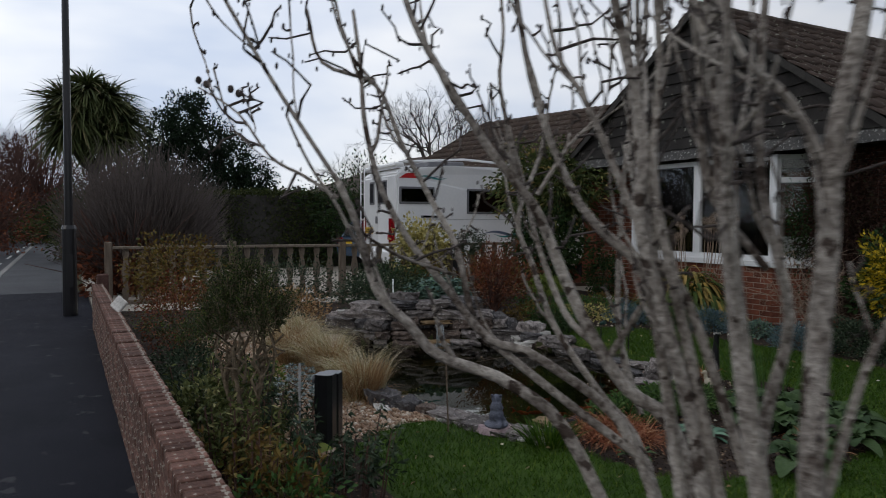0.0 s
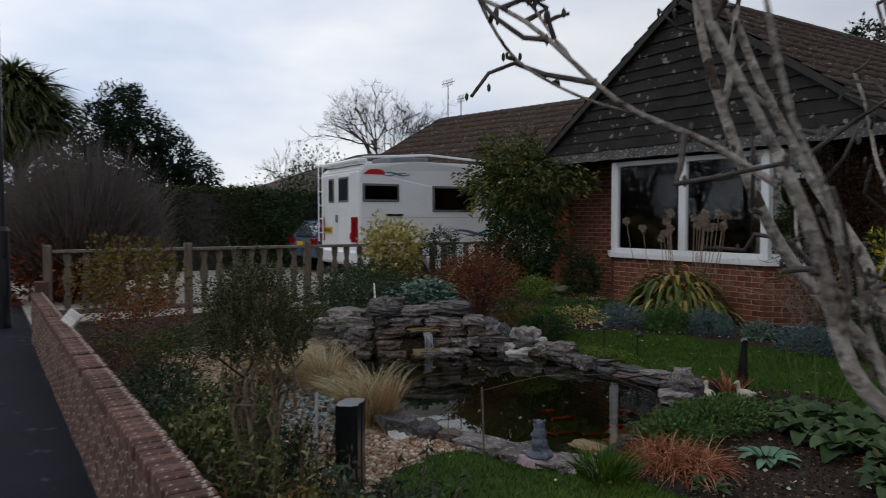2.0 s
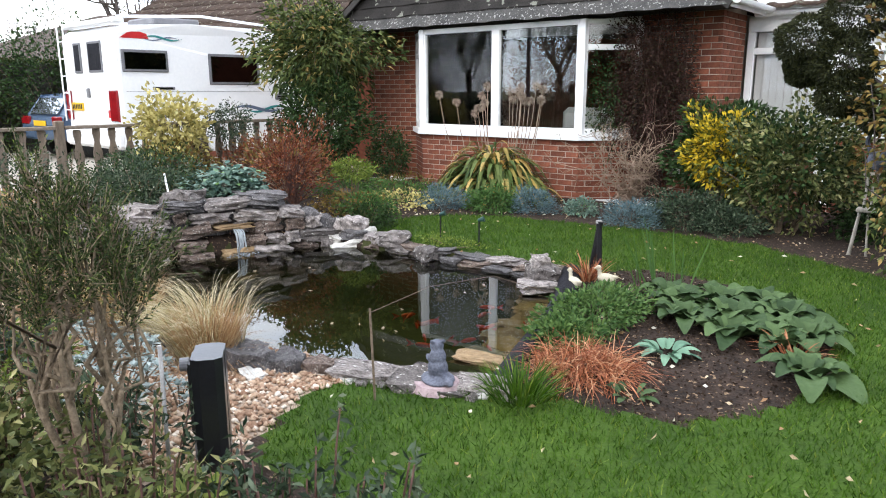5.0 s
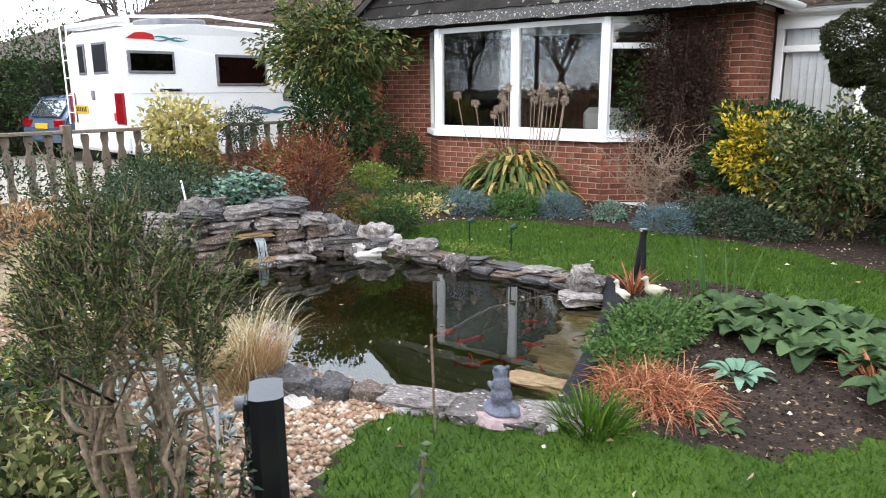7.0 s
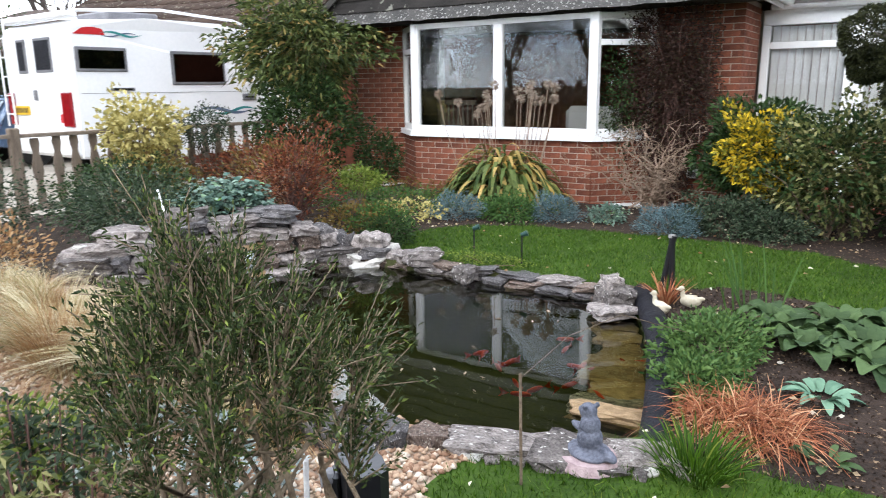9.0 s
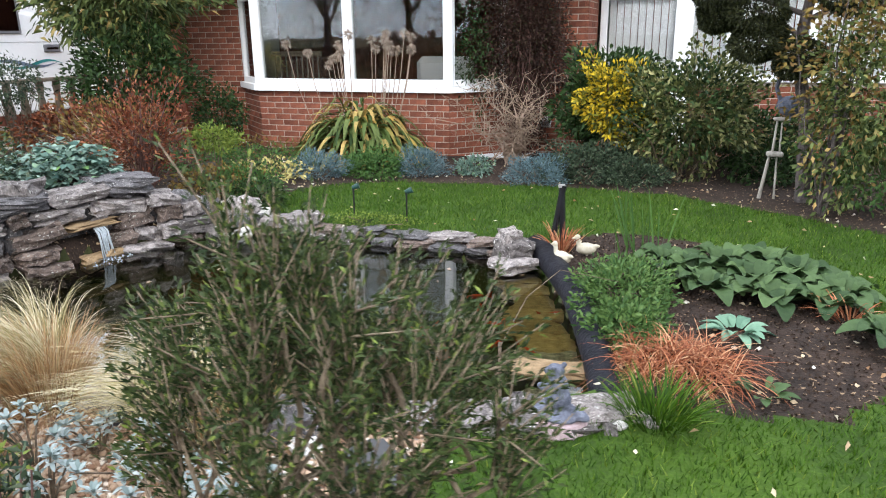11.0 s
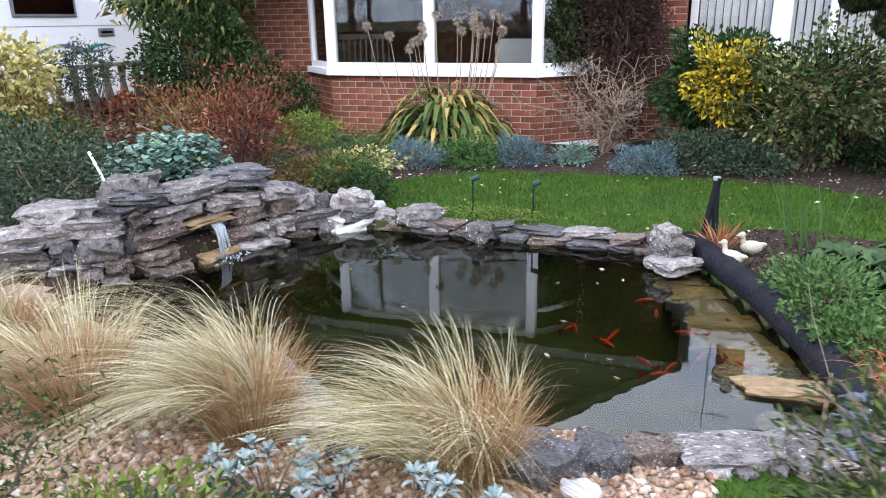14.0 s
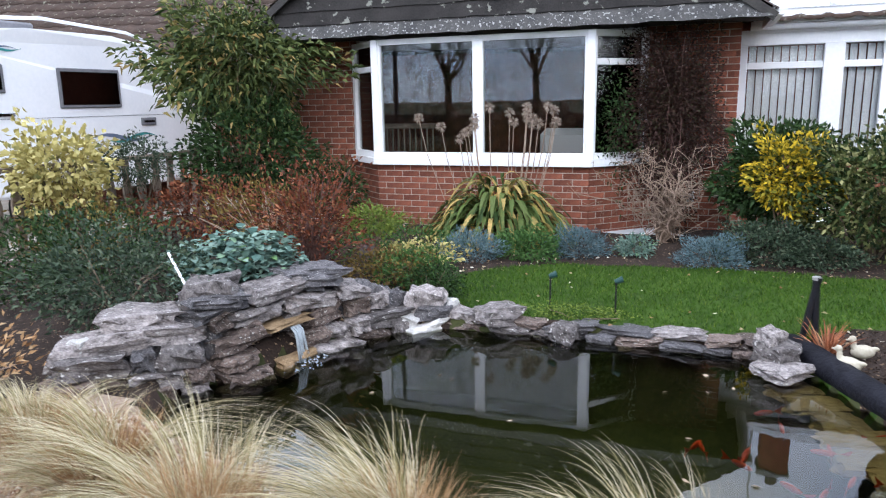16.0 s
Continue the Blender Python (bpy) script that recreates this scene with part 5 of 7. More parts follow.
# ---- ornaments and garden lights ----
def lathe(rings, at, name, material, parent=None, seg=14, m=None):
    """A body of rings: radius and height along z."""
    vs, fs = [], []
    for x, y, r, rs, z in rings:
        vs += [(x + r * math.cos(6.2832 * k / seg), y + rs * math.sin(6.2832 * k / seg), z) for k in range(seg)]
    for i in range(len(rings) - 1):
        fs += [(i * seg + k, i * seg + (k + 1) % seg, (i + 1) * seg + (k + 1) % seg, (i + 1) * seg + k) for k in range(seg)]
    fs += [tuple(range(seg))[::-1], tuple((len(rings) - 1) * seg + k for k in range(seg))]
    me = mesh_of(name, vs, fs, True)
    if m:
        me.transform(m)
    ob = part(name, me, material, parent)
    if at:
        ob.matrix_basis = at
    return ob


def fuse(ob, size):
    """Melts overlapping lumps into one smooth body."""
    md = ob.modifiers.new("fuse", "REMESH")
    md.mode, md.voxel_size, md.use_smooth_shade = "VOXEL", size, True


st = bmesh.new()
for c, r in (((0, 0, 0.03), (0.12, 0.1, 0.03)), ((0, 0, 0.1), (0.065, 0.06, 0.07)), ((0, 0, 0.17), (0.05, 0.05, 0.06)), ((-0.02, 0, 0.235), (0.045, 0.042, 0.042)), ((-0.06, 0, 0.225), (0.028, 0.024, 0.02)), ((-0.05, 0.035, 0.15), (0.05, 0.02, 0.02)), ((-0.05, -0.035, 0.15), (0.05, 0.02, 0.02)), ((0.09, 0.03, 0.05), (0.08, 0.03, 0.03)), ((-0.05, 0.05, 0.05), (0.04, 0.025, 0.03)), ((0.0, 0.035, 0.27), (0.012, 0.012, 0.014)), ((0.0, -0.035, 0.27), (0.012, 0.012, 0.014))):
    bmesh.ops.create_uvsphere(st, u_segments=14, v_segments=9, radius=1, matrix=Matrix.Translation(c) @ Matrix.Diagonal((*r, 1)))
otter = part("otter_statue", st, M_STATUE)
otter.matrix_basis = pose(-4.04, 2.56, 0.105, 0, 0, -35) @ Matrix.Diagonal((0.85, 0.85, 0.8, 1))
fuse(otter, 0.007)
tagged(otter, "blue-grey resin otter statue sitting on a flat stone", "statue")
base = thing("statue_plinth", "pinkish round resin plinth under the otter statue", "plinth", (-4.04, 2.55, 0.085))
part("disc", cyl_bm(0.13, 0.11, 0.035, (0, 0, 0), 18), M_PINK, base)
for at, turn in (((-4.36, 4.56, 0.09), 150), ((-4.24, 4.84, 0.08), 190)):
    dk = bmesh.new()
    for c, r in (((0, 0, 0.07), (0.13, 0.075, 0.065)), ((0.1, 0, 0.13), (0.03, 0.028, 0.06)), ((0.115, 0, 0.19), (0.04, 0.032, 0.032)), ((0.16, 0, 0.18), (0.03, 0.016, 0.01)), ((-0.12, 0, 0.1), (0.05, 0.03, 0.02))):
        bmesh.ops.create_uvsphere(dk, u_segments=12, v_segments=8, radius=1, matrix=Matrix.Translation(c) @ Matrix.Diagonal((*r, 1)))
    bmesh.ops.scale(dk, vec=(0.55, 0.55, 0.66), verts=dk.verts)
    d = part("duck_statue", dk, M_CREAM)
    d.matrix_basis = pose(*at, 0, 0, turn)
    fuse(d, 0.006)
    tagged(d, "cream duck ornament standing beside the pond", "statue", "duck ornaments")
for x, y in ((-6.24, 5.34), (-5.75, 5.3)):
    sp = thing("garden_spike_light", "small dark green spike light on a thin stem", "garden light", (x, y, 0.09), "spike lights at the pond")
    part("stem", cyl_bm(0.007, 0.007, 0.27, (0, 0, -0.02), 6), M_BLACKPL, sp)
    part("head", cyl_bm(0.016, 0.026, 0.06, (0, 0, 0), 10, None, pose(-0.01, 0, 0.25, 0, 70, 20)), M_SPIKE, sp)
    part("bracket", box_bm(0.02, 0.014, 0.03, (0, 0, 0.245), 0.003), M_BLACKPL, sp)
tw = thing("double_spotlight", "pair of black tubular garden spotlights", "garden light", (-4.49, 5.16, 0.08))
for dx, tl in ((-0.04, 9), (0.035, -3)):
    tb_ = part("tube", cyl_bm(0.023, 0.023, 0.4, (0, 0, 0), 12), M_BLACKPL, tw)
    tb_.matrix_basis = pose(dx, 0, 0, 0, tl, 0)
    part("rim", cyl_bm(0.026, 0.026, 0.02, (0, 0, 0.4), 12), M_STEEL if dx > 0 else M_BLACKPL, tb_)
bol = thing("garden_power_post", "glossy black twin power post standing in the gravel", "power post", (-4.3, 1.47, 0.05), turn=-38)
hx = [(-0.118, -0.03), (-0.1, -0.058), (-0.012, -0.058), (-0.004, -0.05), (-0.004, 0.05), (-0.02, 0.058), (-0.1, 0.058), (-0.118, 0.03)]
for sgn, nm_h, top_z in ((1, "housing", 0.475), (-1, "housing", 0.49)):
    hb_ = bmesh.new()
    lo_, hi_ = [hb_.verts.new((sgn * x, y, 0)) for x, y in hx], [hb_.verts.new((sgn * x, y, top_z)) for x, y in hx]
    for k in range(8):
        hb_.faces.new((lo_[k], lo_[(k + 1) % 8], hi_[(k + 1) % 8], hi_[k]))
    hb_.faces.new(hi_)
    bmesh.ops.recalc_face_normals(hb_, faces=hb_.faces)
    part(nm_h, hb_, M_BLACKPL, bol)
part("cover", box_bm(0.07, 0.03, 0.3, (-0.02, -0.068, 0.3), 0.012), M_BLACKPL, bol)
part("cover", box_bm(0.06, 0.024, 0.16, (-0.02, -0.066, 0.06), 0.01), M_VANGREY, bol)
part("socket_ring", cyl_bm(0.026, 0.026, 0.035, (0, 0, 0), 16, None, pose(-0.02, -0.075, 0.43, 90, 0, 0)), M_VANGREY, bol)
for p, q, r, nm, lb, ms in (((-4.36, 1.3, 0.04), (-4.33, 1.29, 0.6), 0.008, "metal_rod", "thin grey metal rod standing in the gravel", M_STEEL), ((-4.2, 2.28, 0.05), (-4.2, 2.26, 0.53), 0.006, "garden_cane", "thin brown cane stuck in the lawn edge", M_STEM),
                            ((-8.12, 3.62, 0.48), (-8.36, 3.72, 0.74), 0.009, "white_stick", "white plastic stick leaning on the rockery", M_UPVC)):
    o = part(nm, tubes(nm, [([p, q], r, r)], 7), ms)
    tagged(o, lb, "stick")
o = part("wire_loop", tubes("wire_loop", [([(-4.2, 2.26, 0.51), (-4.2, 2.7, 0.54), (-4.15, 3.2, 0.5), (-3.9, 3.4, 0.4)], 0.0018, 0.0018)], 5), M_STEM)
tagged(o, "thin wire running over the pond from a cane", "wire")
sk = part("wall_socket", box_bm(0.17, 0.05, 0.13, (-4.98, 8.99, 0.56), 0.012), M_CREAM)
tagged(sk, "cream outdoor socket box on the brick wall", "socket box")

# heron on a driftwood stand
stand = thing("driftwood_stand", "bleached wooden stand under the heron", "stand", (-2.93, 7.02, 0.08))
for a, b, r in (((-0.05, 0, 0), (0.0, 0, 0.42), 0.022), ((0.08, 0.03, 0), (0.06, 0, 0.42), 0.014), ((0.02, 0, 0.4), (0.03, 0, 0.72), 0.016), ((0.08, 0, 0.4), (0.07, 0, 0.7), 0.012)):
    part("leg", tubes("leg", [([a, b], r * 0.8, r * 0.6)], 7), M_DRIFT, stand)
part("top", box_bm(0.14, 0.1, 0.04, (0.04, 0, 0.42), 0.01), M_DRIFT, stand)
part("upper_board", box_bm(0.13, 0.1, 0.025, (0.06, 0, 0.73), 0.01), M_DRIFT, stand)
hb = bmesh.new()
for c, r in (((0.04, 0, 0.16), (0.13, 0.07, 0.08)), ((0.14, 0, 0.1), (0.09, 0.03, 0.03)), ((-0.14, 0, 0.52), (0.05, 0.022, 0.025))):
    bmesh.ops.create_uvsphere(hb, u_segments=12, v_segments=8, radius=1, matrix=Matrix.Translation(c) @ Matrix.Diagonal((*r, 1)))
for seq in ([(-0.05, 0, 0.2), (-0.1, 0, 0.3), (-0.075, 0, 0.4), (-0.1, 0, 0.5)], [(-0.17, 0, 0.52), (-0.3, 0, 0.48)], [(0.03, 0.02, 0.1), (0.03, 0.02, 0.0)], [(0.05, -0.02, 0.1), (0.05, -0.02, 0.0)]):
    tmp_me = tubes("t", [(seq, 0.022 if len(seq) > 2 else 0.012, 0.018 if len(seq) > 2 else 0.005)], 8)
    hb.from_mesh(tmp_me)
heron = part("heron_statue", hb, M_STATUE)
heron.matrix_basis = pose(-2.85, 7.02, 0.75, 0, 0, 10) @ Matrix.Diagonal((0.9, 0.9, 1.1, 1))
fuse(heron, 0.008)
tagged(heron, "grey heron statue standing on a wooden stand", "statue")


# ---- the bare tree beside the wall ----
def smooth_line(pts, n=4):
    """A rounder line through the points."""
    p = [np.array(q, float) for q in pts]
    p = [2 * p[0] - p[1]] + p + [2 * p[-1] - p[-2]]
    out = []
    for a, b, c, d in zip(p, p[1:], p[2:], p[3:]):
        for i in range(n):
            t = i / n
            out.append(0.5 * (2 * b + (c - a) * t + (2 * a - 5 * b + 4 * c - d) * t * t + (3 * b - a - 3 * c + d) * t ** 3))
    return out + [p[-2]]


tree = thing("bare_tree", "leafless many-stemmed tree with pale grey bark and knobbly twigs", "tree", (0, 0, 0))
STEM_LINES = [
    ([(-0.78, 1.0, 0.0), (-0.86, 0.95, 0.6), (-1.03, 0.84, 1.06), (-1.1, 0.74, 1.19), (-1.16, 0.61, 1.25), (-1.19, 0.56, 1.31), (-1.22, 0.51, 1.37), (-1.24, 0.48, 1.49), (-1.26, 0.45, 1.57)], 0.026, 0.009),
    ([(-1.26, 0.45, 1.57), (-1.28, 0.38, 1.68), (-1.29, 0.33, 1.76), (-1.29, 0.28, 1.84), (-1.31, 0.24, 1.92)], 0.008, 0.005),
    ([(-1.26, 0.45, 1.54), (-1.3, 0.4, 1.58), (-1.36, 0.35, 1.62), (-1.45, 0.31, 1.71), (-1.54, 0.25, 1.77)], 0.0065, 0.003),
    ([(-1.26, 0.47, 1.49), (-1.27, 0.58, 1.43), (-1.27, 0.7, 1.39)], 0.005, 0.006),
    ([(-0.86, 1.0, 0.55), (-1.04, 0.99, 1.04), (-1.15, 0.84, 1.22), (-1.23, 0.76, 1.26), (-1.3, 0.7, 1.36), (-1.36, 0.64, 1.46), (-1.39, 0.59, 1.57), (-1.43, 0.57, 1.71), (-1.45, 0.57, 1.82), (-1.47, 0.56, 1.95)], 0.02, 0.006),
    ([(-1.04, 0.99, 1.04), (-1.11, 0.9, 1.12), (-1.21, 0.79, 1.23), (-1.27, 0.75, 1.29), (-1.31, 0.73, 1.44), (-1.36, 0.69, 1.55), (-1.4, 0.64, 1.67), (-1.44, 0.6, 1.79), (-1.5, 0.5, 1.84), (-1.51, 0.47, 1.95)], 0.017, 0.005),
    ([(-0.76, 1.05, 0.0), (-0.8, 1.03, 0.5), (-0.94, 1.01, 1.06), (-1.02, 0.94, 1.18), (-1.06, 0.9, 1.26), (-1.12, 0.87, 1.38), (-1.15, 0.83, 1.5), (-1.16, 0.8, 1.55), (-1.2, 0.74, 1.64), (-1.23, 0.66, 1.77), (-1.25, 0.61, 1.86), (-1.26, 0.57, 1.96)], 0.028, 0.009),
    ([(-1.06, 0.9, 1.26), (-1.16, 0.9, 1.31), (-1.23, 0.88, 1.45), (-1.29, 0.88, 1.59), (-1.35, 0.86, 1.79), (-1.37, 0.88, 1.93), (-1.4, 0.88, 2.1)], 0.013, 0.005),
    ([(-0.9, 1.05, 0.6), (-1.07, 1.04, 1.01), (-1.16, 0.99, 1.14), (-1.25, 0.94, 1.27), (-1.32, 0.93, 1.4), (-1.35, 0.91, 1.51), (-1.36, 0.99, 1.71), (-1.39, 0.94, 1.94), (-1.4, 0.94, 2.1)], 0.016, 0.005),
    ([(-1.05, 0.92, 1.24), (-0.99, 0.94, 1.34), (-0.97, 0.95, 1.42), (-0.96, 0.93, 1.6)], 0.013, 0.006),
    ([(-0.8, 1.1, 0.4), (-0.97, 1.11, 1.03), (-1.0, 1.07, 1.2), (-1.04, 1.03, 1.35), (-1.08, 1.0, 1.6), (-1.1, 1.0, 1.95)], 0.017, 0.006),
    ([(-0.74, 0.98, 0.0), (-0.78, 0.95, 0.6), (-0.85, 0.91, 1.01), (-0.88, 0.89, 1.25), (-0.9, 0.86, 1.41), (-0.96, 0.8, 1.5), (-1.0, 0.77, 1.58), (-1.06, 0.74, 1.75), (-1.1, 0.72, 1.98)], 0.024, 0.007),
    ([(-0.7, 0.98, 0.0), (-0.76, 0.94, 0.6), (-0.81, 0.9, 1.11), (-0.84, 0.85, 1.34), (-0.87, 0.82, 1.5), (-0.87, 0.83, 1.62), (-0.89, 0.8, 1.79), (-0.9, 0.78, 1.9), (-0.9, 0.76, 2.1)], 0.027, 0.01),
    ([(-1.1, 1.05, 1.1), (-1.18, 1.06, 1.27), (-1.19, 1.07, 1.49), (-1.19, 1.09, 1.7), (-1.18, 1.12, 1.85), (-1.18, 1.13, 2.05)], 0.012, 0.005),
    ([(-0.88, 0.84, 1.47), (-0.95, 0.78, 1.69), (-1.0, 0.75, 1.79), (-1.04, 0.74, 1.95)], 0.012, 0.005),
    ([(-0.76, 0.95, 1.1), (-0.83, 0.89, 1.37), (-0.87, 0.85, 1.45), (-0.91, 0.85, 1.65), (-0.93, 0.87, 1.76), (-0.95, 0.88, 2.0)], 0.016, 0.006),
    ([(-1.15, 0.82, 1.55), (-1.11, 0.86, 1.64), (-1.06, 0.91, 1.72), (-1.03, 0.9, 1.85)], 0.008, 0.004),
    ([(-0.64, 1.0, 0.0), (-0.68, 0.92, 0.9), (-0.7, 0.86, 1.3), (-0.74, 0.84, 1.7), (-0.74, 0.8, 2.1)], 0.034, 0.014),
    ([(-0.7, 0.86, 1.3), (-0.66, 0.78, 1.5), (-0.6, 0.7, 1.7), (-0.56, 0.66, 2.0)], 0.014, 0.006),
    ([(-0.62, 1.1, 0.0), (-0.62, 1.15, 0.9), (-0.6, 1.2, 1.5), (-0.66, 1.2, 2.1)], 0.03, 0.01),
([(-0.7, 0.98, 0.3), (-0.78, 0.94, 0.95), (-0.82, 0.89, 1.27), (-0.84, 0.86, 1.42), (-0.86, 0.84, 1.58), (-0.86, 0.85, 1.76), (-0.88, 0.84, 2.0)], 0.022, 0.007),
    ([(-0.66, 1.0, 0.3), (-0.72, 0.94, 0.97), (-0.73, 0.95, 1.18), (-0.72, 0.99, 1.35), (-0.74, 0.95, 1.54), (-0.75, 0.95, 1.71), (-0.75, 0.97, 2.0)], 0.022, 0.008),
    ([(-0.6, 0.95, 0.0), (-0.59, 0.87, 0.97), (-0.6, 0.88, 1.27), (-0.6, 0.9, 1.46), (-0.6, 0.91, 1.61), (-0.59, 0.95, 1.79), (-0.58, 0.96, 2.0)], 0.034, 0.016),
    ([(-0.59, 0.88, 1.1), (-0.57, 0.94, 1.3), (-0.55, 0.99, 1.42), (-0.5, 1.0, 1.7)], 0.012, 0.006),
    ([(-0.7, 0.91, 1.43), (-0.75, 0.84, 1.55), (-0.76, 0.83, 1.7), (-0.77, 0.81, 1.95)], 0.011, 0.005),
    ([(-0.6, 0.91, 1.55), (-0.63, 0.86, 1.66), (-0.67, 0.79, 1.75), (-0.69, 0.76, 2.0)], 0.013, 0.006),
]
twigs, buds = [], []
for pts, r0, r1 in STEM_LINES:
    ln = smooth_line(pts)
    r0, r1 = r0 * 0.56, r1 * 0.66
    part("limb", tubes("limb", [(ln, r0, r1)], 9), M_BARK, tree)
    for i in range(4, len(ln) - 1):
        if rng.random() < 0.4 and ln[i][2] > 1.4:
            d = unit((ln[i + 1] - ln[i]) + rng.normal(size=3) * 0.035 + np.array([0, 0, 0.02]))
            d = unit(d + rng.normal(size=3) * 0.55)
            k, p = rng.uniform(0.03, 0.15), ln[i]
            mid, end = p + d * k * 0.5 + rng.normal(size=3) * 0.02, p + d * k + np.array([0, 0, 0.1 * k]) + rng.normal(size=3) * 0.02
            twigs.append(([p, p + (mid - p) * 0.6 + rng.normal(size=3) * 0.006, mid, mid + (end - mid) * 0.5 + rng.normal(size=3) * 0.007, end], 0.0032, 0.0018))
            buds += [end, mid, p + (end - p) * 0.8]
    buds += [ln[-1]] + [q + rng.normal(size=3) * r1 * 0.6 for q in ln[5::2] if q[2] > 1.35]
g_t = np.random.default_rng(21)
for pts, r0, r1 in STEM_LINES:
    ln = smooth_line(pts)
    high = [i for i in range(3, len(ln) - 2) if 1.15 < ln[i][2] < 1.95]
    for i in sorted(g_t.choice(high, min(3, len(high)), replace=False)) if high else []:
        way = unit(ln[i + 1] - ln[i])
        out = unit(np.cross(way, g_t.normal(size=3))) * g_t.uniform(0.35, 0.8)
        p, d, reach = ln[i], unit(way + out), g_t.uniform(0.12, 0.34)
        side_l = [p]
        for k in range(6):
            d = unit(d * 0.8 + np.array([-0.03, -0.02, 0.22]) + g_t.normal(size=3) * 0.09)
            side_l.append(side_l[-1] + d * reach / 6)
        thick = r0 * 0.72 * g_t.uniform(0.22, 0.36)
        part("branch", tubes("branch", [(smooth_line(side_l, 3), thick, 0.0022)], 7), M_BARK, tree)
        for q in side_l[2:]:
            spur = q + unit(g_t.normal(size=3) + np.array([0, 0, 0.6])) * g_t.uniform(0.008, 0.03)
            twigs.append(([q, (q + spur) / 2 + g_t.normal(size=3) * 0.002, spur], 0.0028, 0.0018))
            buds.append(spur)
part("twigs", tubes("twigs", twigs, 5), M_TWIG, tree)
bb = bmesh.new()
for p in buds:
    s = rng.uniform(0.0016, 0.0034)
    bmesh.ops.create_icosphere(bb, subdivisions=1, radius=s, matrix=Matrix.Translation(p + rng.normal(size=3) * 0.004) @ Matrix.Diagonal((1, 1, 2.2, 1)))
for c in ((-1.54, 0.25, 1.785), (-1.525, 0.262, 1.775), (-1.47, 0.3, 1.76), (-1.455, 0.312, 1.75)):
    bmesh.ops.create_icosphere(bb, subdivisions=2, radius=0.0065, matrix=Matrix.Translation(c) @ Matrix.Diagonal((1, 1, 1.3, 1)))
part("buds", bb, M_TWIG, tree)


# ---- planting helpers ----
def big_leaves(name, at, way, length, width, arch=0.5, rows=7):
    """Broad arching leaves with a sunken midrib."""
    n = len(at)
    flat = way.copy()
    flat[:, 2] = 0
    flat = unit(flat + 1e-4)
    side = np.stack([-flat[:, 1], flat[:, 0], np.zeros(n)], 1) + rng.normal(size=(n, 3)) * 0.12
    ln, wd = np.broadcast_to(length, n)[:, None], np.broadcast_to(width, n)[:, None]
    cols = []
    for i in range(rows + 1):
        f = i / rows
        c = at + way * ln * f - np.array([0, 0, 1.0]) * ln * arch * f ** 2.2
        h = wd * 0.5 * math.sin(math.pi * min(0.05 + 0.93 * f, 0.985)) ** 0.65
        lift = np.array([0, 0, 1.0]) * h * 0.35
        cols += [c - side * h + lift, c, c + side * h + lift]
    v = np.stack(cols, 1)
    b = np.arange(n)[:, None] * (3 * rows + 3)
    q = np.concatenate([np.concatenate([b + 3 * i + k, b + 3 * i + k + 1, b + 3 * i + k + 4, b + 3 * i + k + 3], 1) for i in range(rows) for k in (0, 1)], 1)
    return mesh_np(name, v.reshape(-1, 3), 4, q.ravel(), True)


def rosette(name, label, at, n, length, width, material, arch=0.45, lift=(0.25, 1.2), group="", category="plant", r=0.05):
    """Broad leaves round one crown; each leaf is a part."""
    t = thing(name, label, category, at, group)
    for i in range(n):
        a = i * 2.4 + rng.normal() * 0.2
        up = lift[0] + (lift[1] - lift[0]) * (i / n)
        way = unit(np.array([[math.cos(a), math.sin(a), up]]))
        k = rng.uniform(0.75, 1.1) * (1.05 - 0.4 * i / n)
        part("leaf", big_leaves("leaf", np.array([[math.cos(a) * r, math.sin(a) * r, 0.02]]), way, length * k, width * k, arch), material, t)
    return t


def gz(x, y, dz=0.0):
    return (x, y, ground_z(x, y) + dz)


# ---- shrubs beside the fence, the house and the rockery ----
bush("laurel_shrub", "tall yellow-green leaved shrub against the house corner", gz(-10.75, 7.95), (1.08, 0.75, 0.82), (0.135, 0.036), L_BAY, 6500, lift=2.05, lump=0.62, nstem=26, droop=0.45, shell=0.3)
bush("conifer_shrub", "dark green dense shrub under the laurel", gz(-10.45, 7.7), (0.9, 0.6, 0.72), (0.085, 0.035), L_LAUREL, 5200, lift=0.98, lump=0.35)
bush("variegated_shrub", "cream and yellow variegated shrub by the fence", gz(-11.2, 5.55), (0.55, 0.5, 0.42), (0.085, 0.055), L_VARIEG, 1700, lift=0.98, lump=0.5, nstem=14)
bush("bronze_shrub", "bronze withered shrub under the variegated bush", gz(-10.85, 5.4), (0.6, 0.5, 0.35), (0.06, 0.03), L_BRONZE, 1500, lift=0.42)
bush("round_shrub", "small rounded grey-green shrub by the fence", gz(-11.0, 6.35), (0.36, 0.33, 0.27), (0.045, 0.018), L_DKBUSH, 2000, lift=0.95, nstem=16)
bush("hebe_shrub", "dark green mounded shrub behind the rockery", gz(-8.85, 3.75), (0.68, 0.55, 0.34), (0.045, 0.018), L_DKBUSH, 4200, lift=0.25)
bush("hebe_shrub", "dark green mounded shrub behind the rockery", gz(-9.6, 4.3), (0.7, 0.6, 0.4), (0.05, 0.02), L_LAUREL, 2600, lift=0.3)
rust = bush("rust_shrub", "rust-brown dry seed heads behind the rockery", gz(-8.15, 5.1), (0.42, 0.38, 0.38), (0.05, 0.018), L_RUST, 2600, lift=0.48, lump=0.8, nstem=60, stem=M_TWIGRED, up=0.7)
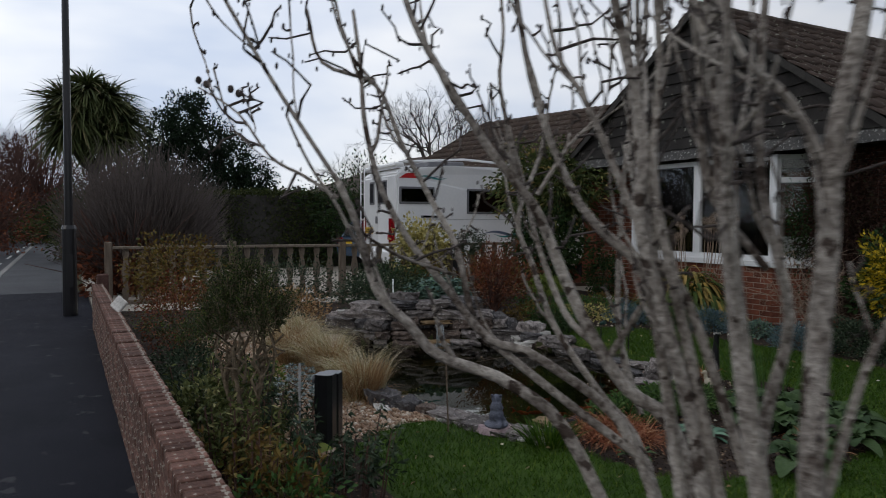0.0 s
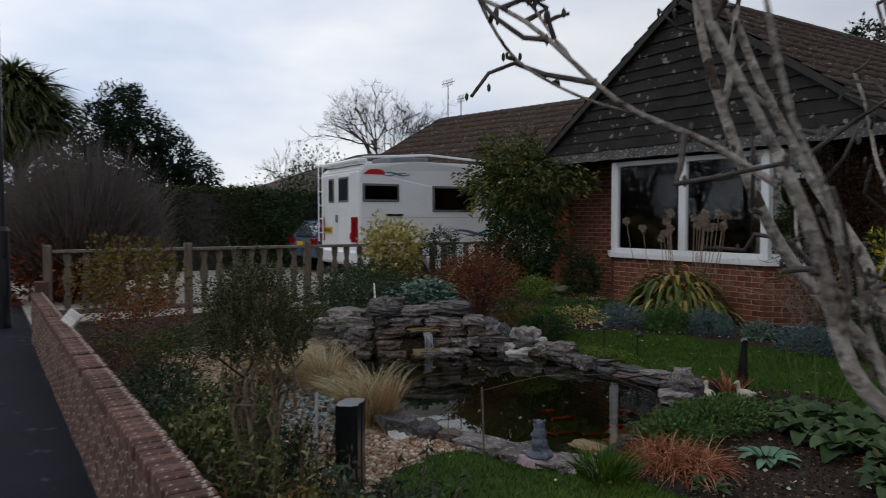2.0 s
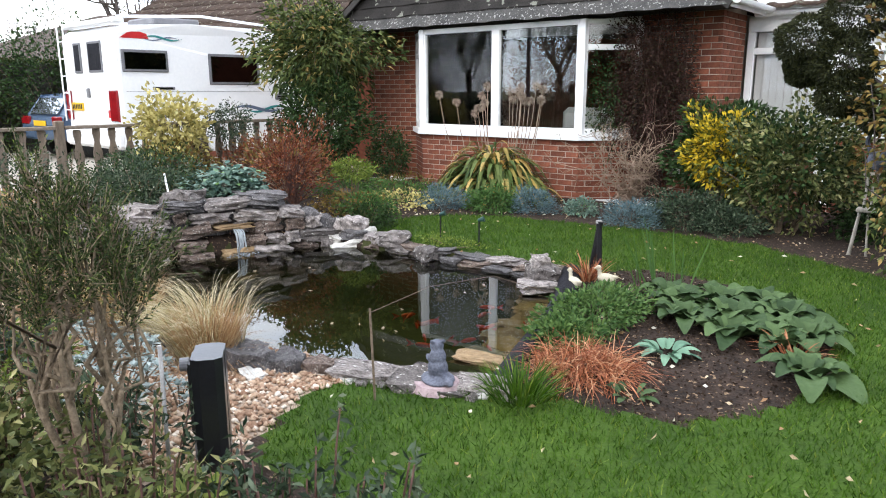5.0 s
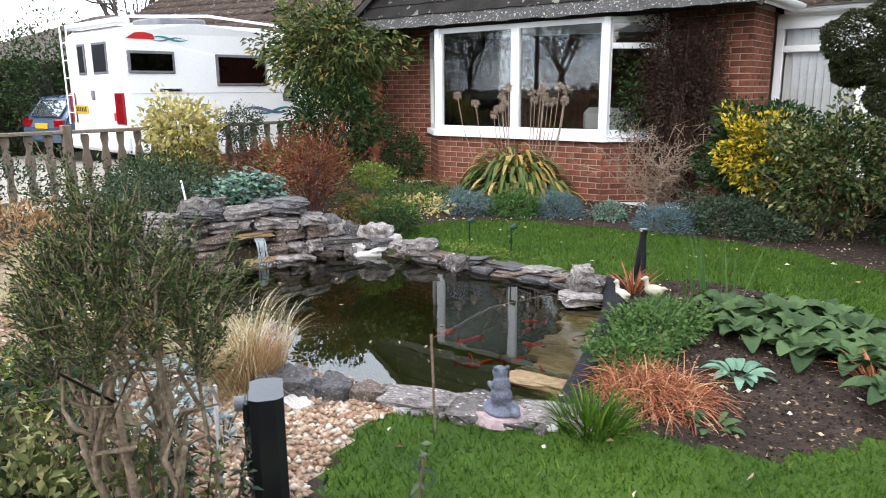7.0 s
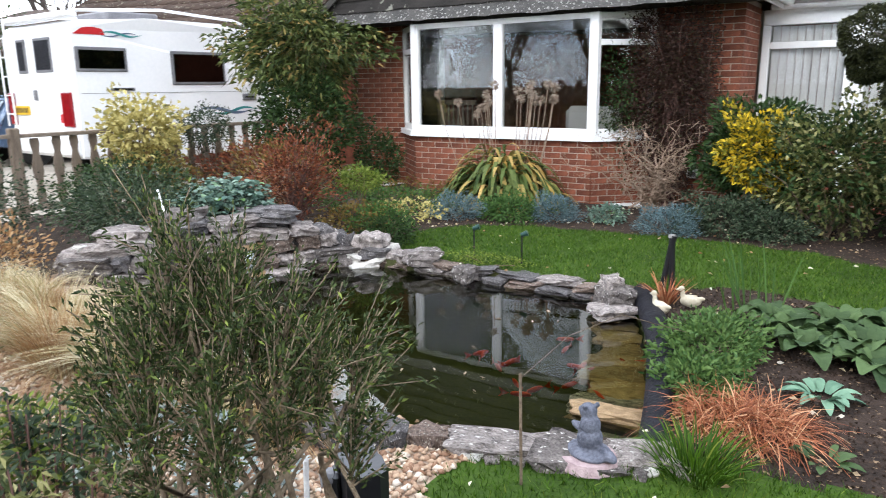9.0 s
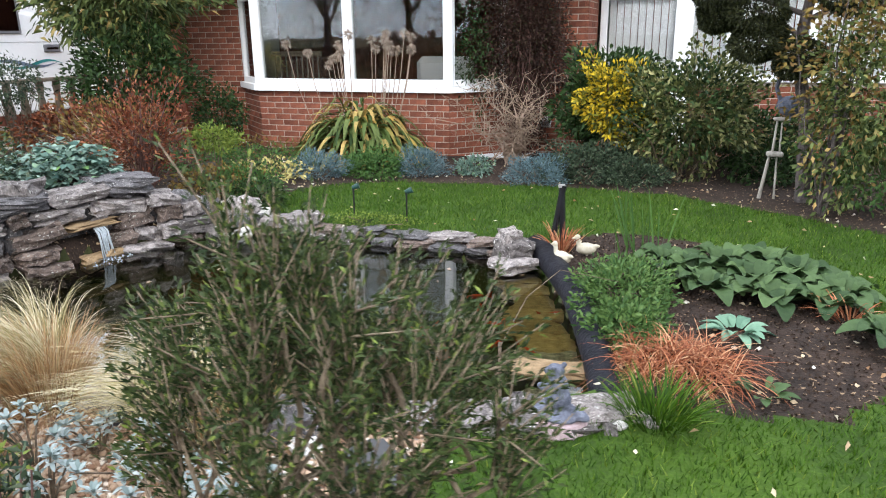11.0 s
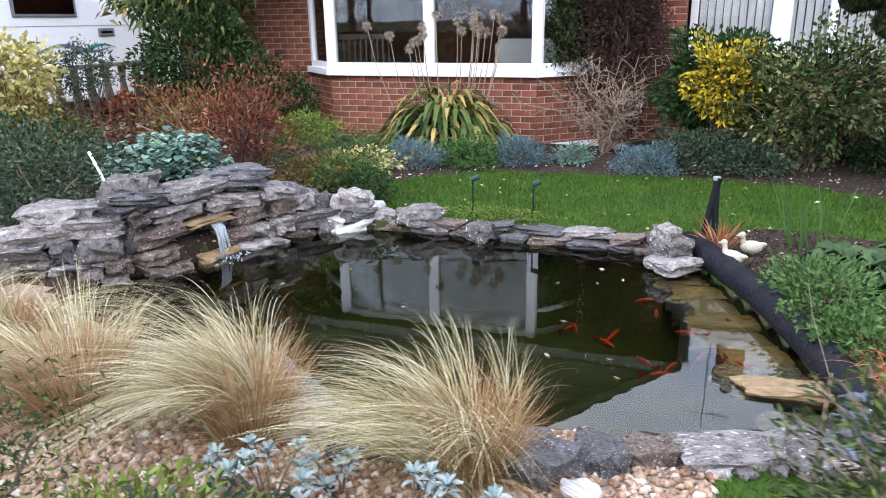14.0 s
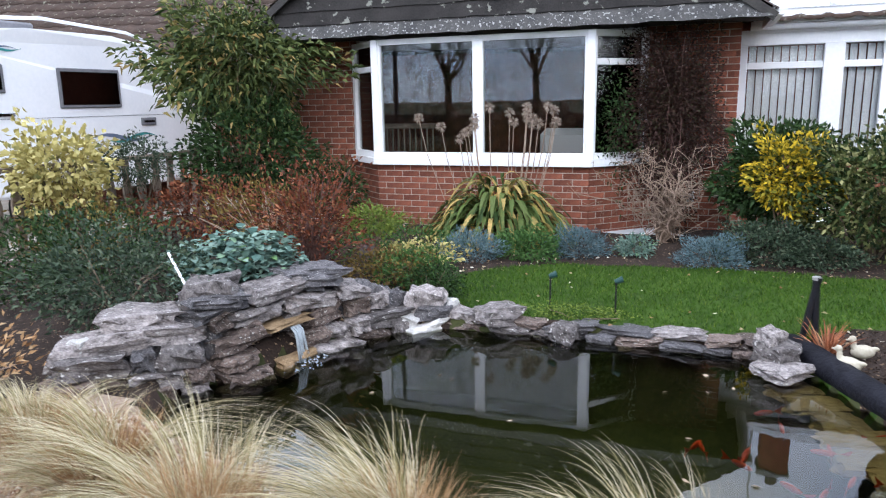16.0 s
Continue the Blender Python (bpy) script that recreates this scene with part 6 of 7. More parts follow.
bush("brown_shrub", "sparse brown-green perennials behind the rockery", gz(-8.85, 5.6), (0.6, 0.5, 0.34), (0.07, 0.018), L_BRONZE, 1300, lift=0.4, lump=0.6, nstem=40, stem=M_TWIGTAN, up=0.9)
bush("lime_shrub", "small lime-green shrub on a stub", gz(-7.95, 5.85), (0.28, 0.24, 0.12), (0.045, 0.02), L_LIME, 1100, lift=0.45, nstem=10)
part_stub = part("tree_stump", tubes("tree_stump", [([(-8.0, 5.75, 0.05), (-7.98, 5.76, 0.25), (-7.95, 5.75, 0.4)], 0.1, 0.07)], 9), M_TWIG)
tagged(part_stub, "dark weathered stump carrying a lime shrub", "stump")
t = thing("sedum_clump", "blue-green succulent rosettes spilling over the rockery", "plant", gz(-8.3, 4.35))
for q in range(4):
    p, w = cloud(330, (0, 0, 0.06), (0.42, 0.4, 0.3), 0.8, 0.4, True)
    flat_w = unit(rng.normal(size=p.shape) * np.array([1, 1, 0.25]) + w * 0.5)
    part("foliage", big_leaves("foliage", p, flat_w, 0.062 * rng.uniform(0.7, 1.2, len(p)), 0.06, 0.2, 4), L_SEDUM, t)
bush("ground_cover", "low pale-edged ground cover beside the lawn", gz(-7.75, 6.35), (0.5, 0.5, 0.14), (0.05, 0.028), L_VARIEG, 800, lift=0.06, nstem=4)
bush("ground_cover", "low green ground cover beside the lawn", gz(-7.45, 5.55), (0.36, 0.3, 0.2), (0.045, 0.02), L_GREEN, 1500, lift=0.12, nstem=4)
bush("ground_cover", "low green ground cover beside the lawn", gz(-8.2, 6.9), (0.8, 0.6, 0.14), (0.05, 0.02), L_GREEN, 1500, lift=0.06, nstem=4)
bush("ground_cover", "low bronze ground cover under the house", gz(-8.7, 7.7), (0.8, 0.5, 0.16), (0.05, 0.02), L_BRONZE, 800, lift=0.06, nstem=4)
bush("ground_cover", "pale-edged low cover and litter behind the rockery", gz(-7.7, 5.5), (0.42, 0.4, 0.16), (0.045, 0.022), L_BRONZE, 1300, lift=0.1, nstem=8)
bush("ground_cover", "low green and brown cover behind the rockery", gz(-8.5, 6.25), (0.55, 0.5, 0.18), (0.05, 0.018), L_GREEN, 1500, lift=0.1, nstem=8)
bush("ground_cover", "dense dark green mound by the pale stones", gz(-7.2, 5.35), (0.26, 0.2, 0.16), (0.035, 0.016), L_LAUREL, 1500, lift=0.12, nstem=5)
bush("corner_shrub", "dark green shrub at the bay's corner", gz(-9.55, 8.2), (0.36, 0.34, 0.4), (0.06, 0.03), L_LAUREL, 1500, lift=0.45)
bush("creeping_thyme", "bright green creeping mat at the pond edge", gz(-6.0, 5.18), (0.42, 0.12, 0.06), (0.02, 0.012), L_LIME, 900, lift=0.04, nstem=2)
agap = thing("agapanthus", "dense clump of strap leaves turning yellow under the window", "plant", gz(-7.3, 7.75))
for i in range(299):
    a, q = i * 2.39996, math.sqrt((i + 0.5) / 299)
    z_b = 0.1 + 0.6 * (1 - q * q) * rng.uniform(0.45, 1.0)
    base_l = np.array([[math.cos(a) * q * 0.58, math.sin(a) * q * 0.4, z_b]])
    way_l = unit(np.array([[math.cos(a) * (0.5 + 1.0 * q) + rng.normal() * 0.3, math.sin(a) * (0.5 + 1.0 * q) + rng.normal() * 0.3, 0.9]]))
    part("leaf", big_leaves("leaf", base_l, way_l, rng.uniform(0.36, 0.54), 0.05, rng.uniform(0.7, 1.15), 8), L_STRAP, agap)
k = 420
a, q = rng.uniform(0, 6.283, k), np.sqrt(rng.random(k))
base_l = np.stack([np.cos(a) * q * 0.62, np.sin(a) * q * 0.42, 0.05 + 0.6 * (1 - q * q) * rng.uniform(0.2, 1.0, k)], 1)
way_l = unit(np.stack([np.cos(a) * (0.5 + q), np.sin(a) * (0.5 + q), np.full(k, 0.8)], 1) + rng.normal(size=(k, 3)) * 0.3)
part("leaves", big_leaves("leaves", base_l, way_l, rng.uniform(0.3, 0.46, k), 0.045, 0.95, 8), leaf_mat("strap_leaf_rest", (0.02, 0.045, 0.012), (0.1, 0.14, 0.035), (0.5, 0.3, 0.08), pos=0.6), agap, "", "stuff")
al = thing("allium_heads", "dried round flower heads on tall pale stalks", "flowers", gz(-7.35, 7.95))
for i in range(20):
    x, y, h = (rng.uniform(-0.15, 0.75) if i > 6 else rng.uniform(-0.95, -0.3)), rng.normal(0.1, 0.1), (rng.uniform(1.25, 1.5) if i > 6 else rng.uniform(1.05, 1.4))
    part("stalk", tubes("stalk", [([(x * 0.5, y, 0), (x * 0.9, y, h * 0.7), (x, y, h)], 0.006, 0.004)], 5), M_TWIGTAN, al)
    d = unit(rng.normal(size=(70, 3)))
    part("flower_head", leaves("flower_head", np.array([x, y, h]) + d * 0.012, d, 0.06, 0.014), L_ALLIUM, al)
for nm, lb, x, y, rr, hh, ml, nl in (("lavender", "blue-grey lavender mound at the lawn's edge", -7.3, 6.7, 0.32, 0.22, L_BLUE, 1500), ("small_shrub", "green mounded shrub at the lawn's edge", -6.8, 7.0, 0.34, 0.24, L_GREEN, 1500), ("lavender", "blue-grey lavender mound at the lawn's edge", -6.33, 7.2, 0.28, 0.26, L_BLUE, 1500),
                                     ("small_shrub", "small pale green plant in bare soil", -5.8, 7.4, 0.2, 0.16, L_SEDUM, 500), ("lavender", "blue-grey lavender mound at the lawn's edge", -5.07, 7.15, 0.32, 0.24, L_BLUE, 1500), ("low_shrub", "dark blue-green spreading shrub by the lawn", -4.6, 7.5, 0.5, 0.33, L_DKBUSH, 2400),
                                     ("low_shrub", "dark blue-green spreading shrub by the lawn", -4.1, 7.35, 0.34, 0.22, L_DKBUSH, 1200)):
    hh *= 0.8
    bush(nm, lb, gz(x, y), (rr, rr * 0.85, hh), (0.05, 0.008) if nm == "lavender" else (0.045, 0.018), ml, nl * 2, lift=hh * 0.5, nstem=5, up=0.6 if nm == "lavender" else 0.2)
tw_t = thing("bare_shrub", "leafless tan twiggy shrub under the window", "shrub", gz(-5.55, 8.1))
ends = [(rng.normal(0, 0.38), rng.normal(0, 0.25), rng.uniform(0.35, 1.05)) for _ in range(38)]
for one in stems_to((0, 0, 0), ends, 0.009, 0.003, 0.2, 9):
    part("stem", tubes("stem", [one], 5), M_TWIGTAN, tw_t)
ls = []
for e in ends:
    for _ in range(7):
        e2 = np.array(e) * rng.uniform(0.5, 1.0)
        d2 = unit(rng.normal(size=3) + np.array([e[0], e[1], 0.5])) * rng.uniform(0.03, 0.07)
        ls.append(([e2 + d2 * q + rng.normal(size=3) * 0.012 * q - np.array([0, 0, 0.004]) * q * q for q in range(5)], 0.0034, 0.0016))
part("twigs", tubes("twigs", ls, 4), M_TWIGTAN, tw_t)
cl = thing("wall_climber", "dense purple-brown shrub trained against the brick wall", "shrub", gz(-5.65, 8.72))
p, w = cloud(21000, (0.1, 0.02, 1.4), (0.6, 0.27, 1.12), 0.1, 0.45)
part("foliage", leaves("foliage", p, w, 0.045, 0.016), L_CLIMB, cl)
ends = [tuple(p[i]) for i in rng.choice(len(p), 90)]
for one in stems_to((0.05, 0, 0), ends, 0.008, 0.002, 0.2):
    part("stem", tubes("stem", [one], 4), M_TWIGRED, cl)
p, w = cloud(900, (-0.5, -0.1, 1.3), (0.28, 0.16, 0.75), 0.1, 0.6)
part("foliage", leaves("foliage", p, w, 0.05, 0.022), L_LAUREL, cl)
bush("spotted_laurel", "shrub with gold-splashed leaves near the sunroom", gz(-4.4, 7.82), (0.36, 0.3, 0.4), (0.07, 0.03), L_GOLD, 3200, lift=0.8, lump=0.6)
bush("laurel_shrub", "dark green laurel around the gold-leaved shrub", gz(-4.45, 8.2), (0.62, 0.4, 0.62), (0.085, 0.034), L_LAUREL, 4500, lift=0.72)
bush("camellia_shrub", "broad glossy green shrub before the sunroom", gz(-3.6, 7.75), (0.66, 0.5, 0.56), (0.065, 0.034), L_CAMEL, 6500, lift=0.7, lump=0.6, shell=0.3)
bush("camellia_shrub", "green and bronze shrub before the sunroom", gz(-3.7, 7.6), (0.62, 0.48, 0.5), (0.07, 0.034), L_LAUREL, 1000, lift=0.7, lump=0.3)
for x, y, rr, hh, ml, nl in ((-3.0, 8.5, 0.6, 0.4, L_LAUREL, 2600), (-2.3, 8.2, 0.7, 0.45, L_LAUREL, 2600), (-2.8, 7.85, 0.45, 0.22, L_LAUREL, 1300)):
    bush("border_shrub", "dark low shrub filling the border by the sunroom", gz(x, y), (rr, rr * 0.8, hh), (0.06, 0.028), ml, nl, lift=hh * 0.8)
# cloud-pruned conifer
topi = thing("cloud_pruned_tree", "cloud-pruned conifer with dark ball-shaped pads", "tree", gz(-2.62, 7.0))
pads = [((-0.52, -0.1, 1.4), 0.22), ((-0.85, -0.1, 1.84), 0.25), ((-0.56, -0.12, 1.64), 0.25), ((-0.85, 0.0, 1.6), 0.17), ((-0.5, 0.0, 2.05), 0.27), ((-0.2, 0, 2.3), 0.3), ((0.15, -0.1, 1.8), 0.25), ((-0.2, -0.15, 1.25), 0.2)]
part("trunk", tubes("trunk", [([(0, 0, 0), (-0.05, 0.02, 0.7), (-0.2, -0.05, 1.3), (-0.12, 0, 1.9), (0, 0, 2.3)], 0.07, 0.03)], 9), M_TWIG, topi)
for c, r in pads:
    part("branch", tubes("branch", [([(-0.15, -0.02, c[2] - 0.25), (c[0] * 0.6, c[1] * 0.6, c[2] - 0.12), c], 0.025, 0.015)], 6), M_TWIG, topi)
    p, w = cloud(5200, c, (r, r, r * 0.8), 0.8, 0.14)
    part("pad", leaves("pad", p, w, 0.035, 0.014), L_TOPI, topi)
sh = bush("straggly_shrub", "tall straggly shrub with sparse yellowing leaves", gz(-2.55, 6.45), (0.45, 0.5, 1.0), (0.06, 0.03), L_BRONZE, 1300, lift=1.45, lump=0.5, nstem=14, stem=M_TWIG, shell=0.2)
p, w = cloud(3600, (0.2, 0, 0.95), (0.45, 0.5, 0.75), 0.3, 0.45)
part("foliage", leaves("foliage", p, w, 0.06, 0.03), L_BAY, sh)
bush("border_shrub", "green leafy shrub in the border by the lawn", gz(-2.0, 6.75), (0.7, 0.5, 0.35), (0.06, 0.03), L_GREEN, 1500, lift=0.35)
bush("border_shrub", "green leafy shrub in the border by the lawn", gz(-1.1, 6.3), (0.8, 0.6, 0.6), (0.06, 0.03), L_LAUREL, 1800, lift=0.55)
for i in range(7):
    bush("border_shrub", "dark green shrub filling the border by the house", gz(-0.2 + 0.55 * i, 6.2 + 0.35 * math.sin(i)), (0.6, 0.5, 0.6), (0.06, 0.03), L_LAUREL, 700, lift=0.55)

# ---- island bed beside the pond ----
red = thing("red_grass", "matted orange-brown dry grass clump in the island bed", "grass clump", gz(-3.6, 3.22))
k = 1100
a, q = rng.uniform(0, 6.283, k), np.sqrt(rng.random(k))
base_l = np.stack([np.cos(a) * q * 0.26, np.sin(a) * q * 0.24, 0.1 * (1 - q) * rng.random(k)], 1)
way_l = unit(np.stack([np.cos(a) * q * 0.5, np.sin(a) * q * 0.5, np.full(k, 0.8)], 1) + rng.normal(size=(k, 3)) * 0.5)
way_l[:, 2] = np.abs(way_l[:, 2])
part("blades", blades("blades", base_l, way_l, rng.uniform(0.1, 0.27, k), 0.006, rng.uniform(0.2, 1.3, k), 6), L_REDGRASS, red)
tuft("grass_tuft", "bright green grass tuft at the bed's corner", gz(-3.66, 2.72), 260, 0.14, 0.22, 0.7, 0.3, 0.008, L_LAWN)
bush("geranium", "mid-green leafy perennials beside the pond", gz(-3.92, 4.05), (0.28, 0.52, 0.12), (0.045, 0.017), L_LEAFY, 3600, "plant", lift=0.07, nstem=5)
bush("geranium", "mid-green leafy perennials beside the pond", gz(-3.85, 3.5), (0.2, 0.28, 0.1), (0.045, 0.017), L_LEAFY, 1700, "plant", lift=0.06, nstem=5)
for x, y, n_l, ln_l in ((-3.1, 4.15, 16, 0.28), (-2.62, 3.75, 15, 0.26), (-3.45, 4.3, 14, 0.26), (-3.35, 4.75, 14, 0.3), (-2.95, 4.65, 14, 0.28), (-3.7, 4.75, 12, 0.26), (-2.75, 4.35, 12, 0.25), (-3.2, 4.45, 12, 0.3), (-2.85, 4.15, 12, 0.24), (-3.55, 4.55, 12, 0.28), (-3.1, 4.85, 12, 0.26)):
    rosette("foxglove", "broad grey-green leaf rosette in the island bed", gz(x, y, 0.02), n_l + 10, ln_l * rng.uniform(0.95, 1.25), ln_l * 0.5, L_BROAD, 0.58, (0.45, 2.6), group="leaf rosettes in the island bed")
rosette("lambs_ear", "silver-edged low leafy plant on bare soil", gz(-3.33, 3.72), 22, 0.17, 0.06, L_EAR, 0.4)
rosette("lambs_ear", "silver-edged low leafy plant on bare soil", gz(-3.25, 3.05), 14, 0.11, 0.045, L_BROAD, 0.3)
tuft("dry_stalks", "pile of dry brown stalks in the bed", gz(-2.75, 4.05), 60, 0.1, 0.2, 1.2, 0.4, 0.01, L_REDGRASS)
tuft("iris", "tall thin green iris blades by the pond", gz(-3.9, 5.05), 24, 0.22, 0.52, 0.3, 0.05, 0.014, L_IRIS, "plant", each=True)
tuft("sedge_tuft", "small orange-brown sedge tuft by the pond corner", gz(-4.42, 4.9), 70, 0.05, 0.3, 0.7, 0.3, 0.01, L_REDGRASS)

# ---- planting between wall and pond ----
broom = thing("broom_shrub", "open many-stemmed shrub with fine dark green shoots", "shrub", gz(-4.15, 0.92))
heads = []
for i in range(24):
    a, q = i * 2.39996, math.sqrt((i + 0.5) / 24)
    heads.append(np.array((math.cos(a) * q * 0.25 + rng.normal() * 0.02, math.sin(a) * q * 0.22 + rng.normal() * 0.02, 1.14 - 0.26 * q * q + rng.normal() * 0.03)))
forks = [np.array((0.13 * math.cos(a), 0.11 * math.sin(a), h)) for a, h in ((0.4, 0.42), (1.9, 0.5), (3.3, 0.38), (4.6, 0.46), (5.5, 0.55))]
ls = [(smooth_line([(f[0] * 0.15, f[1] * 0.15, -0.05), (f[0] * 0.4 + 0.02, f[1] * 0.4, f[2] * 0.45), f, f * np.array([1.25, 1.25, 1.3])], 4), 0.018, 0.008) for f in forks]
for h in heads:
    f = min(forks, key=lambda q: np.hypot(*(q[:2] * 1.6 - h[:2])))
    ls += stems_to(f - np.array([0, 0, 0.01]), [h], 0.0095, 0.003, 0.09, 6)
shoots = []
for h in heads:
    for _ in range(22):
        b = h * np.array([1, 1, rng.uniform(0.82, 1.0)])
        d = unit(np.array([h[0] * 1.5, h[1] * 1.5, 0.6]) + rng.normal(size=3) * 0.26)
        shoots.append(([b, b + d * 0.08, b + d * rng.uniform(0.09, 0.18)], 0.0021, 0.001))
for one in ls:
    part("stem", tubes("stem", [one], 6), M_BROOM, broom)
part("shoots", tubes("shoots", shoots, 4), M_BROOM, broom)
tips = np.array([s[0][0] + (s[0][-1] - s[0][0]) * f for s in shoots for f in rng.uniform(0.1, 1.05, 34)])
ways = np.array([unit(s[0][-1] - s[0][0]) for s in shoots for _ in range(34)])
part("foliage", leaves("foliage", tips + rng.normal(size=tips.shape) * 0.006, unit(ways + rng.normal(size=ways.shape) * 0.4), 0.019, 0.005), L_SHRUB, broom)
b2 = thing("broom_shrub", "smaller open shrub with fine dark green shoots", "shrub", gz(-6.35, 1.0))
heads2 = [np.array((rng.normal(0, 0.15), rng.normal(0, 0.13), rng.uniform(0.4, 0.6))) for _ in range(14)]
for one in stems_to((0, 0, -0.03), heads2, 0.011, 0.004, 0.14, 7):
    part("stem", tubes("stem", [one], 5), M_STEM, b2)
p = np.concatenate([h + rng.normal(size=(240, 3)) * np.array([0.07, 0.07, 0.07]) for h in heads2])
part("foliage", leaves("foliage", p, unit(rng.normal(size=p.shape) + np.array([0, 0, 1.0])), 0.03, 0.008), L_SHRUB, b2)
for x, y, s in ((-5.26, 2.08, 0.6), (-6.1, 2.07, 0.68), (-6.8, 1.95, 0.68), (-7.45, 2.2, 0.64), (-8.0, 2.35, 0.5)):
    t = thing("feather_grass", "wind-blown straw-coloured feather grass clump with brown base", "grass clump", gz(x, y), "feather grass by the pond")
    k = 1700
    a, q = rng.uniform(0, 6.283, k), np.sqrt(rng.random(k))
    base_p = np.stack([np.cos(a) * q * 0.11, np.sin(a) * q * 0.11, np.zeros(k)], 1)
    way = np.stack([np.cos(a) * q * 0.34 + 0.04, np.sin(a) * q * 0.34, np.ones(k)], 1)
    part("blades", blades("blades", base_p, unit(way + rng.normal(size=(k, 3)) * 0.07), s * 0.68 * rng.uniform(0.5, 1.1, k), 0.0026, 0.2 * rng.uniform(0.3, 1.6, k), 5), L_STIPA, t)
    k = 260
    a = rng.uniform(0, 6.283, k)
    base_p = np.stack([np.cos(a) * 0.1, np.sin(a) * 0.1, np.full(k, 0.02)], 1)
    part("blades", blades("blades", base_p, unit(np.stack([np.cos(a) * 0.9, np.sin(a) * 0.9, rng.uniform(0.5, 1.2, k)], 1)), s * 0.6 * rng.uniform(0.5, 1.1, k), 0.0026, rng.uniform(0.6, 1.3, k), 6), L_STIPA, t)
    rows_p = []
    for lock in range(30):
        k = 48
        lean, side_w = rng.normal(-0.36, 0.2), rng.normal(0, 0.2)
        root = np.array([rng.normal(0, 0.05), rng.normal(0, 0.05), 0.0])
        base_p = root + rng.normal(size=(k, 3)) * np.array([0.02, 0.02, 0])
        way = unit(np.array([lean, side_w, 1.0]) + rng.normal(size=(k, 3)) * 0.04)
        rows_p.append((base_p, way, s * rng.uniform(0.95, 1.6) * rng.uniform(0.7, 1.08, k), rng.uniform(0.5, 0.85) * rng.uniform(0.9, 1.1, k)))
    cat = [np.concatenate([r_[i] for r_ in rows_p]) for i in range(4)]
    part("plumes", blades("plumes", cat[0], cat[1], cat[2], 0.0032, cat[3], 10), L_STIPAP, t)
for x, y, s, n_st in ((-4.95, 1.41, 0.2, 14), (-5.32, 1.74, 0.14, 9), (-5.8, 1.72, 0.15, 9), (-5.55, 1.56, 0.13, 8), (-5.1, 1.62, 0.13, 8), (-4.8, 1.62, 0.12, 7), (-5.62, 1.85, 0.12, 7)):
    t = thing("silver_plant", "silvery grey leaf rosettes on woody stems in the gravel", "plant", gz(x, y), "silver plants in the gravel")
    for k in range(n_st):
        e = np.array([rng.normal(0, s * 0.6), rng.normal(0, s * 0.6), s * rng.uniform(0.6, 1.5)])
        part("stem", tubes("stem", [([(0, 0, -0.02), (e[0] * 0.5, e[1] * 0.5, e[2] * 0.6), e], 0.005, 0.003)], 5), M_STEM, t)
        a = np.arange(16) * 2.4 + rng.uniform(0, 6)
        up = np.linspace(0.1, 1.6, 16)
        w = unit(np.stack([np.cos(a), np.sin(a), up], 1) + rng.normal(size=(16, 3)) * 0.12)
        part("rosette", big_leaves("rosette", e + w * 0.004 - np.array([0, 0, 0.02]) * (up[:, None] < 0.5), w, 0.045 * rng.uniform(0.7, 1.15, 16), 0.014, 0.25, 4), L_SILVER, t)
bush("spurge", "bright lime-green low plant near the wall", gz(-5.95, 1.35), (0.4, 0.3, 0.14), (0.05, 0.016), L_LIME, 1300, "plant", lift=0.1)
bush("low_shrub", "dark green spreading shrub behind the wall", gz(-6.1, 0.9), (0.5, 0.3, 0.2), (0.04, 0.016), L_DKBUSH, 2600, lift=0.18)
bush("low_shrub", "green leafy shrub behind the wall", gz(-5.2, 0.75), (0.42, 0.22, 0.2), (0.045, 0.016), L_DKBUSH, 1300, lift=0.18)
bush("hydrangea", "leafy plant with withered brown leaves by the wall", gz(-4.6, 0.75), (0.35, 0.22, 0.24), (0.05, 0.024), L_CAMEL, 1100, lift=0.22)
bush("red_brown_shrub", "red-brown dense shrub behind the wall", gz(-8.1, 1.1), (0.7, 0.45, 0.42), (0.04, 0.015), L_RUST, 2600, lift=0.38, stem=M_TWIGRED)
bush("orange_shrub", "orange-tinted shrub beside the end of the wall", gz(-9.7, 1.25), (0.8, 0.6, 0.45), (0.06, 0.03), L_BRONZE, 2600, lift=0.75, lump=0.4)
bush("dark_shrub", "dark green shrub in front of the fence", gz(-10.2, 2.9), (0.7, 0.8, 0.42), (0.05, 0.02), L_DKBUSH, 2600, lift=0.45)
bush("dark_shrub", "dark green shrub in front of the fence", gz(-10.4, 4.4), (0.5, 0.6, 0.36), (0.05, 0.02), L_LAUREL, 1700, lift=0.36)
bush("brown_shrub", "brown withered perennials before the fence", gz(-10.3, 6.6), (0.8, 0.7, 0.34), (0.06, 0.025), L_RUST, 2000, lift=0.4, nstem=30, stem=M_TWIGRED)
bush("brown_shrub", "brown withered perennials before the fence", gz(-9.2, 2.6), (0.6, 0.5, 0.3), (0.06, 0.02), L_STIPA, 1500, lift=0.25, nstem=20, stem=M_TWIGTAN, up=0.8)
for x, y in ((-3.9, 1.02), (-4.3, 0.78), (-4.05, 1.2)):
    rosette("bergenia", "pale yellow-green broad leaves near the wall", gz(x, y), 9, 0.2, 0.12, L_BERG, 0.4, (0.5, 1.6))
tuft("bulb_shoots", "thin green bulb shoots behind the wall", gz(-3.85, 1.1), 60, 0.3, 0.22, 0.25, 0.08, 0.01, L_GREEN, "plant")
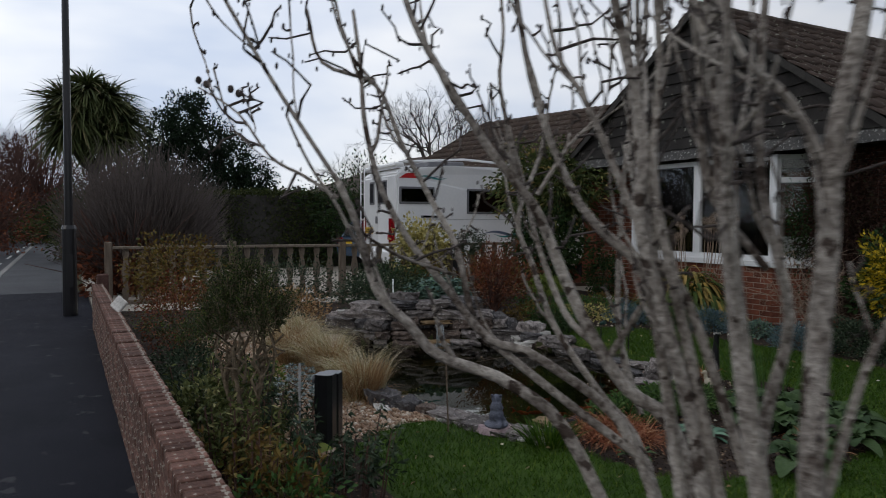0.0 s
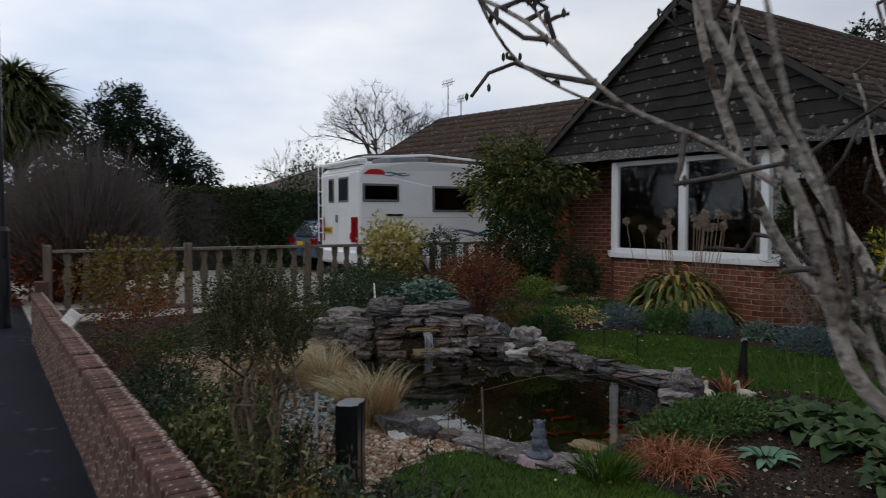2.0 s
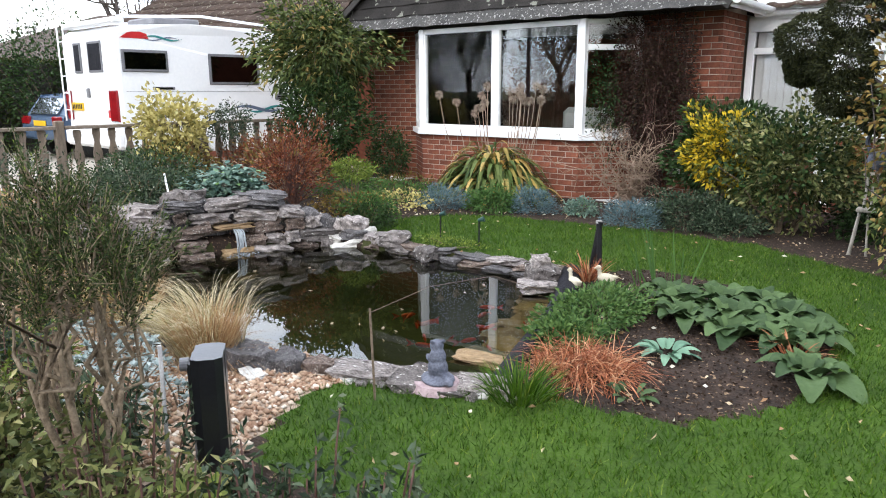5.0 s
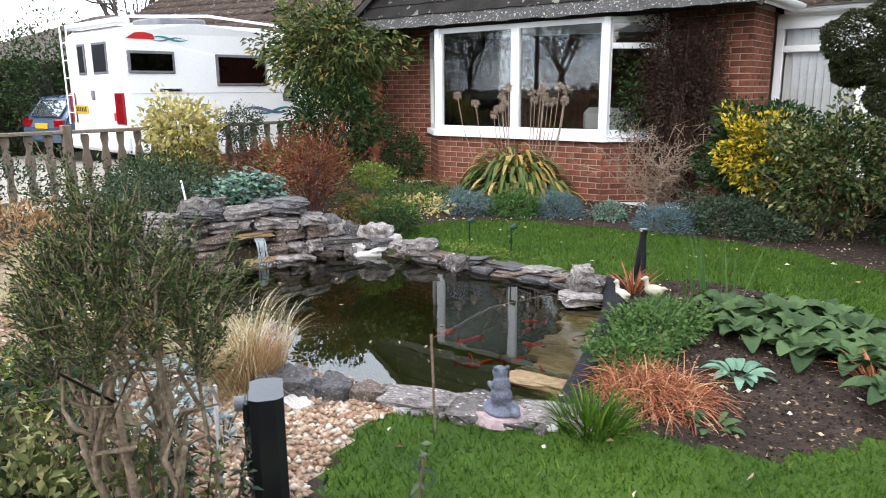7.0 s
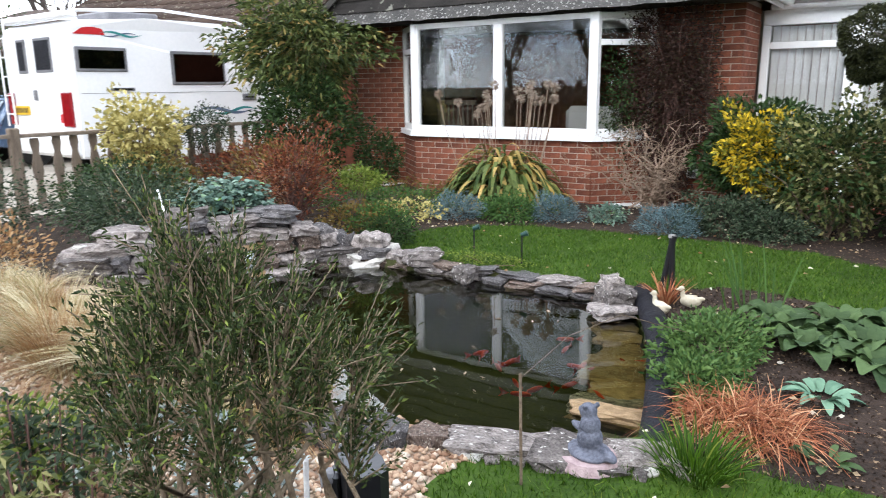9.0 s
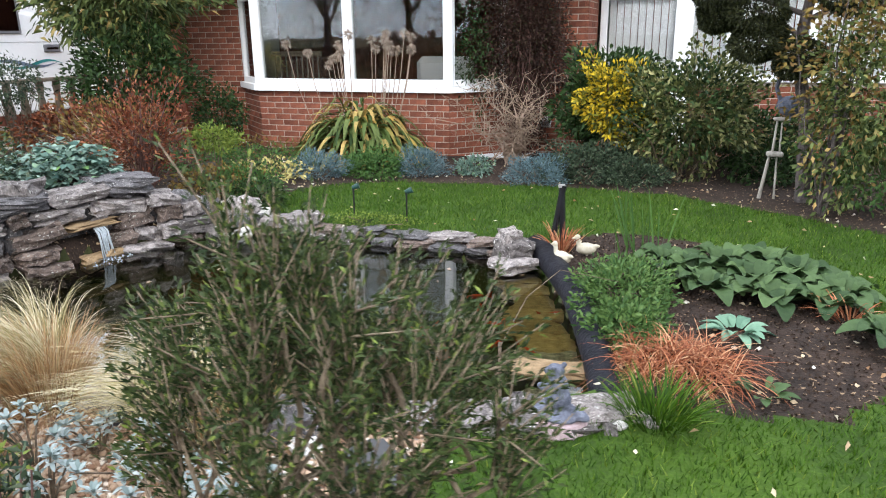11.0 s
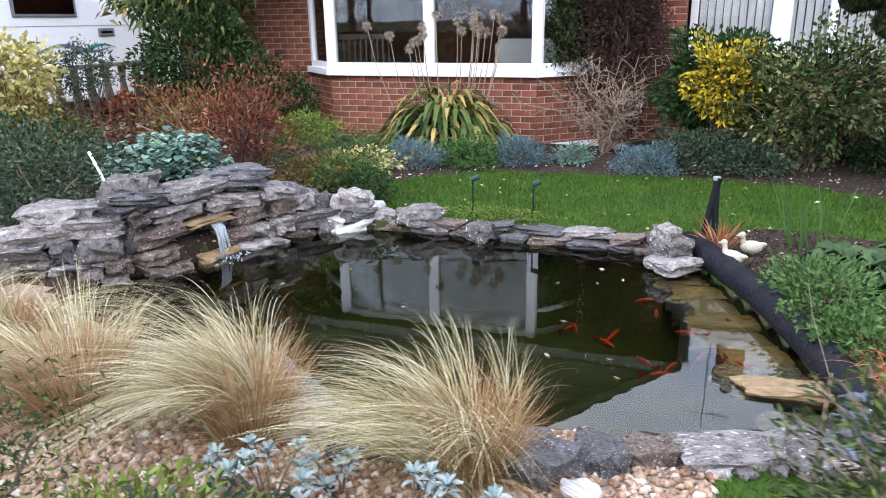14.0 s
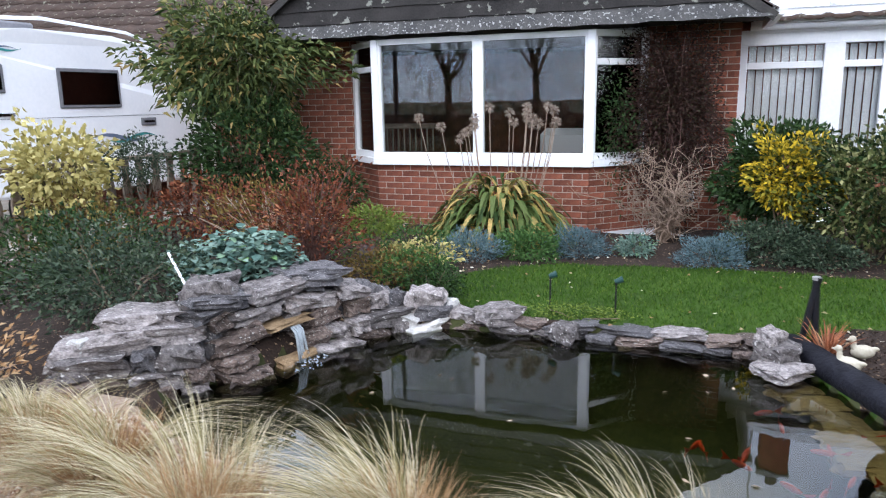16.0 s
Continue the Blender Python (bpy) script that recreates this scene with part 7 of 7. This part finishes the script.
for x, y, n_s, h_s, ml in ((-3.5, 1.2, 36, 0.42, L_DKBUSH), (-3.95, 0.86, 40, 0.5, L_CAMEL), (-4.55, 1.12, 30, 0.36, L_DKBUSH), (-3.3, 0.8, 34, 0.44, L_BRONZE), (-4.95, 0.95, 34, 0.5, L_CAMEL), (-5.6, 1.2, 26, 0.36, L_DKBUSH)):
    sp = thing("spurge_stalks", "dark leafy and reddish dry stalks behind the wall", "plant", gz(x, y), "leafy stalks behind the wall")
    ends = [(rng.uniform(-0.3, 0.35), rng.normal(0, 0.12), rng.uniform(0.48, 1.0) * h_s) for _ in range(n_s)]
    part("stalks", tubes("stalks", [([(e[0] * 0.85, e[1] * 0.8, 0), (e[0] * 0.95, e[1] * 0.9, e[2] * 0.6), e], 0.005, 0.003) for e in ends], 5), M_TWIGRED, sp)
    p = np.concatenate([np.array(e) * np.array([1, 1, f]) + rng.normal(size=(6, 3)) * 0.012 for e in ends for f in (0.4, 0.55, 0.7, 0.85, 1.0)])
    part("foliage", leaves("foliage", p, unit(rng.normal(size=p.shape) + np.array([0, 0, 0.4])), 0.052, 0.016), ml, sp)
for i in range(9):
    bush("bed_plant", "low mixed green planting behind the wall", gz(-3.0 + 0.75 * i, 0.85 + 0.12 * math.sin(3 * i)), (0.36, 0.24, 0.2), (0.05, 0.02), (L_GREEN, L_DKBUSH, L_BRONZE)[i % 3], 600, lift=0.18)

# ---- beyond the driveway: hedge, trees, houses ----
hedge = thing("hedge", "clipped dark green hedge behind the driveway", "hedge", (-22.6, 0, -0.05))
k = 42000
yy = rng.uniform(1.8, 16, k)
face = rng.random(k)
px = np.where(face < 0.65, 0.62 + rng.normal(size=k) * 0.06, rng.uniform(-0.7, 0.65, k))
pz = np.where(face < 0.65, rng.uniform(0.0, 2.38, k), 2.36 + rng.normal(size=k) * 0.05)
p = np.stack([px + 0.1 * np.sin(yy * 2.1), yy, pz + 0.05 * np.sin(yy * 1.3)], 1)
part("foliage", leaves("foliage", p, unit(rng.normal(size=p.shape) + np.array([0.8, 0, 0.4])), 0.085, 0.05), L_HEDGE, hedge)
# added dark box: its colour stands in for shade behind the leaves
part("core", box_bm(1.2, 14.2, 2.3, (0, 8.9, 1.15), 0.05), M_SOFFIT_SHADE, hedge)


def clump_tree(name, label, at, clumps, leaf, material, per, trunk, lean=(0, 0)):
    """A tree: tapered trunk, limbs to each clump and clumps of leaves of uneven size."""
    t = thing(name, label, "tree", at)
    top = max(c[0][2] for c in clumps)
    part("trunk", tubes("trunk", [([(0, 0, -0.1), (lean[0] * 0.5, lean[1] * 0.5, top * 0.4), (lean[0], lean[1], top * 0.85)], trunk, trunk * 0.35)], 9), M_TWIG, t)
    part("limbs", tubes("limbs", [([(lean[0] * 0.4, lean[1] * 0.4, c[2] * 0.55), (c[0] * 0.6, c[1] * 0.6, c[2] * 0.85), c] , trunk * 0.3, 0.02) for c, r in clumps], 6), M_TWIG, t)
    pts, ws = zip(*[cloud(int(per * r * r), c, (r, r, r * 0.8), 0.35, 0.5) for c, r in clumps])
    p, w = np.concatenate(pts), np.concatenate(ws)
    part("crown", leaves("crown", p, w, leaf[0] * rng.uniform(0.6, 1.2, len(p)), leaf[1]), material, t)
    return t


clump_tree("evergreen_tree", "dark evergreen tree behind the hedge", (-28.5, 5.4, -0.1),
           [((0, -1.3, 5.4), 1.0), ((0.2, -2.1, 4.6), 1.0), ((0, -0.4, 4.6), 1.1), ((0, 0.5, 3.9), 0.9), ((0.2, 1.3, 3.2), 0.8), ((0, -1.5, 3.6), 1.4), ((0, 0.2, 2.6), 1.4), ((0, 1.6, 2.3), 0.8), ((0, -2.4, 2.8), 1.2), ((0.1, -1.0, 6.0), 0.5)], (0.15, 0.06), L_PINE, 2600, 0.22)
clump_tree("evergreen_tree", "dark evergreen trees behind the house", (-17.5, 33, -0.1), [((0, 0, 9.4), 1.1), ((1.3, 0, 8.8), 1.0), ((-1.2, 0, 8.4), 1.2), ((3.2, 0, 9.0), 1.1), ((4.4, 0, 8.0), 1.0), ((2.4, 0, 7.4), 1.6), ((0, 0, 7.2), 1.8), ((5.8, 0, 7.6), 0.9)], (0.28, 0.12), L_PINE, 420, 0.3)
cor = thing("cordyline_palm", "cabbage palm with dense heads of sword leaves", "tree", (-26.0, 0.9, -0.1))
part("trunk", tubes("trunk", [([(0, 0, 0), (0, 0.05, 1.8), (0, 0, 3.2)], 0.22, 0.16)], 10), M_TWIG, cor)
for c, r in (((0, -0.75, 5.0), 1.15), ((0, 0.45, 5.25), 1.15), ((0.3, -0.4, 4.5), 1.1), ((0, 0.85, 4.6), 1.05), ((0.3, 0.4, 4.0), 1.0), ((0.2, -0.15, 5.45), 1.05), ((0.2, -0.8, 4.2), 0.95)):
    c, r = (c[0], c[1], c[2] + 0.3), r * 1.12
    part("limb", tubes("limb", [([(0, 0, 3.1), (c[0], c[1] * 0.7, 3.8), c], 0.13, 0.08)], 8), M_TWIG, cor)
    d = unit(rng.normal(size=(520, 3)) + np.array([0, 0, 0.1]))
    part("leaf_head", blades("leaf_head", np.array(c) + d * 0.08, d, r * rng.uniform(0.45, 0.95, 520), 0.085, rng.uniform(0.1, 0.8, 520), 6), L_CORDY, cor)


def bare_tree(name, label, at, height_t, spread, levels=5, seed=1, r=0.16, material=M_TWIG, first=5):
    """A leafless tree that forks again and again."""
    g = np.random.default_rng(seed)
    t = thing(name, label, "tree", at)
    lines = []

    def grow(p, d, ln, rad, lev):
        q = p + d * ln * 0.5 + g.normal(size=3) * ln * 0.05
        e = q + unit(d + np.array([0, 0, 0.08])) * ln * 0.5
        lines.append(([p, q, e], rad, rad * 0.6))
        if lev == 0:
            return
        for _ in range(3 if lev > 1 else 4):
            nd = unit(d + g.normal(size=3) * spread + np.array([0, 0, 0.12]))
            s = p + (e - p) * g.uniform(0.55, 1.0)
            grow(s, nd, ln * g.uniform(0.55, 0.8), max(rad * 0.55, 0.006), lev - 1)
    part("trunk", tubes("trunk", [([(0, 0, -0.1), (0.05, 0, height_t * 0.2), (0, 0.05, height_t * 0.42)], r, r * 0.7)], 8), material, t)
    for i in range(first):
        a = i * 6.283 / first + g.normal() * 0.2
        grow(np.array([0, 0, height_t * (0.28 + 0.14 * i / first)]), unit(np.array([math.cos(a) * 0.55, math.sin(a) * 0.55, 1.0])), height_t * 0.26, r * 0.4, levels - 1)
    part("crown", tubes("crown", lines, 4), material, t)
    return t


bare_tree("winter_tree", "leafless winter tree behind the roofs", (-40, 20.8, -0.1), 10.2, 0.6, 6, 3, 0.25, first=9)
bare_tree("winter_tree", "small leafless tree far behind the drive", (-60, 22.5, -0.1), 8.4, 0.45, 5, 4, 0.2)
bare_tree("winter_tree", "small leafless tree far behind the drive", (-62, 26.5, -0.1), 8.4, 0.45, 5, 5, 0.2)
bare_tree("winter_tree", "leafless tree along the road", (-42, -2.6, -0.1), 7.0, 0.55, 6, 6, 0.2, M_TWIGRED, 9)
bare_tree("winter_tree", "leafless tree along the road", (-46, -6.5, -0.1), 8.2, 0.55, 6, 7, 0.2, M_TWIGRED, 9)
haze = thing("tamarisk_shrub", "large leafless shrub of fine grey-brown twigs", "shrub", (-16.2, 1.5, -0.02))
ls = []
for _ in range(5200):
    a, q = rng.uniform(0, 6.283), math.sqrt(rng.random())
    e = np.array([math.cos(a) * q * 1.7, math.sin(a) * q * 1.8, rng.uniform(0.7, 3.3 - 1.2 * q * q)])
    s = e * rng.uniform(0.3, 0.6) * np.array([1, 1, 0.9])
    ls.append(([s, (s + e) / 2 + rng.normal(size=3) * 0.08, e + rng.normal(size=3) * 0.1], 0.007, 0.003))
part("twigs", tubes("twigs", ls, 3), M_TWIGGREY, haze)
part("stems", tubes("stems", stems_to((0, 0, 0), [l[0][0] for l in ls[:160]], 0.02, 0.008, 0.2), 4), M_TWIGGREY, haze)
for x, y, rr, h, ml, nl in ((-15.6, 1.2, 1.0, 0.75, L_RUST, 1800), (-30, -4.5, 2.4, 1.7, L_RUST, 2600), (-31, -8.5, 2.8, 2.0, L_RUST, 2200), (-36, -3.0, 2.4, 1.7, L_RUST, 2200), (-27.5, -10.5, 2.6, 2.2, L_HEDGE, 2200), (-29, 0.8, 1.8, 1.5, L_HEDGE, 2200), (-33, 1.4, 2.0, 1.6, L_LAUREL, 1800), (-20.5, 1.2, 0.8, 1.0, L_LAUREL, 1500)):
    s = bush("roadside_shrub", "brownish winter shrub along the road", (x, y, -0.1), (rr, rr, h), (0.17, 0.07), ml, nl, lift=h * 0.9, nstem=30, stem=M_TWIGRED, lump=0.4)
    if ml == L_RUST:
        ls = stems_to((0, 0, 0), [(rng.normal(0, rr * 0.55), rng.normal(0, rr * 0.55), rng.uniform(h, h * 2.4)) for _ in range(220)], 0.02, 0.006, 0.2, 4)
        part("twigs", tubes("twigs", ls, 3), M_TWIGRED, s)
bush("drive_shrub", "large dark evergreen shrub behind the parked car", (-21.2, 8.6, -0.1), (1.2, 2.0, 1.5), (0.11, 0.05), L_LAUREL, 5200, lift=1.9, nstem=20, lump=0.4)
nb = thing("neighbour_house", "neighbouring house with a brown hipped roof", "house", (-30, 14.5, 0), turn=10)
box("wall", -4, 4, -4, 4, -0.1, 2.4, M_BRICK, nb)
rf = bmesh.new()
ev = [rf.verts.new(p) for p in ((-5, -5, 2.3), (5, -5, 2.3), (5, 5, 2.3), (-5, 5, 2.3))]
rg = [rf.verts.new(p) for p in ((-0.6, 0, 4.4), (0.6, 0, 4.4))]
for f in ((ev[0], ev[1], rg[1], rg[0]), (ev[1], ev[2], rg[1]), (ev[2], ev[3], rg[0], rg[1]), (ev[3], ev[0], rg[0]), tuple(ev[::-1])):
    rf.faces.new(f)
part("roof", rf, M_TILE, nb)
for i in range(9):
    bush("distant_wood", "dark distant trees beyond the drive", (-70 + rng.normal() * 3, 6 + 5 * i, -0.1), (4, 4, 2.6), (0.5, 0.25), L_PINE if i % 2 else L_LAUREL, 700, "trees", lift=2.4, nstem=8)
for i in range(8):
    bush("roadside_hedge", "dark hedge far along the road", (-62 + rng.normal(), -16 + 2.6 * i, -0.1), (3, 2, 2.2), (0.4, 0.2), L_HEDGE, 700, "hedge", lift=1.8, nstem=8)
for x, y, rr, h, ml in ((-56, -1.5, 4.0, 3.6, L_RUST), (-57, -7, 4.5, 4.0, L_RUST), (-55, 4.0, 4.0, 3.6, L_RUST), (-50, -4.5, 3.0, 1.4, L_HEDGE), (-50, 1.0, 3.0, 1.4, L_HEDGE)):
    s = bush("roadside_thicket", "dense brown winter thicket at the road's end", (x, y, -0.1), (rr, rr, h), (0.3, 0.1), ml, 2600, "thicket", lift=h * 0.85, nstem=60, stem=M_TWIGRED, lump=0.4)
    if ml == L_RUST:
        part("twigs", tubes("twigs", stems_to((0, 0, 0), [(rng.normal(0, rr * 0.5), rng.normal(0, rr * 0.5), rng.uniform(h, h * 2.2)) for _ in range(320)], 0.04, 0.012, 0.4, 4), 3), M_TWIGRED, s)
tall_hedge = thing("street_hedge", "tall loose evergreen hedge across the road", "hedge", (0, -17.5, -0.1))
k = 80000
p = np.stack([rng.uniform(-32, 26, k), rng.uniform(-0.6, 0.9, k), 6.0 * rng.random(k) ** 1.25], 1)
p[:, 2] *= 1 + 0.14 * np.sin(p[:, 0] * 0.9) + 0.1 * np.sin(p[:, 0] * 2.3)
part("foliage", leaves("foliage", p, unit(rng.normal(size=p.shape) + np.array([0, 0.8, 0.3])), 0.13, 0.07), L_HEDGE, tall_hedge)
# added dark box low in the hedge, shade between leaves as colour
part("core", box_bm(58, 0.5, 1.1, (-3, 0, 0.55), 0.05), M_SOFFIT_SHADE, tall_hedge)
for i in range(9):
    bare_tree("winter_tree", "leafless tree behind the hedge across the road", (-34 + 5.2 * i, -20.5 + 1.2 * math.sin(2 * i), -0.1), 8.0 + math.sin(5 * i), 0.55, 5, 30 + i, 0.22, first=8)

# ---- fine covering: grass, pebbles, fallen leaves ----
def scatter(n, x0, x1, y0, y1, keep):
    x, y = rng.uniform(x0, x1, n), rng.uniform(y0, y1, n)
    k = keep(x, y)
    return x[k], y[k]


x, y = scatter(150000, -7.3, -0.5, 1.5, 7.1, lambda x, y: inside(LAWN, x, y) & ~inside(BED, x, y) & (edge_distance(POND, x, y) > 0.1) & ~inside(POND, x, y))
z = height(x, y)
k = len(x)
h = rng.uniform(0.018, 0.042, k)
d = rng.normal(size=(k, 2)) * 0.55
a = rng.uniform(0, 6.283, k)
wd = 0.0032
v = np.stack([np.stack([x - np.cos(a) * wd, y - np.sin(a) * wd, z - 0.004], 1), np.stack([x + np.cos(a) * wd, y + np.sin(a) * wd, z - 0.004], 1), np.stack([x + d[:, 0] * h, y + d[:, 1] * h, z + h], 1)], 1)
part("lawn_grass", mesh_np("lawn_grass", v.reshape(-1, 3), 3, np.arange(3 * k)), L_LAWN, None, "short blades of the lawn", "stuff")
x, y = scatter(19000, -8.5, -4.0, 1.0, 2.8, lambda x, y: inside(GRAVEL, x, y) & ~inside(POND, x, y) & ~inside(LAWN, x, y))
k = len(x)
c = np.stack([x, y, height(x, y) + 0.006], 1)
r = rng.uniform(0.01, 0.027, k)
o = np.array([[1, 0, 0], [-1, 0, 0], [0, 1, 0], [0, -1, 0], [0, 0, 1], [0, 0, -1]], float)
q = np.stack([np.cos(a[:k] if len(a) >= k else rng.uniform(0, 6, k)), np.sin(a[:k] if len(a) >= k else rng.uniform(0, 6, k))], 1)
v = []
for ox, oy, oz in o:
    jit = 1 + rng.normal(size=k) * 0.18
    v.append(np.stack([c[:, 0] + (ox * q[:, 0] - oy * q[:, 1] * 0.75) * r * jit, c[:, 1] + (ox * q[:, 1] + oy * q[:, 0] * 0.75) * r * jit, c[:, 2] + oz * r * 0.6 * jit], 1))
v = np.stack(v, 1)
tri_i = np.array([[0, 2, 4], [2, 1, 4], [1, 3, 4], [3, 0, 4], [2, 0, 5], [1, 2, 5], [3, 1, 5], [0, 3, 5]])
part("pebbles", mesh_np("pebbles", v.reshape(-1, 3), 3, (np.arange(k)[:, None, None] * 6 + tri_i[None]).ravel(), True), L_PEBBLE, None, "mixed pale and tan pebbles of the gravel bed", "stuff")
for nm, cnt, reg, lb in (("lawn_leaves", 140, LAWN, "scattered pale fallen leaves on the lawn"), ("bed_leaves", 620, None, "scattered fallen leaves on the soil beds")):
    x, y = scatter(cnt * 4, -9, 0, 1.5, 8.6, lambda x, y: (inside(LAWN, x, y) & ~inside(BED, x, y) if reg else ~inside(LAWN, x, y) | inside(BED, x, y)) & ~inside(POND, x, y))
    p = np.stack([x, y, height(x, y) + (0.035 if reg else 0.012)], 1)[:cnt * (1 if reg else 3)]
    part(nm, leaves(nm, p, unit(rng.normal(size=p.shape) * np.array([1, 1, 0.15])), rng.uniform(0.02, 0.05, len(p)), 0.02), L_FALLEN, None, lb, "stuff")
x, y = scatter(9000, -4.7, -2.5, 2.8, 5.6, lambda x, y: inside(BED, x, y) & ~inside(POND, x, y))
p = np.stack([x, y, height(x, y) + 0.004], 1)
L_CRUMB = leaf_mat("soil_crumb", (0.018, 0.012, 0.009), (0.06, 0.04, 0.028), rough=0.95)
part("soil_crumbs", leaves("soil_crumbs", p, unit(rng.normal(size=p.shape)), rng.uniform(0.008, 0.025, len(p)), 0.016), L_CRUMB, None, "crumbs of dark soil in the island bed", "stuff")
